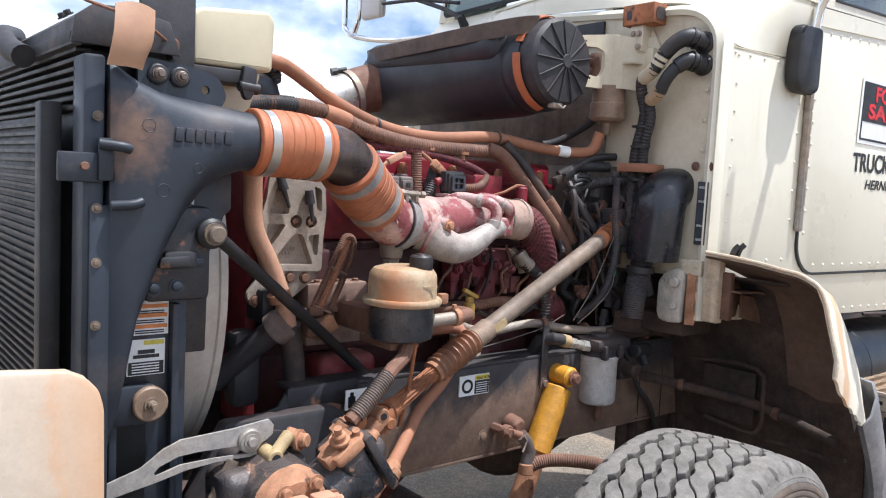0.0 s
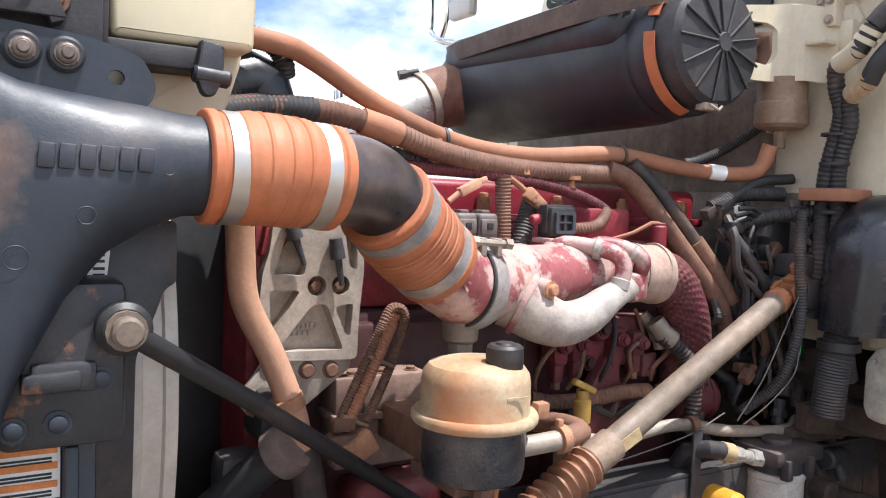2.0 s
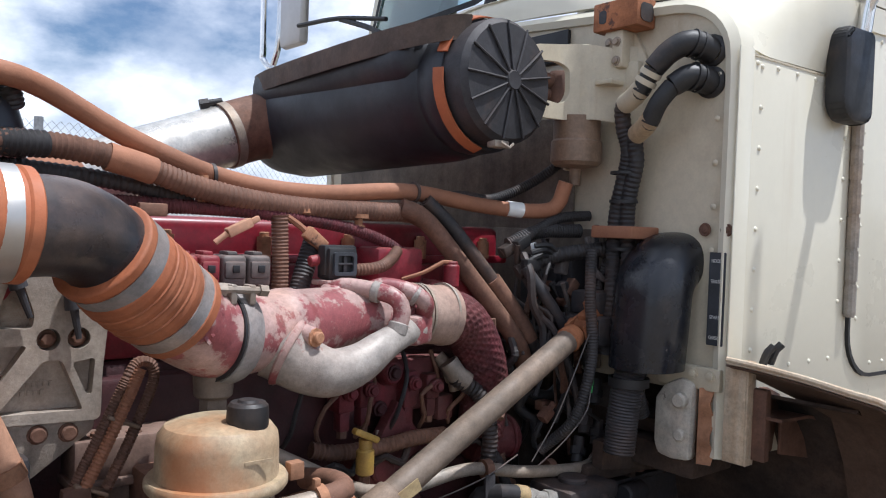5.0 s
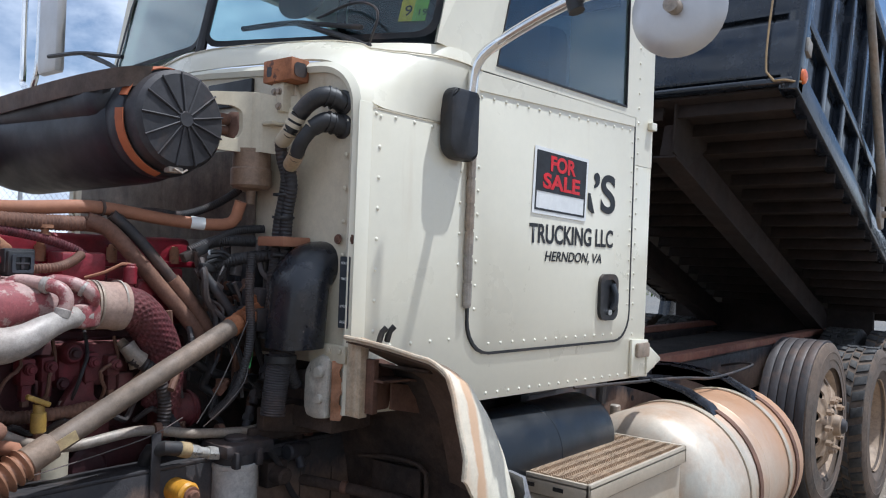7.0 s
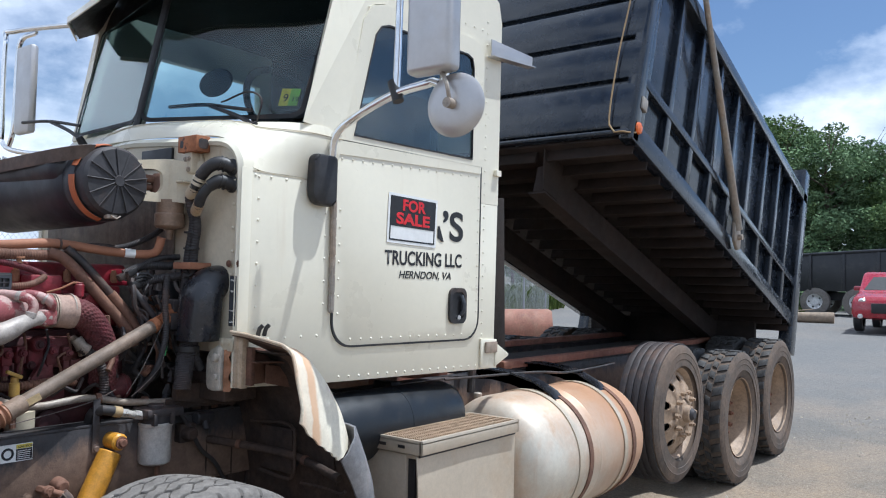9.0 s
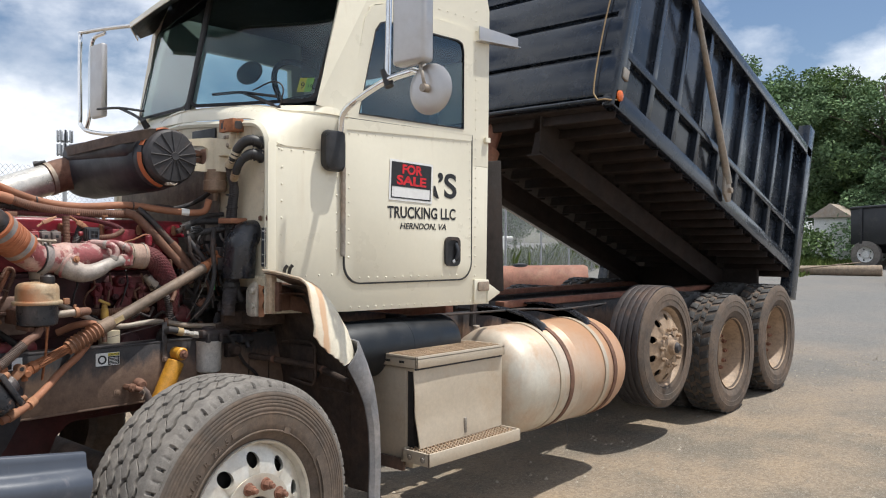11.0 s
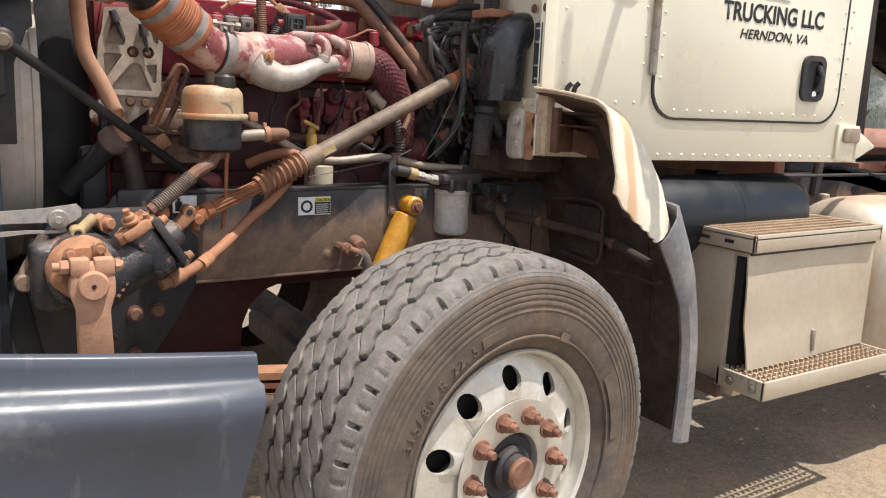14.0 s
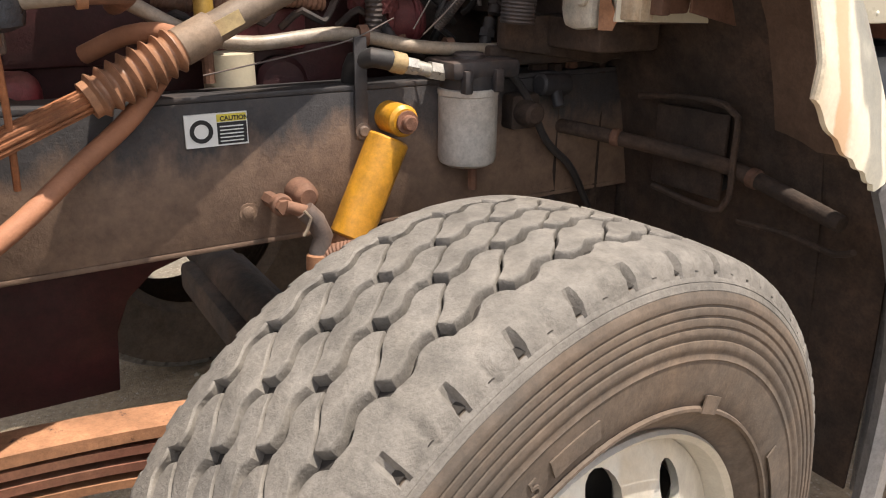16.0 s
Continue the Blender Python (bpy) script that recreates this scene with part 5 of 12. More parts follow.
def tread_mesh(R, width, kind):
    v, f = [], []
    circ = 2 * math.pi * R
    base = R - 0.018
    if kind == "allpos":
        # three rows of lozenge blocks between wavy grooves, and wide shoulder ribs notched along their edge
        n = 40
        p = circ / n
        def wave(q):
            q = q % 1.0
            return float(np.interp(q, [0, 0.12, 0.28, 0.42, 0.52, 0.66, 0.86, 1.0], [0.0, 0.50, 0.92, 0.75, -0.05, -0.85, -0.80, 0.0]))
        amp, g, sl = 0.0088, 0.0062, 0.62
        edges = [-width + 0.076, -width + 0.146, -0.153, -0.083]
        for r, (w0, w1) in enumerate(zip(edges, edges[1:])):
            for i in range(n):
                o = i + sl * r
                qs = [0.010, 0.040, 0.09, 0.15, 0.22, 0.30, 0.38, 0.46, 0.54, 0.62, 0.70, 0.78, 0.86, 0.92, 0.960, 0.990]
                pit = lambda q: 0.0080 * max(0.0, 1 - min(q, 1 - q) / 0.10)
                low = [((o + q - sl / 2) * p, w0 + g + pit(q) - amp * wave(q)) for q in qs]
                high = [((o + q + sl / 2) * p, w1 - g - pit(q) - amp * wave(q)) for q in qs]
                bend = [(u, 0.035 * p * math.sin(2 * math.pi * u)) for u in (0.2, 0.35, 0.5, 0.65, 0.8)]
                right = [(low[-1][0] + (high[-1][0] - low[-1][0]) * u + d, low[-1][1] + (high[-1][1] - low[-1][1]) * u) for u, d in bend]
                left = [(low[0][0] + (high[0][0] - low[0][0]) * u + d, low[0][1] + (high[0][1] - low[0][1]) * u) for u, d in bend]
                curved_block(v, f, low + right + list(reversed(high)) + list(reversed(left)), base, R, 0.0035)
        for edge, out, sg, ph in ((edges[0], -width + 0.012, -1, sl / 2), (edges[-1], -0.012, 1, -sl * 2.5)):
            m = n * 16
            k = len(v)
            for i in range(m):
                q = i / 16
                win = edge + sg * g - amp * wave(q + ph) + sg * 0.0080 * max(0.0, 1 - min((q + ph) % 1, 1 - (q + ph) % 1) / 0.10)
                j = i % 16
                cut = 0.014 if j in (2, 3) else 0.006 if j in (10, 11) else 0.0
                for rad, w in ((base, win), (R - 0.0025, win + sg * 0.0004), (R, win + sg * 0.003), (R, (win + out) / 2), (R - 0.0003, out - sg * 0.022), (R - 0.002 - cut * 0.5, out - sg * 0.012 - sg * cut * 0.5), (R - 0.008 - cut, out - sg * 0.003 - sg * cut * 0.4), (R - 0.022, out + sg * 0.003)):
                    an = 2 * math.pi * i / m
                    v.append((rad * math.cos(an), rad * math.sin(an), w))
            for i in range(m):
                i2 = (i + 1) % m
                for c in range(7):
                    f.append((k + i * 8 + c, k + i2 * 8 + c, k + i2 * 8 + c + 1, k + i * 8 + c + 1))
    elif kind == "drive":
        n = 30
        p = circ / n
        for w0, w1, sh, sl in ((-width + 0.015, -width + 0.085, 0.0, 0.35), (-width + 0.093, -width / 2 - 0.004, 0.5, -0.5), (-width / 2 + 0.004, -0.093, 0.0, 0.5), (-0.085, -0.015, 0.5, -0.35)):
            for i in range(n):
                s0 = (i + sh) * p
                g = p * 0.40
                d = sl * (w1 - w0)
                out = [(s0, w0), (s0 + p - g, w0), (s0 + p - g + d * 0.5, (w0 + w1) / 2), (s0 + p - g + d, w1), (s0 + d, w1), (s0 + d * 0.5, (w0 + w1) / 2)]
                curved_block(v, f, out, R - 0.034, R, 0.003)
    else:
        step = (width - 0.036) / 5
        ribs = []
        for j in range(5):
            w0 = -width + 0.018 + j * step
            ribs.append(revolve([(base, w0), (R - 0.001, w0 + 0.0005), (R, w0 + 0.002), (R, w0 + step - 0.006), (R - 0.001, w0 + step - 0.0045), (base, w0 + step - 0.004)], (0, 0, 0), (0, 0, 1), 90))
        return join(*ribs)
    bm = bmesh.new()
    me = bpy.data.meshes.new("tmp")
    me.from_pydata(v, [], f)
    bm.from_mesh(me)
    bpy.data.meshes.remove(me)
    bmesh.ops.recalc_face_normals(bm, faces=bm.faces)
    return bm


def disc_with_holes(r_in, r_out, hole_r, ring_r, count, h_of, thick):
    """A wheel disc with round hand holes; h_of(r): its height."""
    bm = bmesh.new()
    seg = 8
    per = count * seg
    def lay(dz):
        rings = {}
        def pt(r, a):
            return bm.verts.new((r * math.cos(a), r * math.sin(a), h_of(r) + dz))
        inner = [pt(r_in, 2 * math.pi * (i + 0.5) / per) for i in range(per)]
        outer = [pt(r_out, 2 * math.pi * (i + 0.5) / per) for i in range(per)]
        holes = []
        rim_pts = []
        for c in range(count):
            a0 = 2 * math.pi * (c + 0.5) / count
            hole, bound = [], []
            m = 16
            for i in range(m):
                b = 2 * math.pi * i / m
                hole.append(pt(math.hypot(ring_r + hole_r * math.cos(b), hole_r * math.sin(b)), a0 + math.atan2(hole_r * math.sin(b), ring_r + hole_r * math.cos(b))))
            holes.append(hole)
        return inner, outer, holes
    top, bot = lay(0.0), lay(-thick)
    for (inner, outer, holes), flip in ((top, False), (bot, True)):
        for c in range(count):
            hole = holes[c]
            lo = [inner[(c * seg + i) % per] for i in range(seg + 1)]
            hi = [outer[(c * seg + i) % per] for i in range(seg + 1)]
            # outer half of the hole looks to hi, inner half to lo
            q = [hole[i % 16] for i in range(12, 21)]          # from -90 to +90 degrees: outer side
            for i in range(8):
                bm.faces.new((q[i], q[i + 1], hi[i + 1], hi[i]))
            q = [hole[i] for i in range(12, 3, -1)]            # -90 to -270: inner side
            for i in range(8):
                bm.faces.new((q[i], q[i + 1], lo[i + 1], lo[i]))
        for c in range(count):
            a, b = holes[c], holes[(c + 1) % count]
            lo, hi = inner[((c + 1) * seg) % per], outer[((c + 1) * seg) % per]
            bm.faces.new((a[4], hi, b[12], lo))
    for (ha, hb) in zip(top[2], bot[2]):
        for i in range(16):
            j = (i + 1) % 16
            bm.faces.new((ha[i], ha[j], hb[j], hb[i]))
    bmesh.ops.recalc_face_normals(bm, faces=bm.faces)
    return bm


def crown(bm, R, width):
    """Rounds the tread across its width, as an inflated tyre does."""
    for q in bm.verts:
        r = math.hypot(q.co.x, q.co.y)
        if r > 0.45:
            u = min(1.1, abs(q.co.z + width / 2) / (width / 2))
            k = 1 - (0.010 * u ** 2 + 0.006 * u ** 6) * min(1.0, (r - 0.45) / (R - 0.47)) / r
            q.co.x, q.co.y = q.co.x * k, q.co.y * k
    return bm


def build_front_wheel(x, y, z, steer, flip=False):
    W = wheel_matrix(x, y, z, steer)
    if flip:
        W = W @ Matrix.Rotation(math.pi, 4, "Y")
    R, rim, width = 0.552, 0.305, 0.36
    tyre = part("front_wheel", moved(crown(revolve(steer_profile(R, rim, width), (0, 0, 0), (0, 0, 1), 120), R, width), W), "sidewall", truck, "steer wheel with dusty worn all-position tyre and bright ten-hole rim")
    part("tread_base", moved(crown(revolve([(R - 0.0165, -width + 0.013 + (width - 0.026) * i / 14) for i in range(15)], (0, 0, 0), (0, 0, 1), 120), R, width), W), "groove_shade_dusty", tyre)
    part("shoulder", moved(crown(revolve([(R - 0.0195, -0.012), (R - 0.0225, -0.0078), (R - 0.0265, -0.0058), (R - 0.0268, -0.0072), (R - 0.0278, -0.0072), (R - 0.028, -0.005), (R - 0.036, -0.0015), (R - 0.0385, -0.002)], (0, 0, 0), (0, 0, 1), 120), R, width), W), "rubber", tyre)
    part("tread", moved(crown(tread_mesh(R, width, "allpos"), R, width), W), "rubber", tyre, "grey wavy tread blocks with dark sipes")
    if flip:
        return tyre
    disc = part("rim", moved(join(disc_with_holes(0.105, 0.292, 0.031, 0.236, 10, lambda r: -0.012 - 0.045 * (max(0, min(1, (r - 0.185) / 0.09))) ** 1.5, 0.014),
                                   revolve([(0.292, -0.06), (0.300, -0.025), (0.309, -0.018), (0.3125, -0.024), (0.309, -0.045), (0.29, -0.10), (0.27, -0.25), (0.30, -0.28), (0.295, -0.29)], (0, 0, 0), (0, 0, 1), 72),
                                   revolve([(0.185, -0.012), (0.185, -0.010), (0.105, -0.010), (0.095, -0.016), (0.092, -0.06)], (0, 0, 0), (0, 0, 1), 48)), W), "wheel", tyre, "bright aluminium rim with ten round hand holes")
    hub = part("hub", moved(join(revolve([(0.0, -0.03), (0.085, -0.03), (0.092, -0.06), (0.15, -0.09)], (0, 0, 0), (0, 0, 1), 32),
                                  revolve([(0.06, -0.035), (0.06, -0.012), (0.052, -0.004), (0.044, -0.004), (0.042, 0.014), (0.036, 0.02), (0.0, 0.02)], (0, 0, 0), (0, 0, 1), 28)), W), "black_dusty", tyre, "dark oily hub")
    part("hub_cap", moved(revolve([(0.042, -0.01), (0.042, 0.02), (0.036, 0.027), (0.012, 0.028), (0, 0.028)], (0, 0, 0), (0, 0, 1), 28), W), "rust", hub)
    # near-black drum paints the shade behind the hand holes
    part("brake_drum", moved(revolve([(0.10, -0.085), (0.262, -0.085), (0.268, -0.10), (0.268, -0.24)], (0, 0, 0), (0, 0, 1), 40), W), "recess_shade", tyre)
    for k in range(10):
        a = radians(90 + 18 + 36 * k)
        c = (0.143 * math.cos(a), 0.143 * math.sin(a), -0.012)
        m = W @ Matrix.Translation(c)
        nut = part("lug_nut", moved(join(revolve([(0.026, 0), (0.026, 0.006), (0.019, 0.008)], (0, 0, 0), (0, 0, 1), 14), revolve([(0.0195, 0.006), (0.0195, 0.028), (0.016, 0.033), (0.011, 0.033)], (0, 0, 0), (0, 0, 1), 6),
                                         revolve([(0.011, 0.03), (0.011, 0.047), (0.009, 0.05), (0, 0.05)], (0, 0, 0), (0, 0, 1), 10)), m), "rust", tyre)
    # moulded ring, size lettering and maker's plain block on the sidewall
    part("sidewall_ring", moved(revolve([(R - 0.196, 0.001), (R - 0.198, 0.0055), (R - 0.202, 0.0055), (R - 0.204, 0.0)], (0, 0, 0), (0, 0, 1), 96), W), "sidewall", tyre)
    def curved_text(body, rad, mid, size, name):
        w = size * 0.62
        n = len(body)
        for i, ch in enumerate(body):
            if ch == " ":
                continue
            a = radians(mid) - (i - (n - 1) / 2) * w / rad
            m = W @ Matrix.Rotation(a - math.pi / 2, 4, "Z") @ Matrix.Translation((-size * 0.28, rad, 0.0045))
            part(name, text_mesh(ch, size, m, 0.0026), "sidewall", tyre)
    curved_text("315/80 R 22.5", 0.372, 136, 0.036, "moulded_letter")
    for mid, rr, ln in ((14, 0.378, 0.2), (66, 0.36, 0.035), (106, 0.385, 0.075)):
        segs = 8
        outer = [((rr + 0.012) * math.cos(radians(mid) + (i / segs - 0.5) * ln / rr), (rr + 0.012) * math.sin(radians(mid) + (i / segs - 0.5) * ln / rr)) for i in range(segs + 1)]
        inner = [((rr - 0.012) * math.cos(radians(mid) + (i / segs - 0.5) * ln / rr), (rr - 0.012) * math.sin(radians(mid) + (i / segs - 0.5) * ln / rr)) for i in range(segs + 1)]
        part("moulded_block", plate(inner + list(reversed(outer)), 0.0022, W @ Matrix.Translation((0, 0, 0.0052))), "sidewall", tyre)
    return tyre


front_wheel = build_front_wheel(2.20, 1.07, 0.545, 8.0)
build_front_wheel(2.20, 2 * CL - 1.07, 0.545, 8.0, True)
part("front_axle", join(cyl((2.20, 1.35, 0.52), (2.20, 2 * CL - 1.35, 0.52), 0.06), box(2.1, 2.3, 1.7, 2 * CL - 1.7, 0.42, 0.52, 0.02)), "arch_dark", truck)


def build_rear_wheel(x, y, z, R, kind, name, label, dual=True, rimmat="wheel_clay", far=False):
    W = wheel_matrix(x, y, z)
    if far:
        W = W @ Matrix.Rotation(math.pi, 4, "Y")
    rim, width = 0.295, 0.275
    tyre = part(name, moved(revolve(tyre_profile(R, rim, width), (0, 0, 0), (0, 0, 1), 72), W), "sidewall", truck, label)
    part("tread_base", moved(revolve([(R - 0.0135 if kind != "drive" else R - 0.033, -width + 0.013), (R - 0.0135 if kind != "drive" else R - 0.033, -0.013)], (0, 0, 0), (0, 0, 1), 72), W), "recess_shade", tyre)
    part("tread", moved(tread_mesh(R, width, kind), W), "black_dusty" if kind == "rib" else "rubber_dark", tyre)
    if dual:
        W2 = W @ Matrix.Translation((0, 0, -0.33))
        inner = part("inner_tyre", moved(join(revolve(tyre_profile(R, rim, width), (0, 0, 0), (0, 0, 1), 48), tread_mesh(R, width, kind)), W2), "rubber_dark", tyre)
        part("rim", moved(join(revolve([(0.298, -0.02), (0.305, -0.014), (0.305, -0.03), (0.285, -0.06), (0.265, -0.16), (0.255, -0.20), (0.245, -0.205), (0.20, -0.20), (0.175, -0.19), (0.165, -0.195), (0.12, -0.19), (0.112, -0.15), (0.09, -0.14), (0.0, -0.14)], (0, 0, 0), (0, 0, 1), 48)), W), rimmat, tyre, "deep dished clay-coated rim")
        nz, nr = -0.19, 0.2
    else:
        part("rim", moved(join(disc_with_holes(0.10, 0.275, 0.027, 0.225, 10, lambda r: 0.015 - 0.07 * max(0, min(1, (r - 0.18) / 0.095)), 0.012),
                               revolve([(0.275, -0.062), (0.29, -0.03), (0.302, -0.02), (0.305, -0.03), (0.28, -0.12), (0.26, -0.24)], (0, 0, 0), (0, 0, 1), 48)), W), rimmat, tyre, "tan dusty rim with round hand holes")
        part("hub", moved(revolve([(0.10, 0.0), (0.085, 0.02), (0.06, 0.03), (0.055, 0.065), (0.03, 0.075)], (0, 0, 0), (0, 0, 1), 24), W), rimmat, tyre, "clay-coated hub")
        part("hub_end", moved(revolve([(0.045, 0.064), (0.040, 0.078), (0.027, 0.092), (0, 0.092)], (0, 0, 0), (0, 0, 1), 20), W), "black_dusty", tyre, "oily black hub end")
        # dark backing added so the hand holes look shaded
        part("drum", moved(revolve([(0.27, -0.085), (0.0, -0.085)], (0, 0, 0), (0, 0, 1), 32), W), "recess_shade", tyre)
        nz, nr = 0.015, 0.143
    for k in range(10):
        a = radians(36 * k)
        part("lug_nut", moved(join(revolve([(0.019, 0), (0.019, 0.024), (0.011, 0.027), (0.011, 0.038), (0, 0.038)], (0, 0, 0), (0, 0, 1), 6)), W @ Matrix.Translation((nr * math.cos(a) * (0.72 if dual else 1), nr * math.sin(a) * (0.72 if dual else 1), nz + (0.04 if dual else 0)))), "rust" if dual else rimmat, tyre)
    return tyre


GZ = ground_z
build_rear_wheel(6.02, 1.20, 0.86, 0.465, "rib", "lift_axle_wheel", "raised lift-axle wheel with ribbed tyre and tan rim", dual=False)
build_rear_wheel(7.16, 1.14, GZ(7.16) + 0.51, 0.515, "drive", "drive_wheel", "dual drive wheel with lugged tyre and dished rim")
build_rear_wheel(8.28, 1.14, GZ(8.28) + 0.51, 0.515, "drive", "drive_wheel", "dual drive wheel with lugged tyre and dished rim")
build_rear_wheel(7.16, 2 * CL - 1.14, GZ(7.16) + 0.51, 0.515, "drive", "drive_wheel", "dual drive wheel with lugged tyre and dished rim", far=True)
build_rear_wheel(8.28, 2 * CL - 1.14, GZ(8.28) + 0.51, 0.515, "drive", "drive_wheel", "dual drive wheel with lugged tyre and dished rim", far=True)
build_rear_wheel(6.02, 2 * CL - 1.20, 0.86, 0.465, "rib", "lift_axle_wheel", "raised lift-axle wheel with ribbed tyre and tan rim", dual=False, far=True)
for ax, az, n in ((6.02, 0.86, "lift_axle"), (7.16, GZ(7.16) + 0.51, "drive_axle"), (8.28, GZ(8.28) + 0.51, "drive_axle")):
    part(n, join(cyl((ax, 1.35, az), (ax, 2 * CL - 1.35, az), 0.065), revolve([(0, -0.2), (0.12, -0.18), (0.17, 0), (0.12, 0.18), (0, 0.2)], (ax, CL, az), (0, 1, 0), 20)), "chassis", truck)


# ---------------------------------------------------------------- dump bed
BED_A = math.atan2(1.364 - 2.595, 8.916 - 5.172)
BED = Matrix.Translation((5.172, 1.185, 2.595)) @ Matrix.Rotation(-BED_A, 4, "Y")       # local x rearwards along the floor, y across, z up from it
BW, BL = 2 * (CL - 1.185), 3.95


def build_bed():
    def bb(*a, bevel=0.004):
        return moved(box(*a, bevel), BED)
    bed = part("dump_bed", bb(0, 0.008, 0.06, BW - 0.06, 0.0, 1.42), "bed", truck, "raised black steel dump bed, paint scuffed")
    part("side_wall", bb(0, BL, 0.06, 0.068, 0.0, 1.30), "bed", bed)
    part("side_wall", bb(0, BL, BW - 0.068, BW - 0.06, 0.0, 1.30), "bed", bed)
    part("bed_floor", bb(0, BL, 0.03, BW - 0.03, -0.012, 0.012), "sill_brown_shade", bed)
    for y0, y1 in ((0.0, 0.075), (BW - 0.075, BW)):
        part("side_sill", bb(-0.02, BL + 0.02, y0, y1, -0.03, 0.10), "bed", bed)
        part("top_rail", bb(-0.03, BL + 0.03, y0 - 0.01, y1 + 0.01, 1.28, 1.38), "bed", bed)
        part("mid_rail", bb(0, BL, y0 + (0.005 if y0 == 0 else 0.03), y1 - (0.03 if y0 == 0 else 0.005), 0.37, 0.43), "bed", bed)
    for k in range(10):
        x = 0.02 + (BL - 0.12) * k / 9
        for y0, y1 in ((0.01, 0.06), (BW - 0.06, BW - 0.01)):
            w = 0.07 if k not in (0, 9) else 0.1
            part("side_stake", bb(x, x + w, y0, y1, 0.10, 1.28), "bed", bed)
    # front wall ribs
    for z, h in ((0.0, 0.035), (0.05, 0.31), (0.395, 0.27), (0.70, 0.27), (1.005, 0.33)):
        part("front_rib", bb(-0.036 if h > 0.1 else -0.05, 0.0, 0.02, BW - 0.02, z, z + h, bevel=0.016), "bed", bed)
    for y in (0.0, BW - 0.09):
        part("front_corner", bb(-0.034, 0.06, y, y + 0.09, -0.03, 1.42, bevel=0.012), "bed", bed)
    # rear posts and tailgate
    for y in (-0.01, BW - 0.11):
        part("rear_post", bb(BL - 0.10, BL + 0.06, y, y + 0.12, -0.28, 1.62), "bed", bed)
    part("tailgate", join(bb(BL + 0.06, BL + 0.09, 0.05, BW - 0.05, 0.02, 1.25), *[bb(BL + 0.09, BL + 0.15, 0.05, BW - 0.05, z, z + 0.08) for z in (0.02, 0.45, 0.85, 1.2)]), "bed", bed)
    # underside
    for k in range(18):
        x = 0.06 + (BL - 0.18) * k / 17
        part("crossmember", bb(x, x + 0.016, 0.03, 0.62, -0.085, -0.012), "sill_brown_shade", bed)
        part("crossmember", bb(x, x + 0.016, BW - 0.62, BW - 0.03, -0.03, -0.012), "bed_under_shade", bed)
        part("crossmember", bb(x, x + 0.016, 0.70, BW - 0.70, -0.09, -0.012), "bed_under_shade", bed)
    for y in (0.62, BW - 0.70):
        part("long_sill", bb(0.10, BL, y, y + 0.08, -0.28, -0.10), "sill_brown_shade", bed, "long sill under the bed")
        part("sill_flange", bb(0.10, BL, y - 0.015, y + 0.115, -0.295, -0.28), "sill_brown_shade", bed, "mud-brown sill flange")
        part("sill_gusset", moved(plate([(0.02, -0.02), (0.55, -0.02), (0.28, -0.27), (0.085, -0.27)], 0.01, Matrix.Translation((0, y + 0.005, 0)) @ SIDE), BED), "bed_under_shade", bed)
    for y in (0.6, BW - 0.7):
        part("hinge_block", bb(BL - 0.25, BL + 0.02, y, y + 0.10, -0.45, -0.05), "oxide", bed)
    # marker lamp and wiring
    part("marker_lamp", moved(revolve([(0.038, 0), (0.036, 0.012), (0.02, 0.02), (0, 0.022)], (0.03, 0.0, 0.065), (0, -1, 0), 20), BED), "amber", bed, "orange round marker lamp")
    part("conduit", tube([BED @ Vector(p) for p in ((0.0, -0.005, 0.02), (-0.07, 0.05, 0.0), (-0.075, 0.14, 0.05), (-0.07, 0.16, 0.5), (-0.07, 0.14, 1.0), (-0.07, 0.15, 1.5))], 0.0055, 8, 0.04), "conduit_tan", bed, "tan wiring conduit")
    part("bracket", bb(0.02, 0.09, -0.012, 0.01, 0.20, 0.28), "steel", bed)
    # tarp arm: a pale bar pivoting on the side sill
    a, b = Vector((6.99, 1.13, 2.16)), Vector((6.20, 1.13, 3.75))
    arm = part("tarp_arm", tube([a, b], 0.032, 12, 0.3, r1=0.02), "steel", bed, "pale steel tarp arm pivoting on the bed side")
    part("pivot_plate", plate([(-0.06, 0.14), (0.05, 0.15), (0.075, -0.03), (0.06, -0.11), (0.0, -0.12), (-0.075, -0.05)], 0.025, Matrix.Translation((7.0, 1.16, 2.12)) @ SIDE, 0.004), "steel", arm)
    part("pivot_bolt", cyl((7.0, 1.16, 2.1), (7.0, 1.10, 2.1), 0.022), "steel", arm)
    # plate added only to keep the space below the bed dark
    part("under_bed_blocker", box(8.55, 8.62, 1.45, 2 * CL - 1.45, 0.75, 1.40, 0.01), "bed_under_shade", truck, "dark plate added between the rails to hide the ground")
    part("subframe", box(4.9, 8.5, 2.0, 2 * CL - 2.0, 1.0, 1.16, 0.02), "bed_under_shade", truck, "dark subframe between the rails")
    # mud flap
    part("mud_flap", moved(box(BL - 0.06, BL + 0.0, 0.05, 0.75, -0.80, -0.2, 0.01), BED), "bed_under_shade", bed, "mud-stained flap")
    return bed


build_bed()


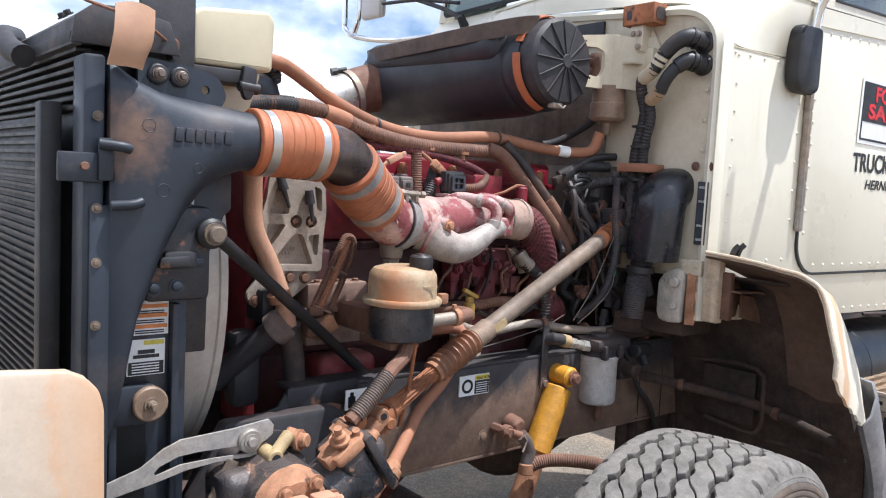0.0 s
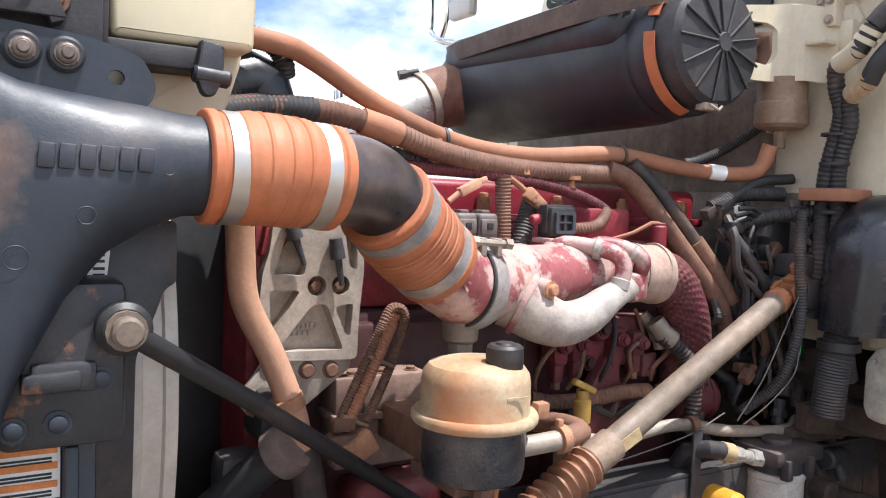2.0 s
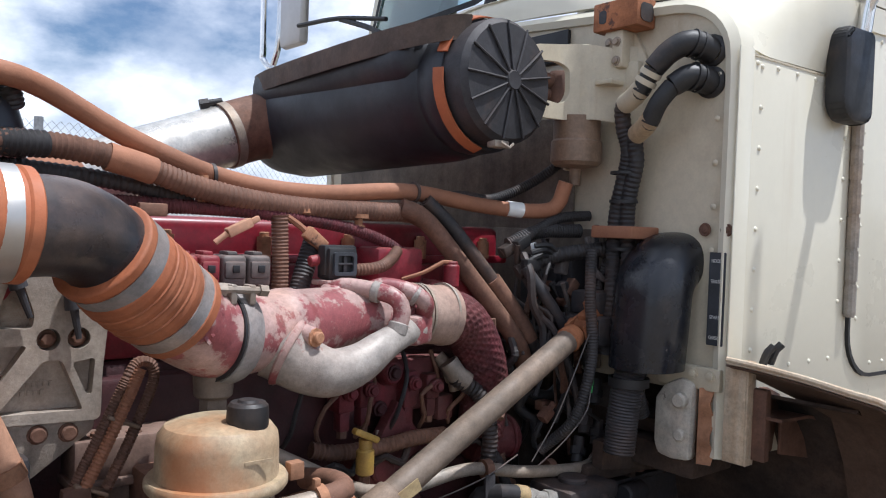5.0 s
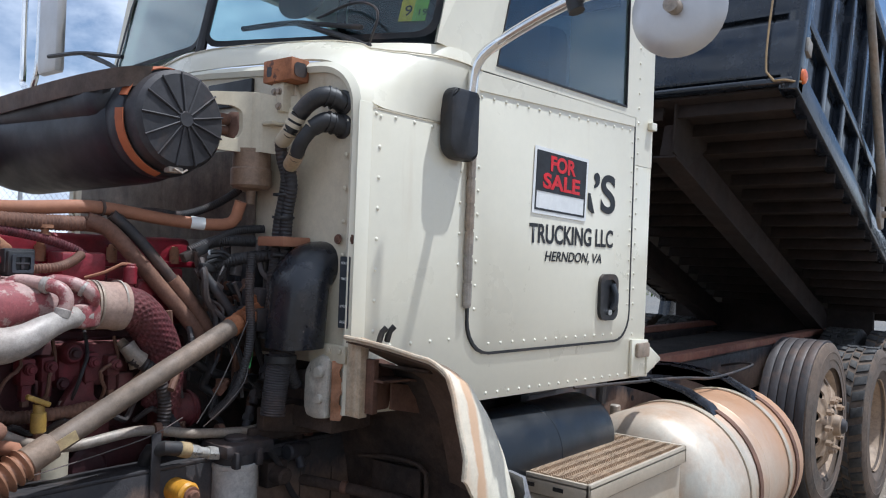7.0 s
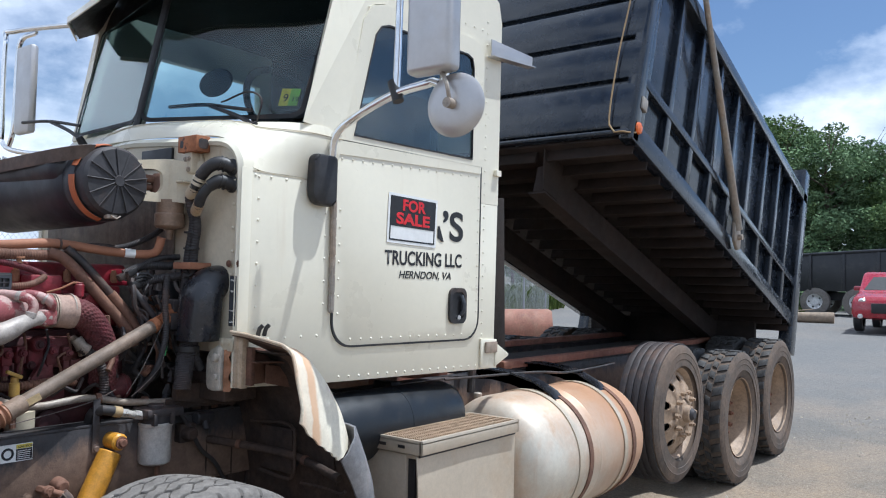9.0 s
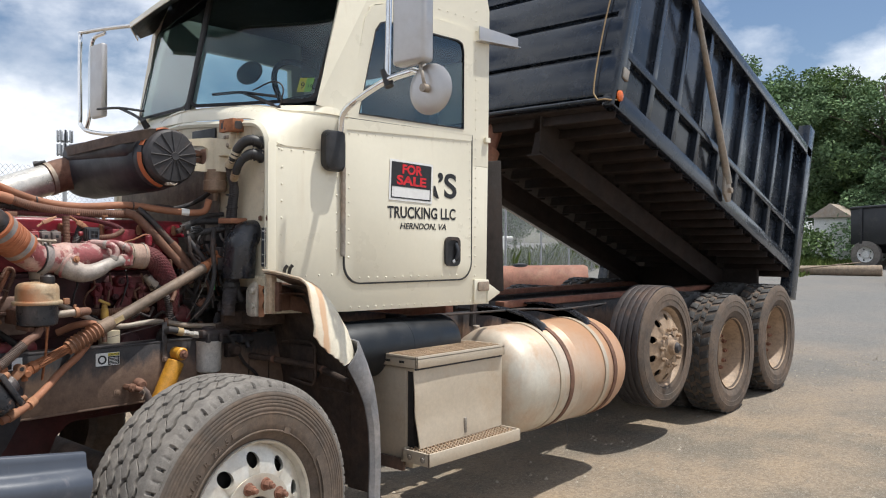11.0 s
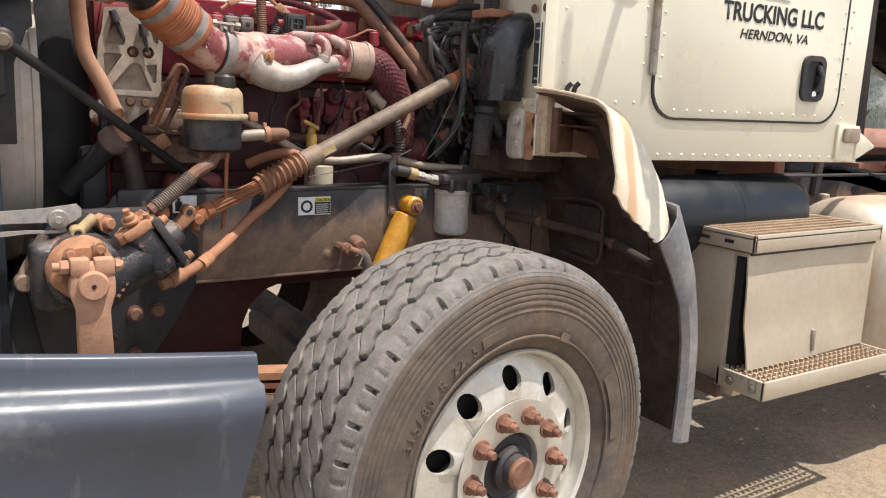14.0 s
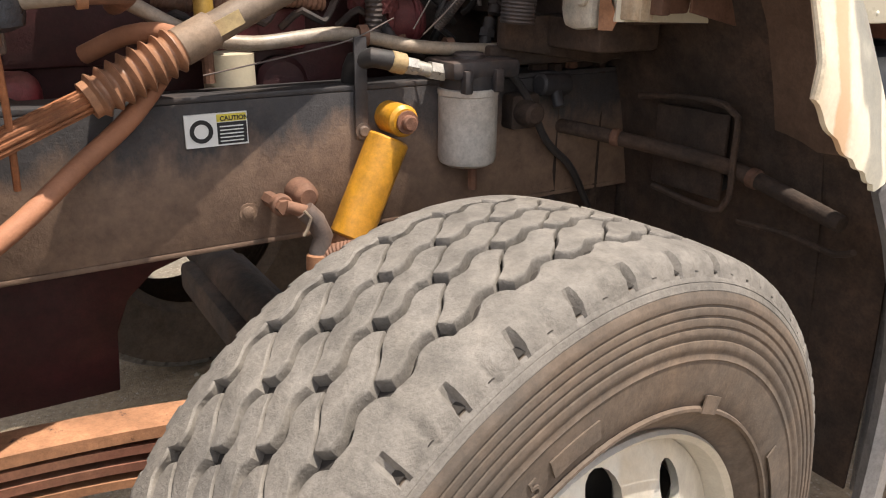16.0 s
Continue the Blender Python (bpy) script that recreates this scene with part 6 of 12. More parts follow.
# ---------------------------------------------------------------- side equipment
def build_box():
    b = part("battery_box", join(box(3.26, 3.985, 1.305, 1.62, 0.50, 1.0, 0.006)), "boxalu", truck, "dusty aluminium battery box with tread plates")
    rows = []
    for i in range(9):
        z = 0.60 + 0.395 * i / 8
        bulge = 0.012 * math.sin(math.pi * i / 8) + 0.03 * max(0, 1 - i / 3.0)
        rows.append([(3.255 + 0.02 * max(0, 1 - i / 4) , 1.25 - bulge, z), (3.6, 1.245 - bulge * 0.7, z), (3.98, 1.245, z)])
    part("box_door", sheet(rows, 0.006), "boxalu", b, "slightly sprung aluminium box door")
    for f3 in ((3.26, 3.985, 1.25, 1.305, 0.985, 1.0), (3.26, 3.985, 1.25, 1.305, 0.50, 0.55), (3.945, 3.985, 1.252, 1.305, 0.552, 0.983)):
        part("door_frame", box(*f3, 0.002), "boxalu", b)
    # black box stands for the shade inside the sprung door's gap
    part("gap_shade", box(3.275, 3.95, 1.268, 1.305, 0.56, 0.985, 0.004), "black", b)
    part("seam", box(3.262, 3.98, 1.236, 1.2405, 0.992, 1.004), "black_dusty", b)
    for yy in (1.30, 1.40):
        part("slot", box(3.2425, 3.2455, yy, yy + 0.035, 1.025, 1.037), "black", b)
    for x, z in ((3.93, 0.93), (3.955, 0.70), (3.955, 0.76)):
        part("rivet", bolt((x, 1.243, z), (0, -1, 0), 0.006, 0.004, 1.0), "steel", b)
    for yy in (1.15, 1.24):
        part("bolt", bolt((3.224, yy, 0.567), (-1, 0, 0), 0.011, 0.007), "steel", b)
    part("latch", join(box(3.628, 3.645, 1.215, 1.24, 0.62, 0.70, 0.004)), "steel", b)
    for name, x0, x1, y0, y1, z0, z1 in (("top_tread", 3.245, 3.975, 1.215, 1.50, 1.005, 1.065), ("lower_tread", 3.225, 3.985, 1.108, 1.30, 0.535, 0.60)):
        t = part(name, join(box(x0, x1, y0, y0 + 0.012, z0, z1, 0.003), box(x0, x0 + 0.012, y0, y1, z0, z1, 0.003), box(x1 - 0.012, x1, y0, y1, z0, z1, 0.003), *([box(x0, x1, y0, y1, z1 - 0.016, z1 - 0.012)] if z1 > 1 else [box(x0, x1, y0 + 0.029 * k, y0 + 0.029 * k + 0.004, z1 - 0.02, z1 - 0.006) for k in range(1, 6)]), box(x0, x1, y1 - 0.012, y1, z0, z1)), "boxalu", b, "aluminium step with raised serrated tread")
        n = 56 if z1 > 1 else 25
        for j in range(6):
            yy = y0 + 0.016 + (y1 - y0 - 0.03) * j / 6
            v, f = [], []
            for i in range(n):
                xx = x0 + 0.02 + (x1 - x0 - 0.04) * (i + (0.5 * (j % 2) if z1 < 1 else 0)) / (n + (0.5 if z1 < 1 else 0))
                k = len(v)
                w, d = (0.0108, (y1 - y0 - 0.03) / 6 * 0.86) if z1 > 1 else (0.0165, (y1 - y0 - 0.03) / 6 * 0.52)
                for zz, s in ((z1 - 0.012, 1.0), (z1 + 0.0015, 0.6)):
                    v += [(xx + w * 0.5 * (1 - s), yy + d * 0.5 * (1 - s), zz), (xx + w * 0.5 * (1 + s), yy + d * 0.5 * (1 - s) + 0.004, zz), (xx + w * 0.5 * (1 + s), yy + d * 0.5 * (1 + s) + 0.004, zz), (xx + w * 0.5 * (1 - s), yy + d * 0.5 * (1 + s), zz)]
                f += [(k, k + 1, k + 5, k + 4), (k + 1, k + 2, k + 6, k + 5), (k + 2, k + 3, k + 7, k + 6), (k + 3, k, k + 4, k + 7), (k + 4, k + 5, k + 6, k + 7)]
            me = bpy.data.meshes.new("serration")
            me.from_pydata(v, [], f)
            me.materials.append(M["step_dust"])
            o = new("serration", me)
            o.parent = t
    for x in (3.24, 3.94):
        part("step_bracket", box(x, x + 0.02, 1.30, 1.6, 0.48, 0.54, 0.004), "chassis", b)
    return b


build_box()


def build_tank():
    ty, tz, tr = 1.45, 0.80, 0.335
    prof = [(0, 0), (tr * 0.5, 0.012), (tr * 0.8, 0.045), (tr * 0.94, 0.085), (tr, 0.15), (tr, 0.62), (tr + 0.003, 0.625), (tr, 0.63), (tr, 1.15), (tr * 0.94, 1.215), (tr * 0.8, 1.255), (tr * 0.5, 1.28), (0, 1.29)]
    t = part("fuel_tank", revolve(prof, (4.02, ty, tz), (1, 0, 0), 56), "tank", truck, "round aluminium fuel tank streaked with orange dust")
    for x in (4.42, 4.53, 4.95, 5.06):
        s = part("tank_strap", revolve([(tr + 0.002, -0.02), (tr + 0.007, -0.02), (tr + 0.007, 0.02), (tr + 0.002, 0.02)], (x, ty, tz), (1, 0, 0), 56), "clay_dark" if x in (4.53, 5.06) else "boxalu", t, "steel strap round the tank")
    for x in (4.50, 5.02):
        keys = [(1.83, 1.205, 0.05), (1.70, 1.212, 0.05), (1.56, 1.198, 0.055), (1.43, 1.168, 0.06), (1.33, 1.12, 0.06), (1.275, 1.06, 0.055), (1.262, 1.01, 0.04)]
        bm = sheet([[(x + dx, y, z + (0.006 if abs(dx) > 0.03 else 0.0)) for y, z, h in keys] for dx in (-0.045, -0.03, 0.03, 0.045)], 0.010)
        web = bmesh.new()
        up = [web.verts.new((x, y, z)) for y, z, h in keys]
        dn = [web.verts.new((x, y + 0.02, z - h)) for y, z, h in keys]
        for i in range(len(keys) - 1):
            web.faces.new((up[i], up[i + 1], dn[i + 1], dn[i]))
        bmesh.ops.solidify(web, geom=list(web.faces), thickness=0.05)
        part("tank_bracket", join(bm, web, box(x - 0.028, x + 0.028, 1.245, 1.29, 0.985, 1.04, 0.008)), "gloss_black", t, "black curved tank hanger")
    part("filler_cap", cyl((4.22, 1.62, 1.06), (4.22, 1.62, 1.125), 0.022, bevel=0.004), "steel", t)
    part("drain_wire", tube([(4.75, 1.3, 0.49), (4.76, 1.29, 0.44), (4.74, 1.28, 0.39)], 0.002, 5), "hose_black", t)
    # fuel line looping over the tank
    part("fuel_line", tube([(4.1, 1.75, 1.19), (4.6, 1.52, 1.21), (4.9, 1.45, 1.195), (5.5, 1.47, 1.20), (5.75, 1.6, 1.18), (5.85, 1.75, 1.14)], 0.007, 8), "hose_black", t)
    a = part("air_tank", revolve([(0, 0), (0.10, 0.008), (0.138, 0.03), (0.15, 0.07), (0.15, 0.60), (0.152, 0.602), (0.152, 0.615), (0.15, 0.617), (0.15, 0.96), (0.138, 1.0), (0.10, 1.02), (0, 1.03)], (2.86, 1.58, 1.075), (1, 0, 0), 36), "tank_blue_shade", truck, "dark blue air tank, darkened for the cab's shade")
    part("tank_bracket", box(3.62, 3.68, 1.70, 1.82, 0.98, 1.22, 0.006), "black", a)


build_tank()


def build_fender():
    """What is left of the front fender: a cream stained quarter cut off ahead of the cab, and a grey rubber flare behind the wheel."""
    def line(keys, n):
        ts = [k / (len(keys) - 1) for k in range(len(keys))]
        return [[float(np.interp(i / (n - 1), ts, [k[j] for k in keys])) for j in range(len(keys[0]))] for i in range(n)]
    n = 25
    inner = line([(2.545, 1.505), (2.62, 1.485), (2.70, 1.42), (2.77, 1.31), (2.81, 1.20), (2.83, 1.13)], n)
    crown = line([(2.54, 1.447), (2.62, 1.42), (2.70, 1.335), (2.77, 1.235), (2.80, 1.17), (2.815, 1.13)], n)
    edge = line([(2.525, 1.235), (2.575, 1.185), (2.62, 1.15), (2.655, 1.128), (2.685, 1.105), (2.70, 1.092)], n)
    rows, liner = [], []
    for i in range(n):
        (xi, zi), (xc, zc), (xe, ze) = inner[i], crown[i], edge[i]
        ragged = 0.002 * math.sin(i * 1.3)
        k0 = 1.0 - 0.6 * min(1.0, max(0.0, (i - 5) / 5.0))
        r = [(xi, 1.30 + 0.225 * k0, zi), (xi, 1.30 + 0.16 * k0, zi - 0.004), (xi - 0.002, 1.30 + 0.08 * k0, zi - 0.011), (xi - 0.004, 1.30, zi - 0.022)]
        for k in range(1, 9):
            a = k / 8
            y = 1.30 - 0.17 * math.sin(a * math.pi / 2) ** 0.8 if a < 0.5 else 1.30 - 0.17 * (0.5 ** 0.4 + (1 - 0.5 ** 0.4) * min(1, (a - 0.5) * 2.6))
            b = max(0.0, (a - 0.4) / 0.6)
            c = min(1.0, a / 0.4)
            x = (xi - 0.004) + (xc - xi) * c + (xe - xc) * b
            z = (zi - 0.022) + (zc - zi + 0.022) * c ** 1.5 + (ze - zc) * b
            wave = 0.008 * math.sin(a * 9) * max(0, 1 - i / 6)
            r.append((x + wave * 0.5 + (ragged if k == 8 else 0), y, z + (ragged if k == 8 else 0)))
        rows.append(r)
        if i:
            liner.append([(x - 0.006, y + 0.007, z - 0.007) for x, y, z in r[:-1]])
    f = part("fender", sheet(rows, 0.008), "fender_paint", truck, "broken cream fender quarter, stained orange along its cut edge")
    part("liner", sheet(liner, 0.004), "fender_inside_shade", f, "mud-brown inside of the fender, darkened for shade")
    part("cut_lip", tube([(x - 0.002, y, z) for x, y, z in rows[0]], 0.0055, 8, 0.01), "cream_stain", f)
    front = line([(2.715, 1.085), (2.775, 0.99), (2.82, 0.90), (2.845, 0.79), (2.853, 0.68), (2.852, 0.57), (2.846, 0.465)], 24)
    rear = line([(2.80, 1.19), (2.855, 1.08), (2.894, 0.99), (2.92, 0.87), (2.935, 0.77), (2.941, 0.62), (2.938, 0.45)], 24)
    rows = []
    for i, ((xf, zf), (xr, zr)) in enumerate(zip(front, rear)):
        w = max(0.0, 1 - i / 30)
        rows.append([(xf + 0.012, 1.155, zf), (xf, 1.135, zf), (xf + (xr - xf) * 0.25, 1.122, zf + (zr - zf) * 0.25), (xf + (xr - xf) * 0.7, 1.128, zf + (zr - zf) * 0.7), (xr - 0.004, 1.15, zr), (xr + 0.004, 1.19, zr + 0.004), (xr + 0.003, 1.19 + 0.03 * w, zr + 0.006), (xr - 0.004, 1.19 + 0.045 * w, zr + 0.006)])
    part("flare", sheet(rows, 0.007), "flare", f, "grey rubber flare hanging behind the wheel")
    # brown inner guard behind the wheel
    arc = line([(2.60, 1.46), (2.68, 1.44), (2.75, 1.36), (2.80, 1.25), (2.84, 1.11), (2.87, 0.95), (2.89, 0.75), (2.89, 0.5)], 22)
    part("inner_guard", sheet([[(x + 0.02, y, z - 0.02) for x, z in arc] for y in (1.32, 1.42, 1.55, 1.85)], 0.006), "arch_dark", f, "mud-brown inner guard")
    low = line([(2.845, 1.10), (2.875, 0.99), (2.888, 0.90), (2.90, 0.75), (2.90, 0.6), (2.895, 0.47)], 14)
    part("guard_return", sheet([[(x + 0.012, y, z) for x, z in low] for y in (1.195, 1.26, 1.34)], 0.005), "arch_dark", f, "mud-brown edge of the inner guard")
    # shelf bracket in the corner under the lip
    b = part("support", join(plate(fillet([(2.595, 1.445), (2.66, 1.445), (2.715, 1.425), (2.69, 1.315), (2.595, 1.315)], 0.006), 0.006, Matrix.Translation((0, 1.512, 0)) @ SIDE, 0.001), box(2.592, 2.612, 1.47, 1.512, 1.315, 1.45, 0.003)), "clay_dark", f, "brown bracket under the fender")
    part("shelf", sheet([[(2.595, y, 1.402), (2.70, y, 1.398), (2.85, y - 0.02, 1.365)] for y in (1.44, 1.475, 1.51)], 0.006), "clay_dark", b)
    part("gusset", plate([(2.67, 1.385), (2.845, 1.355), (2.905, 1.282), (2.80, 1.290), (2.67, 1.318)], 0.006, Matrix.Translation((0, 1.485, 0)) @ SIDE, 0.001), "clay_dark", b)
    part("corner_column", join(box(2.572, 2.60, 1.50, 1.545, 1.305, 1.50, 0.003), plate([(2.572, 1.305), (2.60, 1.305), (2.60, 1.50), (2.572, 1.505)], 0.004, Matrix.Translation((0, 1.50, 0)) @ SIDE, 0.001)), "cream_stain", b, "rust-streaked cream corner strip")
    for x, z in ((2.655, 1.525), (2.685, 1.527)):
        part("rubber_stop", tube([(x, 1.515, z - 0.04), (x, 1.505, z - 0.012), (x + 0.008, 1.497, z + 0.0)], 0.008, 10, 0.01), "black", f)
    return f


build_fender()


def build_bumper():
    """Slate bumper end ahead of the wheel: an upright lip, a rolled shoulder and a face that tucks under."""
    keys = [(0.0, 0.05), (0.0, 0.034), (-0.004, 0.028), (-0.02, 0.025), (-0.042, 0.022), (-0.052, 0.016), (-0.058, 0.004), (-0.064, -0.010), (-0.073, -0.021), (-0.086, -0.029), (-0.10, -0.0325), (-0.118, -0.032),
            (-0.15, -0.027), (-0.20, -0.020), (-0.26, -0.015), (-0.31, -0.015), (-0.35, -0.020), (-0.38, -0.024), (-0.40, -0.023), (-0.42, -0.014), (-0.438, 0.002), (-0.449, 0.024), (-0.453, 0.05)]
    rows = []
    n = 40
    for i in range(n):
        a = i / (n - 1)
        x = 1.535 - 2.1 * a
        top = 0.942 + 0.133 * (1.528 - x) * (1.0 if x > 0.9 else 0.6) + (0.0 if x > 0.9 else 0.0334)
        y = 1.055 + (0.0 if x > 0.5 else 0.55 * (0.5 - x) ** 2)
        row = []
        for z, d in keys:
            t = max(0.0, -z - 0.05)
            end = max(0.0, 1 - i / 4.0)
            slant = (0.17 * t + 0.22 * t * t) * max(0.0, 1 - i / 3.0) - (0.008 * end if z < -0.055 else 0.0)
            tuck = 0.016 * end ** 2 * (1.0 if z < -0.06 else 0.3)
            deep = 1.0 + 0.75 * a if z > -0.07 else 1.0
            dent = 0.003 * math.sin(x * 9 + z * 14)
            row.append((x - slant, y + d + tuck + dent, top + z * deep - (0.0 if z > -0.07 else 0.045 * a) + 0.05 * (z / 0.45) ** 2 * max(0.0, 0.25 - abs(x - 1.5)) * 0.9))
        rows.append(row)
    part("bumper", sheet(rows, 0.010), "bumper_grey", truck, "slate-grey coated bumper end, scratched and streaked", sharp=60)


build_bumper()


def build_mirrors():
    # driver side: chrome loop, upright head and round convex mirror
    base = cab_pt(0.385, 2.1, 0.02)
    m = part("mirror_mount", plate(rounded(0.28, 0.402, 1.985, 2.185, (0.05, 0.03, 0.02, 0.03)), 0.05, CAB @ Matrix.Translation((0, 0, 0.005)), 0.012), "black", truck, "black plastic mirror mount on the door post")
    j = Vector((3.0, 1.19, 2.40))
    part("arm", tube([cab_pt(0.385, 2.18, 0.03), cab_pt(0.385, 2.27, 0.05), (3.0, 1.40, 2.33), j, (2.99, 1.0, 2.42), (2.985, 0.94, 2.45), (2.985, 0.93, 3.1)], 0.0165, 12), "chrome", m, "chrome mirror arm")
    part("arm", tube([j, (3.0, 1.18, 2.46), (3.01, 1.18, 3.1)], 0.0145, 12), "chrome", m)
    part("clamp", cyl(j - Vector((0, 0.02, 0.03)), j + Vector((0, 0.01, 0.05)), 0.022), "black", m)
    part("mirror_head", box(2.90, 2.975, 0.86, 1.06, 2.43, 3.0, 0.022, 3), "mirror_shell", m, "tall chrome mirror head")
    c = Vector((2.96, 0.875, 2.315))
    part("round_mirror", revolve([(0, -0.017), (0.03, -0.0165), (0.075, -0.012), (0.104, -0.004), (0.114, 0.004), (0.112, 0.010), (0, 0.013)], c, (1.0, 0.12, 0), 40), "mirror_shell", m, "round convex mirror seen from behind")
    part("mirror_stay", join(tube([c + Vector((-0.03, 0, 0)), c + Vector((-0.05, 0.0, 0.06)), (2.95, 0.93, 2.44)], 0.008, 8), cyl(c - Vector((0.05, 0, 0)), c - Vector((0.01, 0, 0)), 0.018)), "steel", m)
    # far side
    f = part("far_mirror", box(2.74, 2.79, 3.53, 3.70, 2.44, 2.92, 0.02), "mirror_shell", truck, "far-side mirror on a chrome loop")
    part("arm", tube([(2.98, 3.07, 2.36), (2.82, 3.45, 2.33), (2.76, 3.72, 2.36), (2.76, 3.86, 2.42), (2.76, 3.87, 2.5), (2.76, 3.87, 2.98), (2.78, 3.82, 3.04), (2.95, 3.2, 3.02), (3.1, 3.06, 3.0)], 0.014, 10), "chrome", f)
    part("arm", tube([(2.76, 3.78, 2.38), (2.765, 3.74, 2.5), (2.765, 3.73, 2.85), (2.77, 3.7, 2.97), (2.80, 3.6, 3.0)], 0.013, 10), "chrome", f)


build_mirrors()


# ---------------------------------------------------------------- radiator group
def loft(sections, n=28):
    """A skin through upright oval sections: (x, centre y, centre z, half depth, half height, squareness)."""
    bm = bmesh.new()
    rings = []
    for x, y, z, hd, hh, sq in sections:
        ring = []
        for i in range(n):
            a = 2 * math.pi * i / n
            c, s = math.cos(a), math.sin(a)
            e = 2 / (2 + sq * 6)
            ring.append(bm.verts.new((x, y + hd * math.copysign(abs(c) ** e, c), z + hh * math.copysign(abs(s) ** e, s))))
        rings.append(ring)
    for ra, rb in zip(rings, rings[1:]):
        for i in range(n):
            j = (i + 1) % n
            bm.faces.new((ra[i], ra[j], rb[j], rb[i]))
    bm.faces.new(list(reversed(rings[0])))
    bm.faces.new(rings[-1])
    bmesh.ops.recalc_face_normals(bm, faces=bm.faces)
    return bm


def build_radiator():
    YF = 2 * CL - 1.64
    r = part("radiator", join(box(0.945, 1.06, 1.70, YF, 0.80, 1.86, 0.004)), "fin", truck, "black radiator and coolers with horizontal fins")
    for k in range(7):
        z = 1.755 + 0.016 * k
        part("cooler_tube", box(0.925, 0.95, 1.685, YF, z, z + 0.008, 0.002), "black", r)
    part("cooler_bar", box(0.915, 0.95, 1.68, YF, 1.862, 1.885, 0.004), "black_dusty", r)
    part("condenser", box(0.895, 0.915, 1.78, YF, 1.02, 1.745, 0.002), "fin", r)
    v, f = [], []
    for k in range(46):
        z = 1.03 + 0.0155 * k
        q = len(v)
        v += [(0.886, 1.785, z), (0.886, YF, z), (0.886, YF, z + 0.006), (0.886, 1.785, z + 0.006), (0.896, 1.785, z), (0.896, YF, z), (0.896, YF, z + 0.006), (0.896, 1.785, z + 0.006)]
        f += [(q, q + 1, q + 2, q + 3), (q, q + 1, q + 5, q + 4), (q + 3, q + 2, q + 6, q + 7), (q, q + 3, q + 7, q + 4)]
    me = bpy.data.meshes.new("condenser_core")
    me.from_pydata(v, [], f)
    me.materials.append(M["black"])
    o = new("condenser_core", me)
    o.parent = r
    tagged(o, kind="stuff")
    part("condenser_post", box(0.885, 0.92, 1.745, 1.785, 1.0, 1.77, 0.004), "black", r)
    # corner post with bolted strips
    post = part("corner_post", join(box(0.925, 0.96, 1.635, 1.70, 0.85, 1.845, 0.006), box(0.935, 0.968, 1.624, 1.634, 0.85, 1.60, 0.003)), "slate", r, "dusty slate corner post")
    for z in (1.745, 1.595, 1.505, 1.40):
        part("bolt", bolt((0.945, 1.624, z), (0, -1, 0), 0.0042, 0.005, 2.0), "shaft", post)
    for z in (1.675,):
        part("bracket", join(box(0.885, 0.955, 1.622, 1.632, z - 0.038, z + 0.010, 0.003), box(0.945, 0.968, 1.615, 1.625, z - 0.035, z + 0.035, 0.003)), "slate", post, "small slate bracket")
        part("bolt", bolt((0.925, 1.625, z - 0.012), (0, -1, 0), 0.007, 0.008), "clay_dark", post)
    # upper tank and its cover
    rows = []
    for k in range(9):
        y = 1.66 + (YF - 1.66) * k / 8
        rows.append([(0.915, y, 1.86), (0.92, y, 1.905), (0.945, y, 1.925), (1.0, y, 1.93), (1.07, y, 1.915), (1.09, y, 1.86)])
    part("top_tank", sheet(rows, 0.012), "black_dusty", r, "dusty black top tank")
    part("top_tank_end", plate([(0.912, 1.862), (0.918, 1.906), (0.944, 1.927), (1.0, 1.932), (1.072, 1.917), (1.092, 1.862)], 0.010, Matrix.Translation((0, 1.668, 0)) @ SIDE, 0.002), "black_dusty", r)
    for y in (1.75, 1.79):
        part("top_clip", bolt((0.93, y, 1.918), (-0.5, 0, 0.9), 0.006, 0.010), "black", r)
    part("top_hose", tube([(0.895, 1.93, 1.86), (0.885, 2.0, 1.88), (0.89, 2.1, 1.915), (0.94, 2.25, 1.935)], 0.022, 12), "hose_black", r)
    # moulded outlet tank with its neck
    t = part("cooler_tank", loft([(0.965, 1.665, 1.50, 0.04, 0.34, 0.8), (0.985, 1.66, 1.54, 0.05, 0.285, 0.7), (1.01, 1.66, 1.60, 0.056, 0.21, 0.45), (1.05, 1.66, 1.65, 0.06, 0.145, 0.25), (1.09, 1.66, 1.685, 0.061, 0.105, 0.1), (1.13, 1.66, 1.707, 0.059, 0.079, 0.0),
                                  (1.17, 1.66, 1.718, 0.056, 0.064, 0.0), (1.205, 1.66, 1.722, 0.053, 0.055, 0.0), (1.26, 1.66, 1.722, 0.052, 0.052, 0.0)], 36), "slate_tank", r, "slate-grey moulded outlet tank, orange dust on its shoulder")
    # raised plain mark of the maker
    for k in range(6):
        part("raised_mark", moved(box(0.0, 0.0145, 0, 0.004, 0, 0.024, 0.002), Matrix.Translation((1.062 + 0.0178 * k, 1.5965 + 0.0006 * k, 1.712)) @ Matrix.Rotation(radians(4), 4, "Y")), "slate", t)
    for x, y, z, q in ((1.045, 1.5985, 1.628, 0.011), (1.105, 1.6003, 1.668, 0.0085), (1.182, 1.6058, 1.716, 0.006), (1.02, 1.6008, 1.735, 0.011)):
        part("ejector_ring", revolve([(q - 0.0007, 0.0), (q, 0.0004), (q + 0.0007, 0.0)], (x, y, z), (0.06, -1, 0), 28), "slate", t)
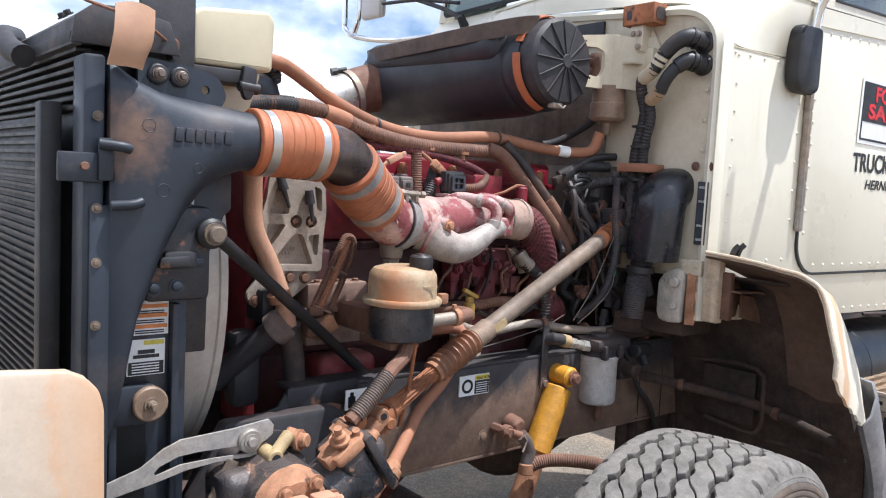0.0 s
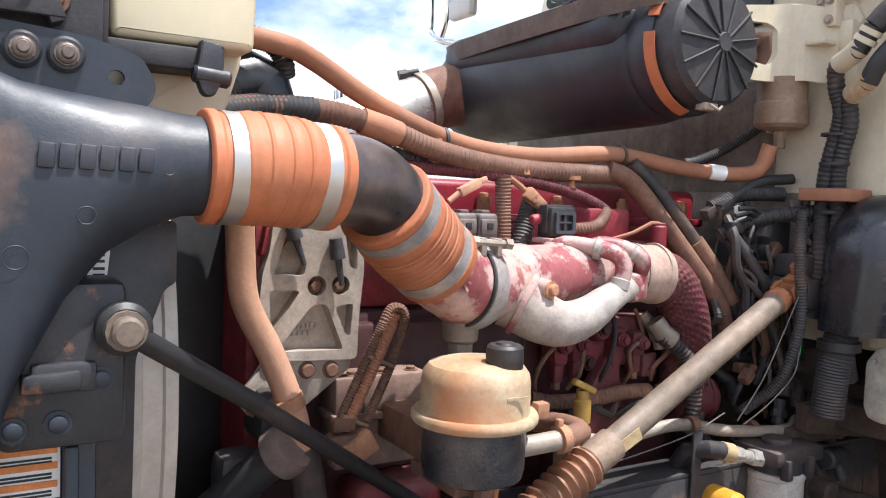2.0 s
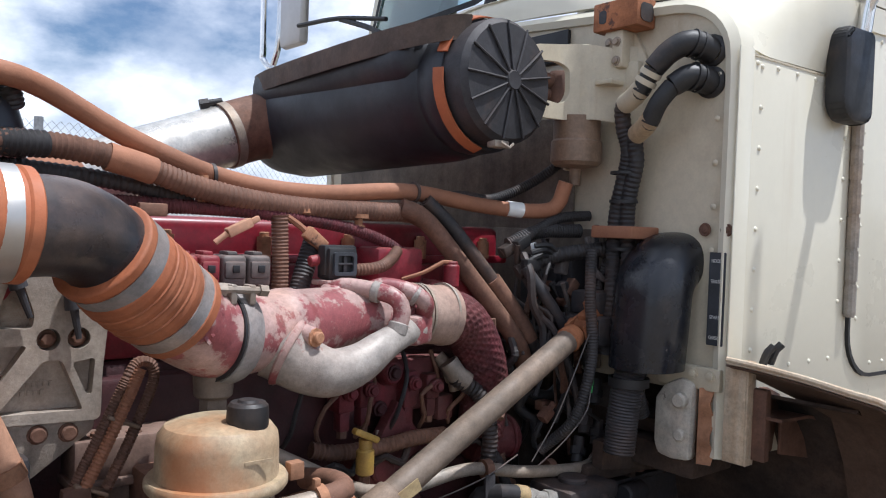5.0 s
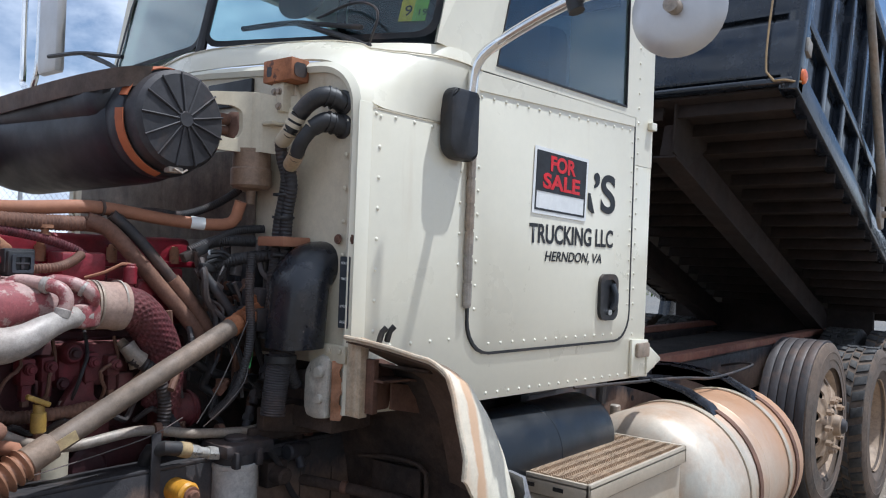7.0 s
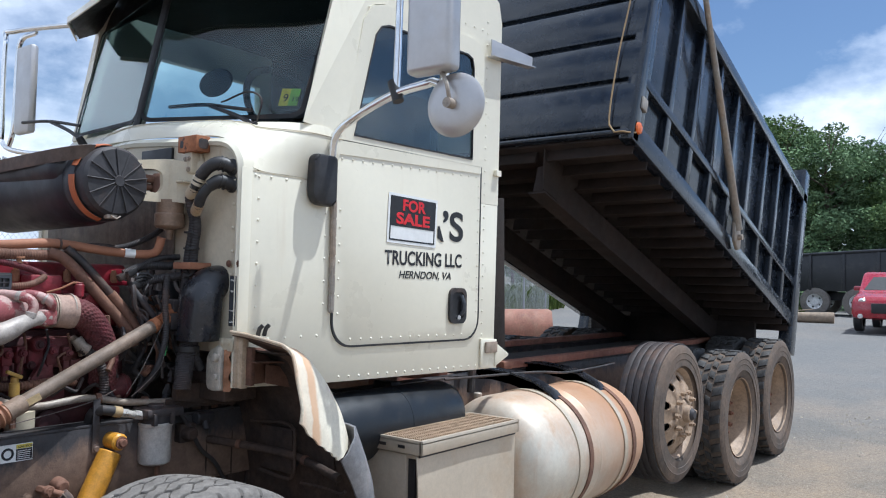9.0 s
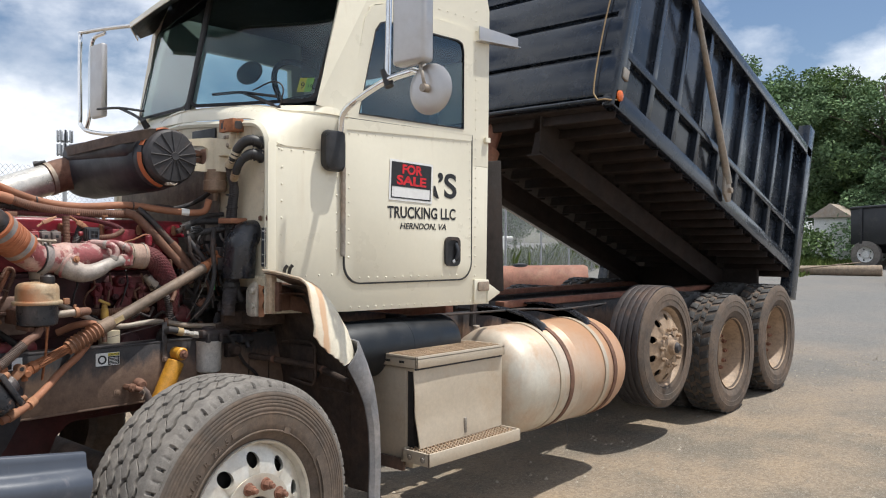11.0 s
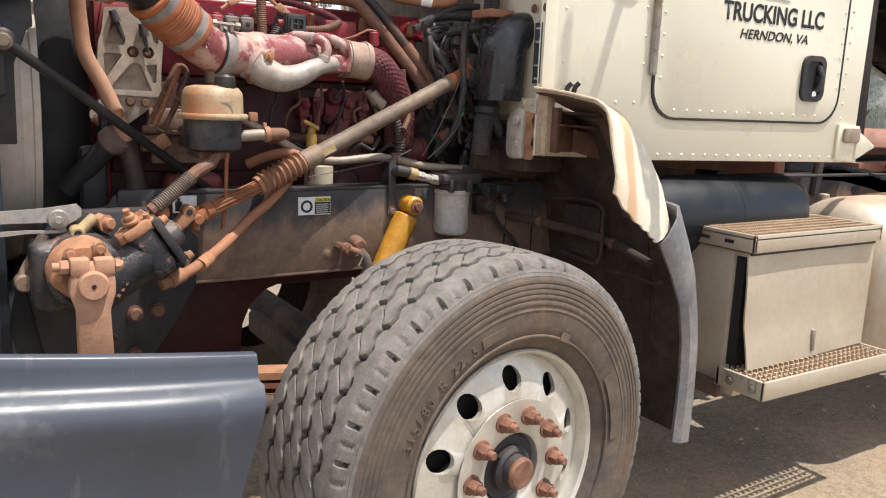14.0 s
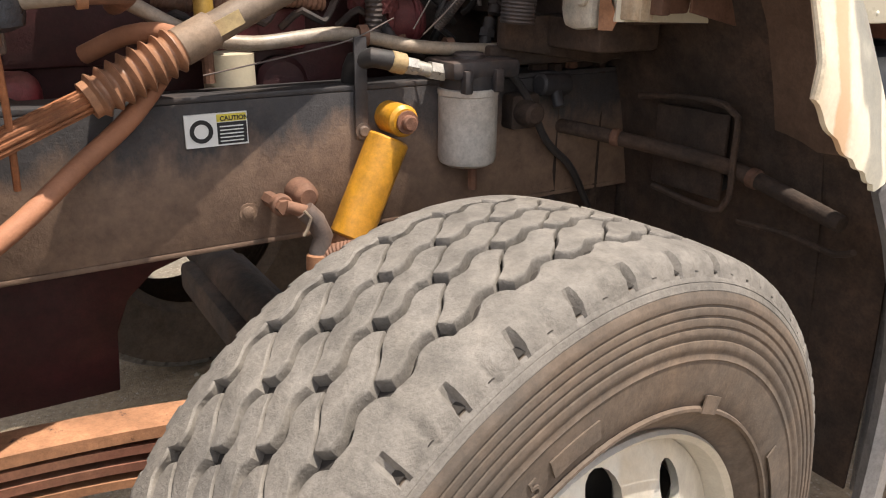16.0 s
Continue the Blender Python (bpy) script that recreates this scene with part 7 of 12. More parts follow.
    for x, z in ((0.965, 1.70), (0.985, 1.60)):
        part("rib", join(tube([(x - 0.02, 1.612, z), (x + 0.012, 1.602, z - 0.003 + 0.006 * (z < 1.65)), (x + 0.026, 1.604, z - 0.006 + 0.014 * (z < 1.65))], 0.0085, 12, 0.006)), "slate", t)
    # lower side panel with labels
    sp = part("side_panel", box(0.975, 1.13, 1.70, 1.72, 0.80, 1.50, 0.006), "slate", r, "dusty slate side panel")
    part("stiffener", box(0.985, 1.0, 1.68, 1.70, 0.8, 1.5, 0.004), "slate", sp)
    part("stiffener", box(1.095, 1.11, 1.68, 1.70, 0.8, 1.42, 0.004), "slate", sp)
    lab = part("warning_label", box(1.0260, 1.0930, 1.6965, 1.699, 1.362, 1.440, 0.0), "white", r, "white and orange fan warning label")
    for z in (1.415, 1.398, 1.378):
        part("band", box(1.0287, 1.0903, 1.6945, 1.6966, z - 0.0035, z + 0.0035), "label_orange", lab)
    for z in (1.406, 1.402, 1.389, 1.385, 1.370, 1.366):
        part("print_bar", box(1.0328, 1.0848, 1.695, 1.6966, z - 0.0011, z + 0.0011), "ink", lab)
    for a in range(3):
        part("fan_mark", moved(box(-0.008, 0.008, -0.0006, 0.0006, -0.0017, 0.0017), Matrix.Translation((1.0602, 1.6955, 1.430)) @ Matrix.Rotation(radians(60 * a), 4, "Y")), "ink", lab)
    lab2 = part("caution_label", box(1.0192, 1.0875, 1.6965, 1.699, 1.288, 1.354, 0.0), "white", r, "white and yellow caution label")
    part("band", box(1.0492, 1.0848, 1.6945, 1.6966, 1.344, 1.352), "label_yellow", lab2)
    part("picture", join(box(1.0301, 1.0766, 1.6945, 1.6966, 1.320, 1.326), box(1.0383, 1.0684, 1.6945, 1.6966, 1.328, 1.335)), "ink", lab2)
    part("print_block", box(1.0219, 1.0848, 1.6945, 1.6966, 1.290, 1.313), "ink", lab2)
    for k in range(4):
        part("print_bar", box(1.0274, 1.0766, 1.6935, 1.6947, 1.2935 + 0.005 * k, 1.2955 + 0.005 * k), "white", lab2)
    # isolator and mount
    mt = part("mount_block", join(box(1.03, 1.15, 1.64, 1.72, 1.43, 1.60, 0.012), box(1.06, 1.12, 1.63, 1.65, 1.49, 1.52, 0.004)), "black_rusty", r, "black rusted radiator mount")
    part("rust_rib", lumpy(box(1.05, 1.105, 1.626, 1.642, 1.492, 1.512, 0.004), 0.003), "black_rusty", mt)
    for bx, bz in ((1.045, 1.455), (1.085, 1.458), (1.125, 1.50)):
        part("stud", bolt((bx, 1.64, bz), (0, -1, 0), 0.009, 0.008), "slate", mt)
    part("bush", join(cyl((1.145, 1.65, 1.552), (1.145, 1.62, 1.552), 0.028, bevel=0.006)), "black", mt)
    part("bolt", bolt((1.145, 1.62, 1.552), (0, -1, 0.0), 0.016, 0.022, 1.3), "shaft", mt, "big dull steel bolt head")
    lo = part("lower_mount", box(0.985, 1.06, 1.672, 1.70, 1.205, 1.275, 0.003), "slate", r)
    part("washer", cyl((1.052, 1.69, 1.242), (1.052, 1.66, 1.242), 0.032, bevel=0.003), "brown_cup", lo)
    part("bolt", join(cyl((1.052, 1.662, 1.242), (1.052, 1.635, 1.242), 0.006), bolt((1.052, 1.66, 1.242), (0, -1, 0), 0.009, 0.012)), "shaft", lo)
    # fan shroud ring
    part("fan_shroud", revolve([(0.478, 0.0), (0.474, 0.028), (0.466, 0.050), (0.458, 0.056), (0.458, 0.078), (0.463, 0.081), (0.464, 0.095), (0.457, 0.097), (0.450, 0.09), (0.448, 0.0)], (1.128, 2.194, 1.43), (1, 0, 0), 80, True), "shroud", r, "pale dusty fan shroud ring")
    mp = part("mount_plate", plate(fillet([(1.03, 1.665), (1.212, 1.660), (1.213, 1.590), (1.200, 1.582), (1.190, 1.553), (1.170, 1.505), (1.168, 1.32), (1.03, 1.32)], 0.006), 0.006, Matrix.Translation((0, 1.712, 0)) @ SIDE, 0.001), "black_rusty", r, "black steel mount plate rusting at its edge")
    part("serial_tag", moved(box(-0.010, 0.010, -0.0008, 0.0008, -0.021, 0.021), Matrix.Translation((1.130, 1.7045, 1.613)) @ Matrix.Rotation(radians(6), 4, "Y")), "white", mp)
    for z in (1.600, 1.607, 1.615, 1.622):
        part("print_bar", box(1.124, 1.136, 1.7030, 1.7036, z - 0.0016, z + 0.0016), "ink", mp)
    part("shroud_panel", join(box(1.055, 1.07, 1.72, YF, 0.8, 1.84)), "black_dusty", r)
    fan = part("fan", cyl((1.10, 2.194, 1.43), (1.18, 2.194, 1.43), 0.09), "black", r)
    for k in range(8):
        a = radians(45 * k)
        part("blade", moved(box(-0.02, 0.02, -0.05, 0.05, 0.08, 0.44, 0.004), Matrix.Translation((1.13, 2.194, 1.43)) @ Matrix.Rotation(a, 4, "X") @ Matrix.Rotation(0.5, 4, "Z")), "black", fan)
    # bolted bracket, leather flap, hook wire
    br = part("bolt_bracket", cut_plate(fillet([(1.02, 1.80), (1.165, 1.772), (1.182, 1.80), (1.165, 1.834), (1.11, 1.848), (1.02, 1.855)], 0.014), [[(1.140 + 0.008 * math.cos(q * math.pi / 7), 1.809 + 0.008 * math.sin(q * math.pi / 7)) for q in range(14)]], 0.008, Matrix.Translation((0, 1.672, 0)) @ SIDE), "slate", r, "slate steel bracket with two big bolts")
    for x, z in ((1.053, 1.827), (1.092, 1.826)):
        part("washer", cyl((x, 1.664, z), (x, 1.655, z), 0.018, bevel=0.003), "black_rusty", br)
        part("bolt", join(bolt((x, 1.655, z), (0, -1, 0), 0.010, 0.010, 1.2), cyl((x, 1.65, z), (x, 1.638, z), 0.006, bevel=0.001)), "clay_grey", br)
    up = part("upper_bracket", join(box(1.03, 1.130, 1.690, 1.70, 1.82, 1.975, 0.004)), "black_dusty", r)
    part("washer", cyl((1.082, 1.69, 1.883), (1.082, 1.683, 1.883), 0.017, bevel=0.002), "black_rusty", up)
    part("bolt", bolt((1.082, 1.684, 1.883), (0, -1, 0), 0.010, 0.018), "clay_dark", up)
    part("flap", sheet([[(0.962 + 0.066 * a - 0.012 * b + 0.020 * b * a * (1 - a), 1.60 - 0.014 * math.sin(3 * b) + 0.012 * a * a, 1.922 - 0.096 * b + 0.008 * math.sin(3 * a) - 0.018 * b * a * (1.3 - a) + 0.03 * a * b * b * (a > 0.8)) for a in (0, 0.2, 0.4, 0.6, 0.8, 1.0)] for b in (0, 0.2, 0.4, 0.6, 0.8, 1.0)], 0.003), "leather", r, "curled tan leather flap")
    part("hook_wire", tube([(0.87, 1.605, 1.935), (0.93, 1.60, 1.918), (1.0, 1.60, 1.903), (1.07, 1.665, 1.885)], 0.003, 6), "rust", r)
    part("spring_coil", tube([(0.80 + 0.006 * k, 1.60 + 0.014 * math.cos(k * 1.57), 1.945 - 0.001 * k + 0.014 * math.sin(k * 1.57)) for k in range(14)], 0.004, 6, 0.008), "rust", r)
    # overflow tank
    body = plate(fillet([(1.145, 1.866), (1.304, 1.866), (1.309, 1.872), (1.312, 1.965), (1.30, 1.985), (1.16, 1.972), (1.141, 1.955)], 0.008, 3), 0.29, Matrix.Translation((0, 2.03, 0)) @ SIDE)
    foot = plate(fillet([(1.165, 1.775), (1.278, 1.775), (1.290, 1.79), (1.312, 1.862), (1.312, 1.885), (1.165, 1.885)], 0.010, 3), 0.22, Matrix.Translation((0, 2.02, 0)) @ SIDE)
    for q in (body, foot):
        bmesh.ops.bevel(q, geom=[e for e in q.edges if len(e.link_faces) == 2 and e.calc_face_angle(0) > 1.2], offset=0.009, segments=3, profile=0.5, affect="EDGES")
    ct = part("overflow_tank", join(body, foot), "white_plastic", truck, "yellowed white plastic coolant tank", 60)
    part("filler_cap", join(cyl((1.255, 1.90, 1.975), (1.255, 1.90, 1.995), 0.033, 0.03, bevel=0.005)), "black", ct)
    tray = part("tray", join(box(1.136, 1.262, 1.733, 1.80, 1.836, 1.862, 0.003), box(1.128, 1.139, 1.715, 1.80, 1.84, 1.975, 0.003)), "black_dusty", ct, "dark steel tray under the tank")
    part("lug", lumpy(join(plate(fillet([(1.240, 1.872), (1.268, 1.866), (1.266, 1.825), (1.256, 1.806), (1.243, 1.806), (1.234, 1.83)], 0.006), 0.016, Matrix.Translation((0, 1.738, 0)) @ SIDE, 0.003), cyl((1.232, 1.73, 1.832), (1.276, 1.73, 1.828), 0.011, bevel=0.003)), 0.001), "black_rusty", tray, "rusty lug and pin")
    part("elbow", tube([(1.351, 2.000, 1.858), (1.381, 2.000, 1.870), (1.401, 2.000, 1.865), (1.409, 2.000, 1.834), (1.408, 2.000, 1.807)], 0.047, 24), "gloss_clay", ct, "black moulded pipe elbow")
    part("elbow_hose", tube([(1.353, 1.970, 1.929), (1.383, 1.970, 1.930), (1.412, 1.970, 1.918), (1.426, 1.970, 1.898), (1.433, 1.980, 1.878)], 0.0165, 14, 0.008, rib=0.002, pitch=0.006), "hose_black", ct, "black corrugated hose over the elbow")
    return r


radiator = build_radiator()


# ---------------------------------------------------------------- engine
def build_intake():
    n1 = [(0, 0.99), (0.012, 1.045), (0.085, 1.045), (0.10, 1.0), (0.235, 1.0), (0.255, 1.035)]
    for k in range(4):
        a0 = 0.265 + 0.123 * k
        n1 += [(a0 + 0.01, 1.04), (a0 + 0.055, 1.062), (a0 + 0.103, 1.04)] + ([(a0 + 0.108, 1.062), (a0 + 0.116, 1.075), (a0 + 0.124, 1.062)] if k < 3 else [])
    n1 += [(0.77, 1.0), (0.895, 1.0), (0.91, 1.045), (0.985, 1.045), (1.0, 0.99)]
    p = part("intake_pipe", join(tube([(1.37, 1.665, 1.715), (1.425, 1.686, 1.715), (1.470, 1.708, 1.698), (1.505, 1.724, 1.664)], 0.056, 28, 0.008)), "gloss_clay", truck, "black steel intake elbow, scuffed and dusty")
    b1 = part("silicone_boot", ribbed([(1.225, 1.66, 1.722), (1.30, 1.66, 1.722), (1.385, 1.672, 1.716)], 0.061, n1, 36, 0.0014), "boot", p, "orange ribbed silicone boot with steel bands")
    for x, y in ((1.2525, 1.660), (1.359, 1.668)):
        part("band", revolve([(0.0605, -0.0105), (0.0632, -0.0105), (0.0632, 0.0105), (0.0605, 0.0105)], (x, y, 1.7215 if x < 1.3 else 1.718), (1, 0.05, -0.02), 48, True), "band_bright", b1, "bright steel band")
    b2 = part("silicone_boot", ribbed([(1.476, 1.712, 1.690), (1.530, 1.741, 1.648), (1.596, 1.770, 1.602)], 0.064, n1, 36, 0.0014), "boot_dirty", p, "orange ribbed silicone boot with steel bands")
    ax = Vector((0.12, 0.058, -0.088)).normalized()
    for q in (Vector((1.498, 1.7245, 1.6745)), Vector((1.575, 1.7615, 1.6165))):
        part("band", revolve([(0.0635, -0.0115), (0.0662, -0.0115), (0.0662, 0.0115), (0.0635, 0.0115)], q, ax, 48, True), "band_grey", b2, "dull grey steel band")
    # cast elbow and manifold
    c = part("intake_elbow", ribbed([(1.582, 1.764, 1.611), (1.622, 1.784, 1.584), (1.667, 1.800, 1.567), (1.705, 1.813, 1.562)], 0.0605, [(0, 1.0), (0.5, 1.0), (0.56, 1.05), (0.82, 1.05), (0.86, 1.0), (1, 0.97)], 36), "alu_red", truck, "cast intake elbow, red paint flaking to bare metal")
    part("cast_mark", join(*[moved(box(-0.003, 0.003, -0.0015, 0.0015, -0.006, 0.006, 0.0008), Matrix.Translation((1.614 + 0.0055 * k, 1.7185 + 0.0022 * k, 1.572 + 0.0092 * k)) @ Matrix.Rotation(radians(-35), 4, "Y") @ Matrix.Rotation(radians(22), 4, "Z")) for k in range(5)]), "alu_red", c)
    vx = Vector((1, 0.33, -0.14)).normalized()
    part("v_clamp", revolve([(0.063, -0.016), (0.069, -0.015), (0.071, -0.004), (0.071, 0.004), (0.069, 0.015), (0.063, 0.016)], (1.672, 1.802, 1.566), vx, 48, True), "band_grey", c, "wide steel band clamp")
    part("clamp_gasket", revolve([(0.0625, -0.021), (0.0675, -0.021), (0.0675, -0.017), (0.0625, -0.017)], (1.672, 1.802, 1.566), vx, 48, True), "black", c)
    part("clamp_bolt", join(tube([(1.640, 1.752, 1.636), (1.715, 1.752, 1.632)], 0.0055, 8), cyl((1.640, 1.752, 1.636), (1.652, 1.752, 1.6355), 0.010, seg=6), cyl((1.702, 1.752, 1.633), (1.714, 1.752, 1.632), 0.009, seg=6), moved(box(-0.005, 0.005, -0.004, 0.022, -0.016, 0.012, 0.003), Matrix.Translation((1.664, 1.752, 1.630))), moved(box(-0.005, 0.005, -0.004, 0.022, -0.016, 0.012, 0.003), Matrix.Translation((1.692, 1.752, 1.629)))), "steel", c)
    part("drain_boss", join(cyl((1.660, 1.80, 1.515), (1.660, 1.80, 1.478), 0.029, 0.027, bevel=0.004), cyl((1.660, 1.80, 1.480), (1.660, 1.80, 1.44), 0.020, bevel=0.003, seg=8)), "shaft", c)
    m = part("intake_manifold", join(ribbed([(1.695, 1.810, 1.562), (1.78, 1.838, 1.566), (1.92, 1.866, 1.572), (2.075, 1.880, 1.573)], 0.058, [(0, 1.02), (0.2, 1.0), (0.24, 1.06), (0.30, 1.05), (0.34, 0.98), (0.7, 0.90), (1, 0.86)], 36),
                                     box(1.80, 2.05, 1.88, 2.02, 1.53, 1.61, 0.02), cyl((1.905, 1.877, 1.60), (1.905, 1.877, 1.628), 0.024, bevel=0.004), cyl((1.962, 1.87, 1.60), (1.962, 1.87, 1.63), 0.018, bevel=0.003)), "alu_red", truck, "cast intake manifold, red paint flaking to bare metal")
    s = part("crossover_pipe", ribbed([(1.772, 1.812, 1.540), (1.798, 1.790, 1.515), (1.840, 1.777, 1.501), (1.890, 1.776, 1.511), (1.938, 1.783, 1.533), (1.985, 1.800, 1.547), (2.040, 1.828, 1.552)], 0.036, [(0, 1.5), (0.12, 1.22), (0.30, 1.03), (0.5, 0.86), (0.68, 0.70), (0.85, 0.64), (1, 0.70)], 28), "crossover", m, "bare cast aluminium crossover bend")
    part("flange", join(cyl((1.778, 1.808, 1.536), (1.786, 1.801, 1.531), 0.057, 0.055, 32, 0.003), cyl((1.790, 1.790, 1.563), (1.800, 1.757, 1.560), 0.017, 0.014, 20, 0.003), plate(fillet([(1.765, 1.54), (1.79, 1.585), (1.815, 1.575), (1.80, 1.52)], 0.008), 0.012, Matrix.Translation((0, 1.792, 0)) @ SIDE, 0.002)), "alu_red", s)
    part("bolt", bolt((1.799, 1.759, 1.560), (0.25, -1, 0.0), 0.0095, 0.012), "clay", s)
    part("end_pad", moved(box(-0.034, 0.034, -0.030, 0.030, -0.026, 0.026, 0.010), Matrix.Translation((2.035, 1.832, 1.552)) @ Matrix.Rotation(radians(28), 4, "Z")), "alu_red", s)
    e = part("outlet_boot", ribbed([(2.060, 1.879, 1.573), (2.155, 1.880, 1.566)], 0.054, [(0, 1.02), (0.1, 1.05), (0.12, 0.97), (0.3, 0.97), (0.35, 1.02), (0.8, 1.02), (0.82, 1.07), (1, 1.05)], 32), "boot_pale", m, "pale dusty boot with wire clamp")
    for x in (2.078, 2.086, 2.142):
        part("band", revolve([(0.0545, -0.0025), (0.0572, -0.0025), (0.0572, 0.0025), (0.0545, 0.0025)], (x, 1.88, 1.571), (1, 0, -0.05), 36, True), "steel", e)
    path = smooth_path([(2.150, 1.88, 1.566), (2.20, 1.888, 1.553), (2.255, 1.902, 1.50), (2.295, 1.918, 1.42), (2.31, 1.94, 1.30)], 0.01)
    wv = bmesh.new()
    path = smooth_path([tuple(q) for q in path[::4]], 0.0022)
    s1, u1, prev = Vector((0, 0, 1)), Vector((0, 1, 0)), None
    rings = []
    for i, q in enumerate(path):
        d = (path[min(i + 1, len(path) - 1)] - path[max(i - 1, 0)]).normalized()
        s1 = (s1 - d * s1.dot(d)).normalized()
        u1 = d.cross(s1)
        ring = []
        for k in range(136):
            a = 2 * math.pi * k / 136
            rr = 0.0480 + 0.0016 * max(math.sin(17 * a + i * 0.72), math.sin(17 * a - i * 0.72))
            ring.append(wv.verts.new(q + (s1 * math.cos(a) + u1 * math.sin(a)) * rr))
        rings.append(ring)
    for ra, rb in zip(rings, rings[1:]):
        for k in range(136):
            wv.faces.new((ra[k], ra[(k + 1) % 136], rb[(k + 1) % 136], rb[k]))
    part("crossover_hose", wv, "braid_red", m, "red-painted braided hose going down")
    # small pipes and fittings on top
    for pts in ([(1.905, 1.876, 1.605), (1.907, 1.870, 1.624), (1.935, 1.842, 1.624), (1.968, 1.798, 1.614), (1.979, 1.785, 1.590), (1.968, 1.785, 1.552)], [(1.962, 1.868, 1.612), (1.985, 1.855, 1.626), (2.020, 1.828, 1.620), (2.046, 1.808, 1.600), (2.056, 1.830, 1.572), (2.066, 1.856, 1.558)]):
        ft = part("fitting", tube(pts, 0.0150, 12, 0.008), "alu_red", m, "cast tube fitting, paint flaking")
        q = [Vector(p) for p in pts]
        part("collar", cyl(q[2].lerp(q[3], 0.35), q[2].lerp(q[3], 0.6), 0.018, bevel=0.002), "crossover", ft)
        part("collar", cyl(q[-2].lerp(q[-1], 0.5), q[-1], 0.017, bevel=0.002), "crossover", ft)
    se = part("sensor_block", join(box(1.904, 1.962, 1.896, 1.938, 1.634, 1.690, 0.006), box(1.900, 1.966, 1.905, 1.93, 1.640, 1.694, 0.005)), "black", m, "black sensor block with connector")
    part("socket", ring_plate(fillet([(1.911, 1.642), (1.956, 1.642), (1.956, 1.682), (1.911, 1.682)], 0.005), fillet([(1.918, 1.648), (1.949, 1.648), (1.949, 1.676), (1.918, 1.676)], 0.004), 0.008, Matrix.Translation((0, 1.897, 0)) @ SIDE), "grey_tag", se)
    part("rib", join(box(1.93, 1.937, 1.891, 1.897, 1.648, 1.676, 0.001), box(1.918, 1.949, 1.8905, 1.897, 1.660, 1.664, 0.001)), "black_dusty", se)
    part("sensor_base", join(cyl((1.930, 1.915, 1.58), (1.930, 1.915, 1.632), 0.031, bevel=0.003), box(1.895, 1.965, 1.885, 1.94, 1.624, 1.634, 0.003)), "alu_red", m)
    part("red_plug", cyl((1.885, 1.93, 1.664), (1.906, 1.928, 1.668), 0.010, bevel=0.002), "red", m)
    return p


build_intake()


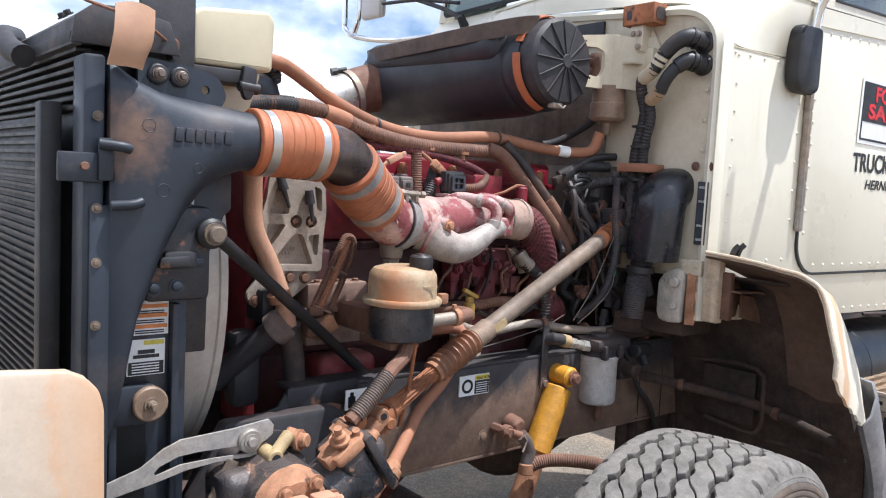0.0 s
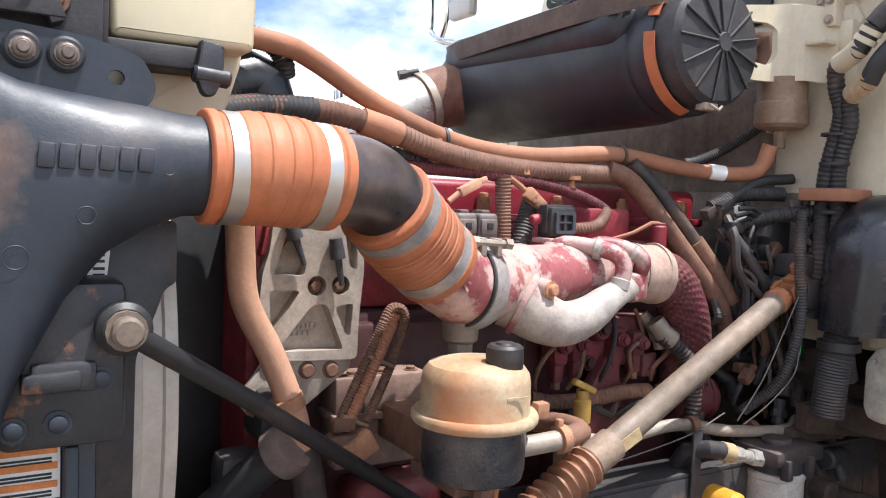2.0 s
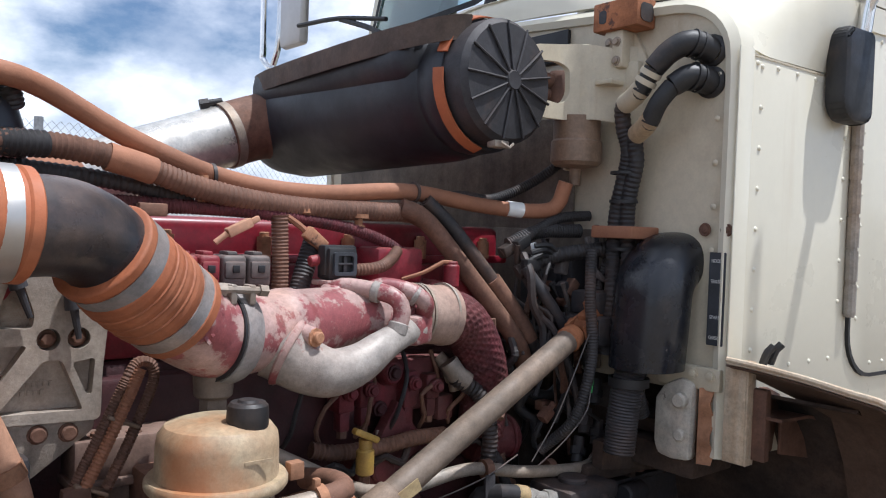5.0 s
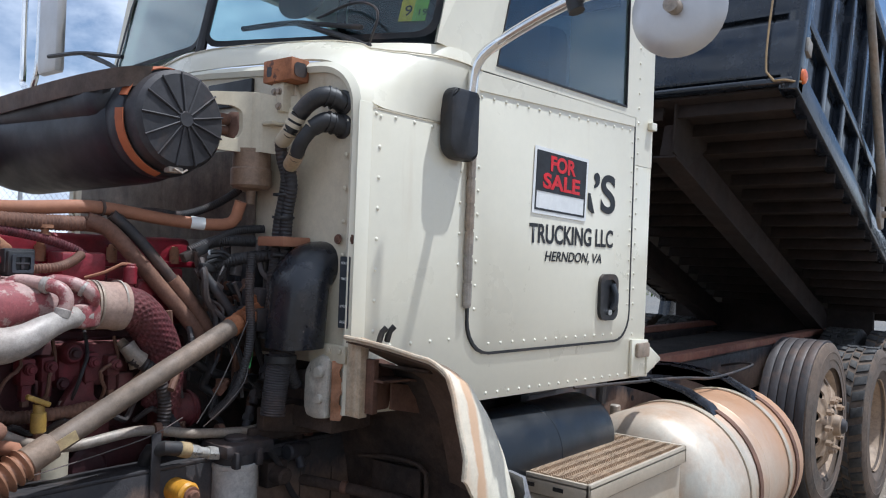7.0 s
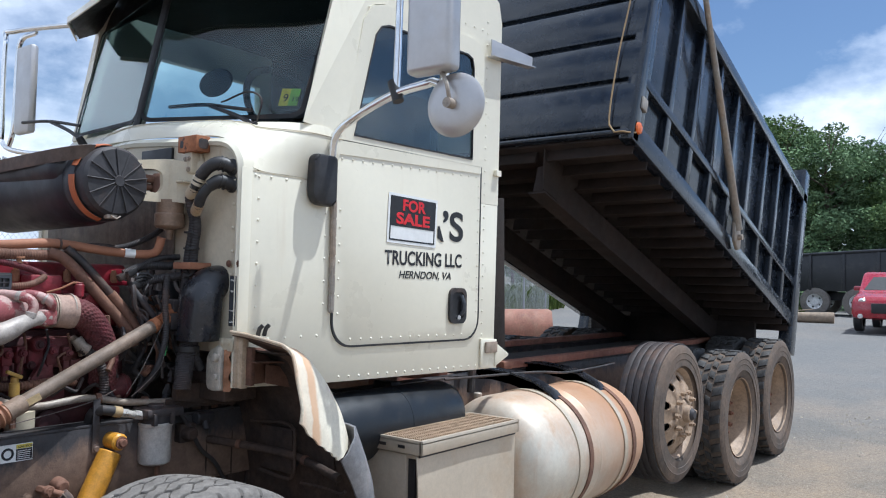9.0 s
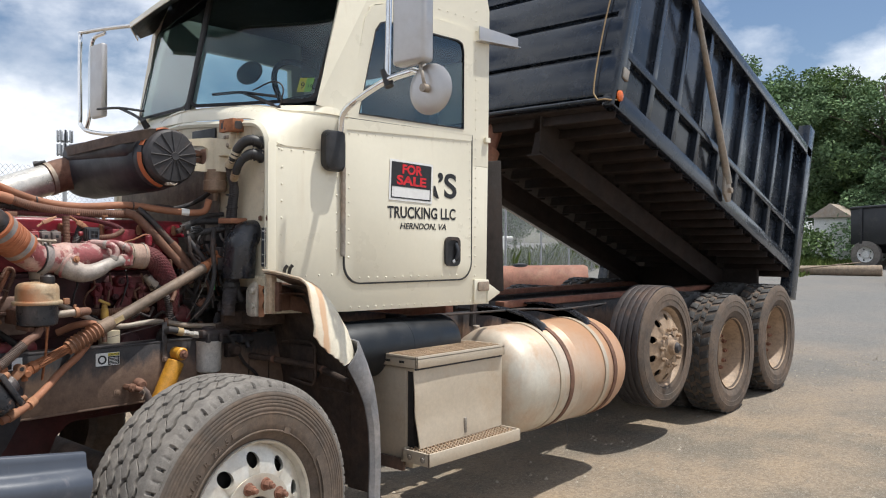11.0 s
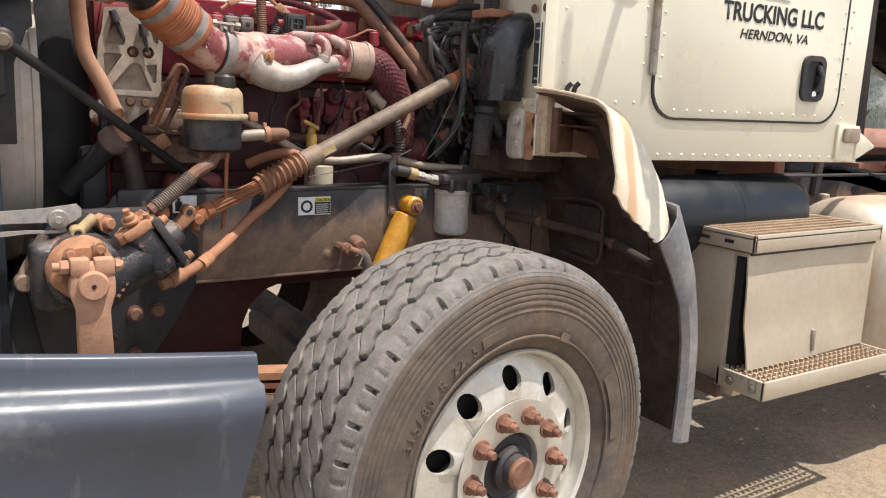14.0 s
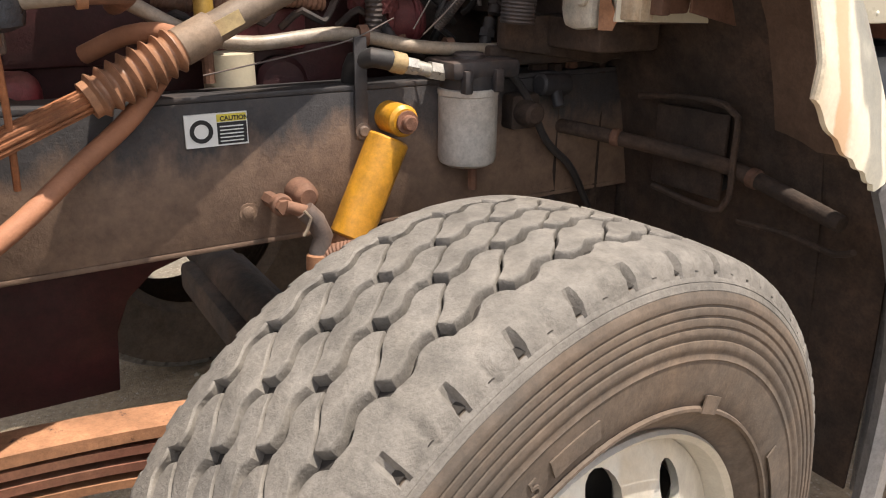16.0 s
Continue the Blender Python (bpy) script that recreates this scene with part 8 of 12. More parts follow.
def build_block():
    b = part("engine_block", join(box(1.40, 2.44, 2.02, 2.62, 0.98, 1.50, 0.02), box(1.42, 2.42, 1.99, 2.06, 1.22, 1.48, 0.012)), "red_dark", truck, "dusty red diesel engine block, shade put into its colour")
    part("cylinder_head", join(box(1.42, 2.42, 2.03, 2.58, 1.50, 1.655, 0.012)), "red", b, "red painted cylinder head")
    vc = part("rocker_cover", join(box(1.43, 2.46, 2.06, 2.55, 1.655, 1.735, 0.018, 3), box(1.41, 2.47, 2.045, 2.565, 1.655, 1.672, 0.004)), "red_gloss", b, "glossy red rocker cover under dust")
    for k in range(6):
        part("cover_bolt", join(cyl((1.50 + 0.18 * k, 2.05, 1.665), (1.50 + 0.18 * k, 2.05, 1.70), 0.013), bolt((1.50 + 0.18 * k, 2.05, 1.70), (0, 0, 1), 0.009, 0.012)), "clay", vc)
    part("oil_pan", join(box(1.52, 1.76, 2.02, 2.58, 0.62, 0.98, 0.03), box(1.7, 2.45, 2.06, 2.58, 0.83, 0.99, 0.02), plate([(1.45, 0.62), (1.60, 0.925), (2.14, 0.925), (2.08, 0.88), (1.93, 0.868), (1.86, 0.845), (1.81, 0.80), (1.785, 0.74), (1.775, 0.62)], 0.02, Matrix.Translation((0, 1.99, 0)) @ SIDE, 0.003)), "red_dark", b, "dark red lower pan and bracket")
    part("gear_housing", join(box(1.385, 1.42, 2.0, 2.60, 1.05, 1.68, 0.010), box(1.38, 1.48, 1.95, 2.02, 1.56, 1.70, 0.01)), "red", b, "faded red front gear housing")
    # black boxes added to keep the gap ahead of the engine dark
    part("bay_blocker", join(box(1.22, 1.40, 2.12, 2.80, 0.85, 1.74, 0.03)), "black", b, "black box added behind the fan to close the bay")
    part("bay_backing", join(box(1.07, 1.52, 1.93, 2.80, 0.70, 0.79, 0.01), box(1.07, 1.45, 2.78, 2.80, 0.72, 1.82, 0.01)), "black", b, "black plates added to close the bay ahead of the engine")
    # injection pump: red blocks with banjo fittings over a dark base
    for x, z0, z1 in ((1.955, 1.355, 1.45), (2.0, 1.36, 1.452), (2.10, 1.35, 1.455), (2.155, 1.36, 1.445)):
        f = part("injection_fitting", join(lumpy(box(x, x + 0.034, 1.93, 1.975, z0 + 0.035, z1, 0.006), 0.0015), box(x + 0.006, x + 0.028, 1.935, 1.96, z0, z0 + 0.04, 0.004), cyl((x + 0.017, 1.93, z1 - 0.022), (x + 0.017, 1.915, z1 - 0.022), 0.014, bevel=0.003)), "red_dusty", b, "chalky red pump fitting")
        part("bolt", bolt((x + 0.017, 1.915, z1 - 0.022), (0, -1, 0), 0.008, 0.009), "red_dusty", f)
        part("nut", cyl((x + 0.017, 1.945, z0 - 0.012), (x + 0.017, 1.945, z0 + 0.004), 0.010, seg=6), "clay_dark", f)
    pu = part("pump_block", join(lumpy(box(2.05, 2.225, 1.955, 2.03, 1.37, 1.475, 0.012), 0.002), lumpy(cyl((2.075, 1.96, 1.455), (2.075, 1.93, 1.455), 0.028, 0.024, 20, 0.005), 0.0015), box(2.185, 2.225, 1.93, 1.97, 1.35, 1.40, 0.006)), "red_dusty", b, "chalky red injection pump block")
    for x, z in ((2.075, 1.455), (2.21, 1.44), (2.205, 1.375), (2.06, 1.385)):
        part("bolt", bolt((x, 1.93 if z > 1.45 else 1.953, z), (0, -1, 0), 0.010, 0.012), "red_dark", pu)
    part("lower_pump", join(lumpy(box(2.0, 2.17, 1.93, 2.01, 1.24, 1.315, 0.012), 0.002), cyl((2.05, 1.935, 1.28), (2.05, 1.915, 1.28), 0.026, bevel=0.004), lumpy(plate([(2.04, 1.315), (2.09, 1.40), (2.16, 1.315)], 0.03, Matrix.Translation((0, 1.965, 0)) @ SIDE, 0.004), 0.001)), "red_dusty", b, "dusty red lower pump body")
    part("name_plate", box(2.052, 2.078, 1.948, 1.953, 1.325, 1.345, 0.001), "steel", b)
    part("rear_drum", join(lumpy(cyl((2.30, 1.97, 1.285), (2.42, 1.955, 1.285), 0.045, 0.042, 26, 0.008), 0.0015), cyl((2.335, 1.966, 1.285), (2.35, 1.964, 1.285), 0.050, bevel=0.003), cyl((2.395, 1.96, 1.285), (2.405, 1.959, 1.285), 0.049, bevel=0.003)), "red_dusty", b, "faded red finned drum at the engine's rear")
    part("pump_elbow", join(tube([(2.195, 1.95, 1.475), (2.205, 1.94, 1.462), (2.215, 1.925, 1.44), (2.222, 1.92, 1.41)], 0.014, 12), cyl((2.212, 1.928, 1.446), (2.217, 1.924, 1.43), 0.018, seg=6)), "steel", b)
    part("fuel_rail", tube([(1.90, 1.93, 1.335), (1.95, 1.92, 1.325), (2.05, 1.915, 1.325), (2.12, 1.915, 1.33), (2.2, 1.93, 1.322)], 0.0155, 12, 0.006, rib=0.002, pitch=0.01), "clay_dark", b)
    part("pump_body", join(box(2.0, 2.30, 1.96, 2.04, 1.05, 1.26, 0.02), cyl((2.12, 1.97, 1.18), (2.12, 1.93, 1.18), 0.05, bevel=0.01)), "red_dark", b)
    for x0, x1, mm, lb in ((1.652, 1.688, "red", "rubber cap, red-painted"), (1.690, 1.725, "red", "rubber cap, red-painted"), (1.728, 1.770, "cap_grey", "grey-black rubber cap"), (1.773, 1.814, "cap_grey", "grey-black rubber cap")):
        xm = (x0 + x1) / 2
        cap = part("solenoid_cap", join(box(x0, x1, 1.930, 1.985, 1.622, 1.674, 0.007, 3), box(x0 + 0.003, x1 - 0.003, 1.926, 1.94, 1.636, 1.664, 0.004), cyl((xm, 1.955, 1.565), (xm, 1.955, 1.63), 0.0165, 0.0155, 16)), mm, b, lb)
        part("notch", box(xm - 0.006, xm + 0.006, 1.9235, 1.9265, 1.646, 1.658, 0.001), "ink", cap)
        part("pull_tab", box(xm - 0.009, xm + 0.009, 1.94, 1.975, 1.672, 1.680, 0.003), mm, cap)
    part("manifold_boss", join(*[cyl((x, 2.02, 1.60), (x, 1.96, 1.60), 0.026, bevel=0.005) for x in (2.13, 2.2, 2.27)]), "red", b)
    part("relay_can", join(cyl((2.198, 1.92, 1.615), (2.198, 1.92, 1.660), 0.016, bevel=0.003), cyl((2.198, 1.92, 1.658), (2.198, 1.92, 1.666), 0.013, bevel=0.002), cyl((2.198, 1.92, 1.585), (2.198, 1.92, 1.617), 0.010, seg=6)), "red", b, "small red canister")
    part("fuel_pump_tower", join(box(2.05, 2.16, 1.96, 2.04, 1.62, 1.69, 0.01)), "red", b)
    # cast mounting bracket: a thick plate with rounded pockets over a thin web
    YB = 1.925
    out = fillet([(1.403, 1.668), (1.396, 1.607), (1.386, 1.576), (1.380, 1.509), (1.397, 1.441), (1.545, 1.435), (1.546, 1.503), (1.553, 1.581), (1.546, 1.655), (1.50, 1.672)], 0.012)
    pockets = [fillet(q, 0.007) for q in ([(1.403, 1.573), (1.424, 1.640), (1.440, 1.634), (1.455, 1.590), (1.452, 1.571)], [(1.397, 1.549), (1.447, 1.548), (1.401, 1.480)], [(1.467, 1.526), (1.491, 1.525), (1.521, 1.452), (1.409, 1.455)],
                                          [(1.504, 1.521), (1.536, 1.526), (1.532, 1.474), (1.525, 1.474)], [(1.518, 1.640), (1.539, 1.632), (1.541, 1.578), (1.527, 1.585)])]
    bores = [[(cx + 0.0155 * math.cos(2 * math.pi * k / 20), 1.555 + 0.0155 * math.sin(2 * math.pi * k / 20)) for k in range(20)] for cx in (1.473, 1.513)]
    br = part("cast_bracket", cut_plate(out, pockets + bores, 0.030, Matrix.Translation((0, YB + 0.03, 0)) @ SIDE), "alu", b, "grey cast aluminium bracket with rounded pockets")
    part("web", plate([(x, z) for x, z in out], 0.006, Matrix.Translation((0, YB + 0.031, 0)) @ SIDE), "alu", br)
    for cx in (1.473, 1.513):
        part("bolt", join(cyl((cx, YB + 0.026, 1.555), (cx, YB + 0.012, 1.555), 0.013), bolt((cx, YB + 0.012, 1.555), (0, -1, 0), 0.009, 0.010, 1.0)), "clay_dark", br)
    part("cast_mark", join(*[box(1.435 + 0.0075 * k, 1.4395 + 0.0075 * k, YB + 0.0225, YB + 0.026, 1.486, 1.4935, 0.0005) for k in range(7)], *[box(1.443 + 0.0085 * k, 1.448 + 0.0085 * k, YB + 0.0225, YB + 0.026, 1.4745, 1.4815, 0.0005) for k in range(4)]), "alu", br)
    lo = part("lower_flange", plate(fillet([(1.356, 1.385), (1.366, 1.362), (1.385, 1.352), (1.445, 1.352), (1.538, 1.420), (1.540, 1.438), (1.398, 1.444)], 0.008), 0.014, Matrix.Translation((0, YB + 0.022, 0)) @ SIDE, 0.002), "alu", br)
    for cx, cz in ((1.463, 1.422), (1.503, 1.420), (1.377, 1.372)):
        part("bolt", bolt((cx, YB + 0.008, cz), (0, -1, 0), 0.011, 0.010, 1.25), "clay_dark", lo)
    part("red_paint_edge", plate([(1.415, 1.44), (1.425, 1.44), (1.427, 1.385), (1.419, 1.385)], 0.002, Matrix.Translation((0, YB + 0.0075, 0)) @ SIDE), "red", lo)
    for cx, cz, an in ((1.428, 1.640, 20), (1.500, 1.610, 10)):
        part("plug_lead", moved(join(cyl((0, 0, 0.02), (0, 0, -0.012), 0.010, 0.012, 12), cyl((0, 0, -0.012), (0, 0, -0.055), 0.006, 0.004, 10)), Matrix.Translation((cx, YB - 0.012, cz)) @ Matrix.Rotation(radians(-an), 4, "Y")), "black_dusty", br, "black plug lead")
    part("red_lug", plate([(1.385, 1.60), (1.40, 1.68), (1.445, 1.68), (1.44, 1.64), (1.42, 1.61)], 0.03, Matrix.Translation((0, YB + 0.04, 0)) @ SIDE, 0.004), "red", b, "faded red lug with bolt")
    cvp = part("cover_plate", join(box(1.51, 1.68, 1.925, 2.0, 1.345, 1.405, 0.006), box(1.505, 1.685, 1.918, 2.0, 1.333, 1.346, 0.003), box(1.515, 1.68, 1.935, 2.0, 1.25, 1.334, 0.008)), "cover_dusty", b, "dusty side cover, red paint flaking")
    for x in (1.545, 1.60, 1.655):
        part("bolt", bolt((x, 1.945, 1.404), (0, 0, 1), 0.008, 0.008), "clay_dark", cvp)
    # oil filler and pulley bits
    of = part("oil_filler", join(tube([(1.30, 1.98, 1.18), (1.355, 1.93, 1.25), (1.40, 1.88, 1.31)], 0.028, 16)), "black_dusty", b)
    part("filler_cap", revolve([(0, 0.03), (0.036, 0.03), (0.04, 0.02), (0.04, 0.0), (0, 0)], (1.40, 1.875, 1.312), (0.45, -0.5, 0.55), 24), "cap_grey", of, "round oil filler cap")
    part("mount_bracket", join(box(1.38, 1.45, 1.90, 1.99, 1.32, 1.40, 0.01), box(1.33, 1.40, 1.93, 2.0, 1.12, 1.3, 0.02)), "black_dusty", b)
    part("lower_housing", join(box(1.55, 1.72, 1.92, 2.02, 1.02, 1.22, 0.025, 3)), "red", b, "faded red lower housing")
    # dipstick
    part("dipstick_tube", tube([(1.965, 1.86, 1.20), (1.965, 1.858, 1.31)], 0.010, 10), "clay_dark", b)
    d = part("dipstick", join(cyl((1.965, 1.858, 1.30), (1.965, 1.858, 1.345), 0.016, bevel=0.003), cyl((1.965, 1.858, 1.345), (1.965, 1.858, 1.362), 0.012), moved(box(-0.035, 0.02, -0.008, 0.008, -0.006, 0.006, 0.004), Matrix.Translation((1.965, 1.848, 1.368)) @ Matrix.Rotation(radians(25), 4, "Y"))), "yellow_dull", b, "yellow T-handled dipstick")
    return b


block = build_block()


def build_reservoir():
    cx, cy = 1.622, 1.695
    S = Matrix.Translation((cx, cy, 0)) @ Matrix.Diagonal((0.93, 0.93, 1, 1)) @ Matrix.Translation((-cx, -cy, 0))
    r = part("steering_reservoir", moved(revolve([(0, 1.305), (0.06, 1.305), (0.076, 1.312), (0.079, 1.325), (0.079, 1.39)], (cx, cy, 0), (0, 0, 1), 40), S), "gear", truck, "round steering fluid reservoir, tan top rusted at the rim")
    top = part("cover", moved(revolve([(0.0, 1.475), (0.05, 1.474), (0.072, 1.468), (0.081, 1.457), (0.083, 1.445), (0.084, 1.402)], (cx, cy, 0), (0, 0, 1), 40), S), "cover_stain", r, "tan painted cover with a rust-orange stain")
    part("clamp_rim", moved(revolve([(0.079, 1.388), (0.094, 1.388), (0.097, 1.392), (0.097, 1.399), (0.094, 1.403), (0.084, 1.403)], (cx, cy, 0), (0, 0, 1), 40), S), "cover_stain", r, "cream clamp rim stained orange")
    part("clamp_lug", box(cx + 0.09, cx + 0.112, cy - 0.03, cy - 0.012, 1.384, 1.408, 0.003), "clay", r)
    part("filler_cap", revolve([(0.0, 1.507), (0.012, 1.507), (0.014, 1.504), (0.022, 1.504), (0.0255, 1.500), (0.0265, 1.490), (0.0265, 1.474), (0.022, 1.462)], (1.645, 1.660, -0.004), (0, 0, 1), 20), "black", r, "black filler cap")
    part("print_bar", box(1.622, 1.66, cy - 0.0785, cy - 0.0765, 1.432, 1.436), "cover_stain", top)
    part("outlet", join(tube([(cx + 0.06, cy - 0.02, 1.345), (cx + 0.115, cy - 0.03, 1.350), (cx + 0.15, cy - 0.03, 1.352)], 0.015, 12)), "steel", r)
    part("hose_clamp", join(cyl((cx + 0.128, cy - 0.03, 1.351), (cx + 0.142, cy - 0.03, 1.352), 0.021), box(cx + 0.125, cx + 0.135, cy - 0.035, cy - 0.025, 1.368, 1.382, 0.002)), "clay", r)
    part("hose", tube([(cx + 0.14, cy - 0.03, 1.352), (cx + 0.185, cy - 0.015, 1.352), (cx + 0.205, cy + 0.05, 1.345), (cx + 0.2, cy + 0.12, 1.33)], 0.0165, 12), "clay_dark", r)
    part("hose", tube([(cx + 0.16, 1.90, 1.25), (cx + 0.22, 1.85, 1.282), (cx + 0.275, 1.81, 1.285), (cx + 0.268, 1.79, 1.25), (cx + 0.2, 1.775, 1.17), (cx + 0.115, 1.76, 1.105), (cx + 0.02, 1.70, 1.045), (cx - 0.075, 1.64, 1.002), (cx - 0.16, 1.61, 0.975)], 0.0150, 12), "clay_hose", r, "clay-coated return hose")
    part("hose_end", cyl((cx - 0.10, 1.63, 0.995), (cx - 0.135, 1.617, 0.982), 0.019), "clay", r)
    part("hose_end", cyl((cx - 0.02, 1.672, 1.024), (cx - 0.05, 1.65, 1.01), 0.0185), "clay", r)
    part("bracket", join(box(cx - 0.03, cx + 0.03, cy + 0.07, cy + 0.25, 1.30, 1.36, 0.006), box(cx - 0.04, cx + 0.04, cy - 0.02, cy + 0.11, 1.285, 1.305, 0.004)), "clay_dark", r)
    part("return_line", tube([(cx - 0.0, cy - 0.03, 1.30), (cx - 0.02, cy - 0.045, 1.275), (cx - 0.06, cy - 0.06, 1.257), (cx - 0.11, cy - 0.075, 1.215), (cx - 0.18, cy - 0.085, 1.165)], 0.016, 10), "clay_dark", r)
    part("guard_coil", tube([(cx - 0.075, cy - 0.065, 1.245), (cx - 0.12, cy - 0.075, 1.21), (cx - 0.165, cy - 0.083, 1.175)], 0.0195, 14, 0.004, rib=0.0022, pitch=0.0056), "clay_grey", r, "spring guard round the hose")
    part("drain_rod", tube([(cx + 0.03, cy - 0.02, 1.305), (cx + 0.032, cy + 0.0, 1.2), (cx + 0.03, cy + 0.03, 1.09)], 0.005, 8), "orange_rust", r)


build_reservoir()


def build_steering():
    a, b = Vector((2.425, 1.80, 1.520)), Vector((1.905, 1.755, 1.273))
    d = (b - a).normalized()
    s = part("steering_shaft", tube([a, a.lerp(b, 0.5), b], 0.024, 18, 0.05), "shaft", truck, "long dusty steel steering shaft")
    yk = Matrix.Translation(a - d * 0.012) @ Matrix.Rotation(math.atan2(d.z, -d.x), 4, "Y")
    part("upper_yoke", join(cyl(a + d * 0.02, a - d * 0.012, 0.027, 0.024, 20, 0.004), moved(box(0.0, 0.05, -0.030, -0.019, -0.018, 0.018, 0.006), yk), moved(box(0.0, 0.05, 0.019, 0.030, -0.018, 0.018, 0.006), yk),
                            cyl(a - d * 0.045 + Vector((0, -0.038, 0)), a - d * 0.045 + Vector((0, 0.038, 0)), 0.0145, bevel=0.003), lumpy(moved(box(0.03, 0.085, -0.018, 0.018, -0.024, 0.026, 0.007), yk), 0.0012), moved(cyl((0.06, 0, 0.02), (0.06, 0, 0.045), 0.012, bevel=0.003), yk), moved(cyl((0.07, 0, 0), (0.14, 0.01, 0.0), 0.016), yk)), "orange_rust", s, "rusty universal joint")
    c = Vector((1.765, 1.742, 1.205))
    part("collar", cyl(b - d * 0.05, b + d * 0.012, 0.029, bevel=0.003), "shaft", s)
    part("label", moved(box(-0.045, 0.045, -0.001, 0.001, -0.011, 0.011), Matrix.Translation(a.lerp(b, 0.93) + Vector((0.006, -0.0247, 0.004))) @ Matrix.Rotation(math.atan2(-(a - b).z, (a - b).x), 4, "Y")), "tan_dull", s, "small faded yellow label")
    rows = [(0, 0.75)]
    for k in range(8):
        rows += [((k + 0.1) / 8, 0.72), ((k + 0.5) / 8, 1.02 - 0.012 * abs(k - 3)), ((k + 0.9) / 8, 0.72)]
    part("rubber_bellows", ribbed([b + d * 0.01, c], 0.037, rows + [(1, 0.7)], 28, 0.002), "bellows", s, "ribbed rubber bellows caked in orange dust")
    part("bellows_clamp", cyl(c - d * 0.008, c + d * 0.008, 0.028), "clay", s)
    e = Vector((1.605, 1.692, 1.148))
    d2 = (e - c).normalized()
    sp = part("splined_shaft", tube([c, e], 0.0155, 12, 0.05), "orange_rust", s)
    u, v, w = frame_of(d2)
    for k in range(12):
        q = 2 * math.pi * k / 12
        o = (u * math.cos(q) + v * math.sin(q)) * 0.0165
        part("spline", tube([c + o, e + o], 0.003, 5, 0.1), "orange_rust", sp)
    # lower joint: two forks on a cross
    jc = Vector((1.567, 1.672, 1.132))
    tilt = Matrix.Rotation(math.atan2(-d2.z, d2.x), 4, "Y")
    j = part("lower_joint", join(cyl(e - d2 * 0.012, e + d2 * 0.016, 0.024, bevel=0.004), moved(box(0.01, 0.058, -0.030, -0.018, -0.017, 0.017, 0.006), Matrix.Translation(e) @ tilt), moved(box(0.01, 0.058, 0.018, 0.030, -0.017, 0.017, 0.006), Matrix.Translation(e) @ tilt),
                                  cyl(jc + Vector((0, -0.036, 0)), jc + Vector((0, 0.036, 0)), 0.0135, bevel=0.003), cyl(jc + Vector((0, 0, -0.03)), jc + Vector((0, 0, 0.03)), 0.011)), "orange_rust", s, "rusty lower universal joint")
    k0, k1 = Vector((1.548, 1.662, 1.152)), Vector((1.492, 1.635, 1.098))
    dk = (k1 - k0).normalized()
    yk = Matrix.Translation(k0.lerp(k1, 0.5)) @ Matrix.Rotation(math.atan2(-dk.z, dk.x), 4, "Y")
    part("input_yoke", join(moved(box(-0.038, 0.034, -0.016, 0.016, -0.015, 0.017, 0.006), yk), cyl(k0 + Vector((-0.006, -0.03, 0.002)), k0 + Vector((-0.006, 0.012, 0.002)), 0.017, bevel=0.003), cyl(k1 + Vector((0, -0.03, 0.008)), k1 + Vector((0, 0.03, 0.008)), 0.010), cyl(k1 - dk * 0.03, k1 + dk * 0.05, 0.019, bevel=0.003)), "clay", s, "clay-caked yoke on the gear input")
    part("hole", cyl(k0 + Vector((-0.006, -0.0305, 0.002)), k0 + Vector((-0.006, -0.0312, 0.002)), 0.008), "ink", s)
    # steering gear: barrel, valve block with bolted flange, side cover, ports
    ax = (Vector((1.47, 1.60, 1.095)) - Vector((1.30, 1.58, 0.985))).normalized()
    q0 = Matrix.Rotation(math.atan2(-ax.z, ax.x), 4, "Y")
    vb = Vector((1.437, 1.598, 1.073))
    g = part("steering_gear", join(lumpy(cyl((1.295, 1.58, 0.982), (1.44, 1.60, 1.076), 0.064, 0.060, 28, 0.010), 0.0025), lumpy(cyl((1.285, 1.53, 1.03), (1.285, 1.70, 1.03), 0.084, 0.092, 28, 0.012), 0.003),
                                    moved(box(-0.03, 0.03, -0.06, 0.055, -0.062, 0.062, 0.012, 3), Matrix.Translation(vb) @ q0), lumpy(box(1.22, 1.36, 1.62, 1.80, 0.94, 1.11, 0.025, 3), 0.004), lumpy(box(1.17, 1.26, 1.60, 1.72, 0.93, 1.10, 0.03, 3), 0.005)), "gear", truck, "oily black steering gear housing patched with clay")
    fl = part("valve_flange", join(moved(box(-0.009, 0.012, -0.072, 0.064, -0.070, 0.070, 0.005), Matrix.Translation(vb + ax * 0.042) @ q0), cyl(vb + ax * 0.04, vb + ax * 0.082, 0.042, 0.034, 24, 0.006)), "gear", g)
    for sy, sz in ((-0.058, -0.054), (-0.058, 0.054), (0.05, 0.054)):
        p = (Matrix.Translation(vb + ax * 0.054) @ q0) @ Vector((0, sy, sz))
        part("flange_bolt", bolt(p, ax, 0.011, 0.016, 1.3), "clay", fl)
    part("clay_crust", join(lumpy(cyl((1.275, 1.514, 1.045), (1.275, 1.56, 1.045), 0.068, 0.078, 24, 0.012), 0.004), lumpy(moved(box(-0.036, 0.036, -0.045, 0.03, -0.012, 0.014, 0.008, 2), Matrix.Translation((1.398, 1.575, 1.128)) @ q0), 0.004),
                            lumpy(moved(box(-0.018, 0.018, -0.02, 0.02, -0.012, 0.018, 0.006), Matrix.Translation((1.372, 1.565, 1.112)) @ q0), 0.003)), "clay", g, "dried clay crust")
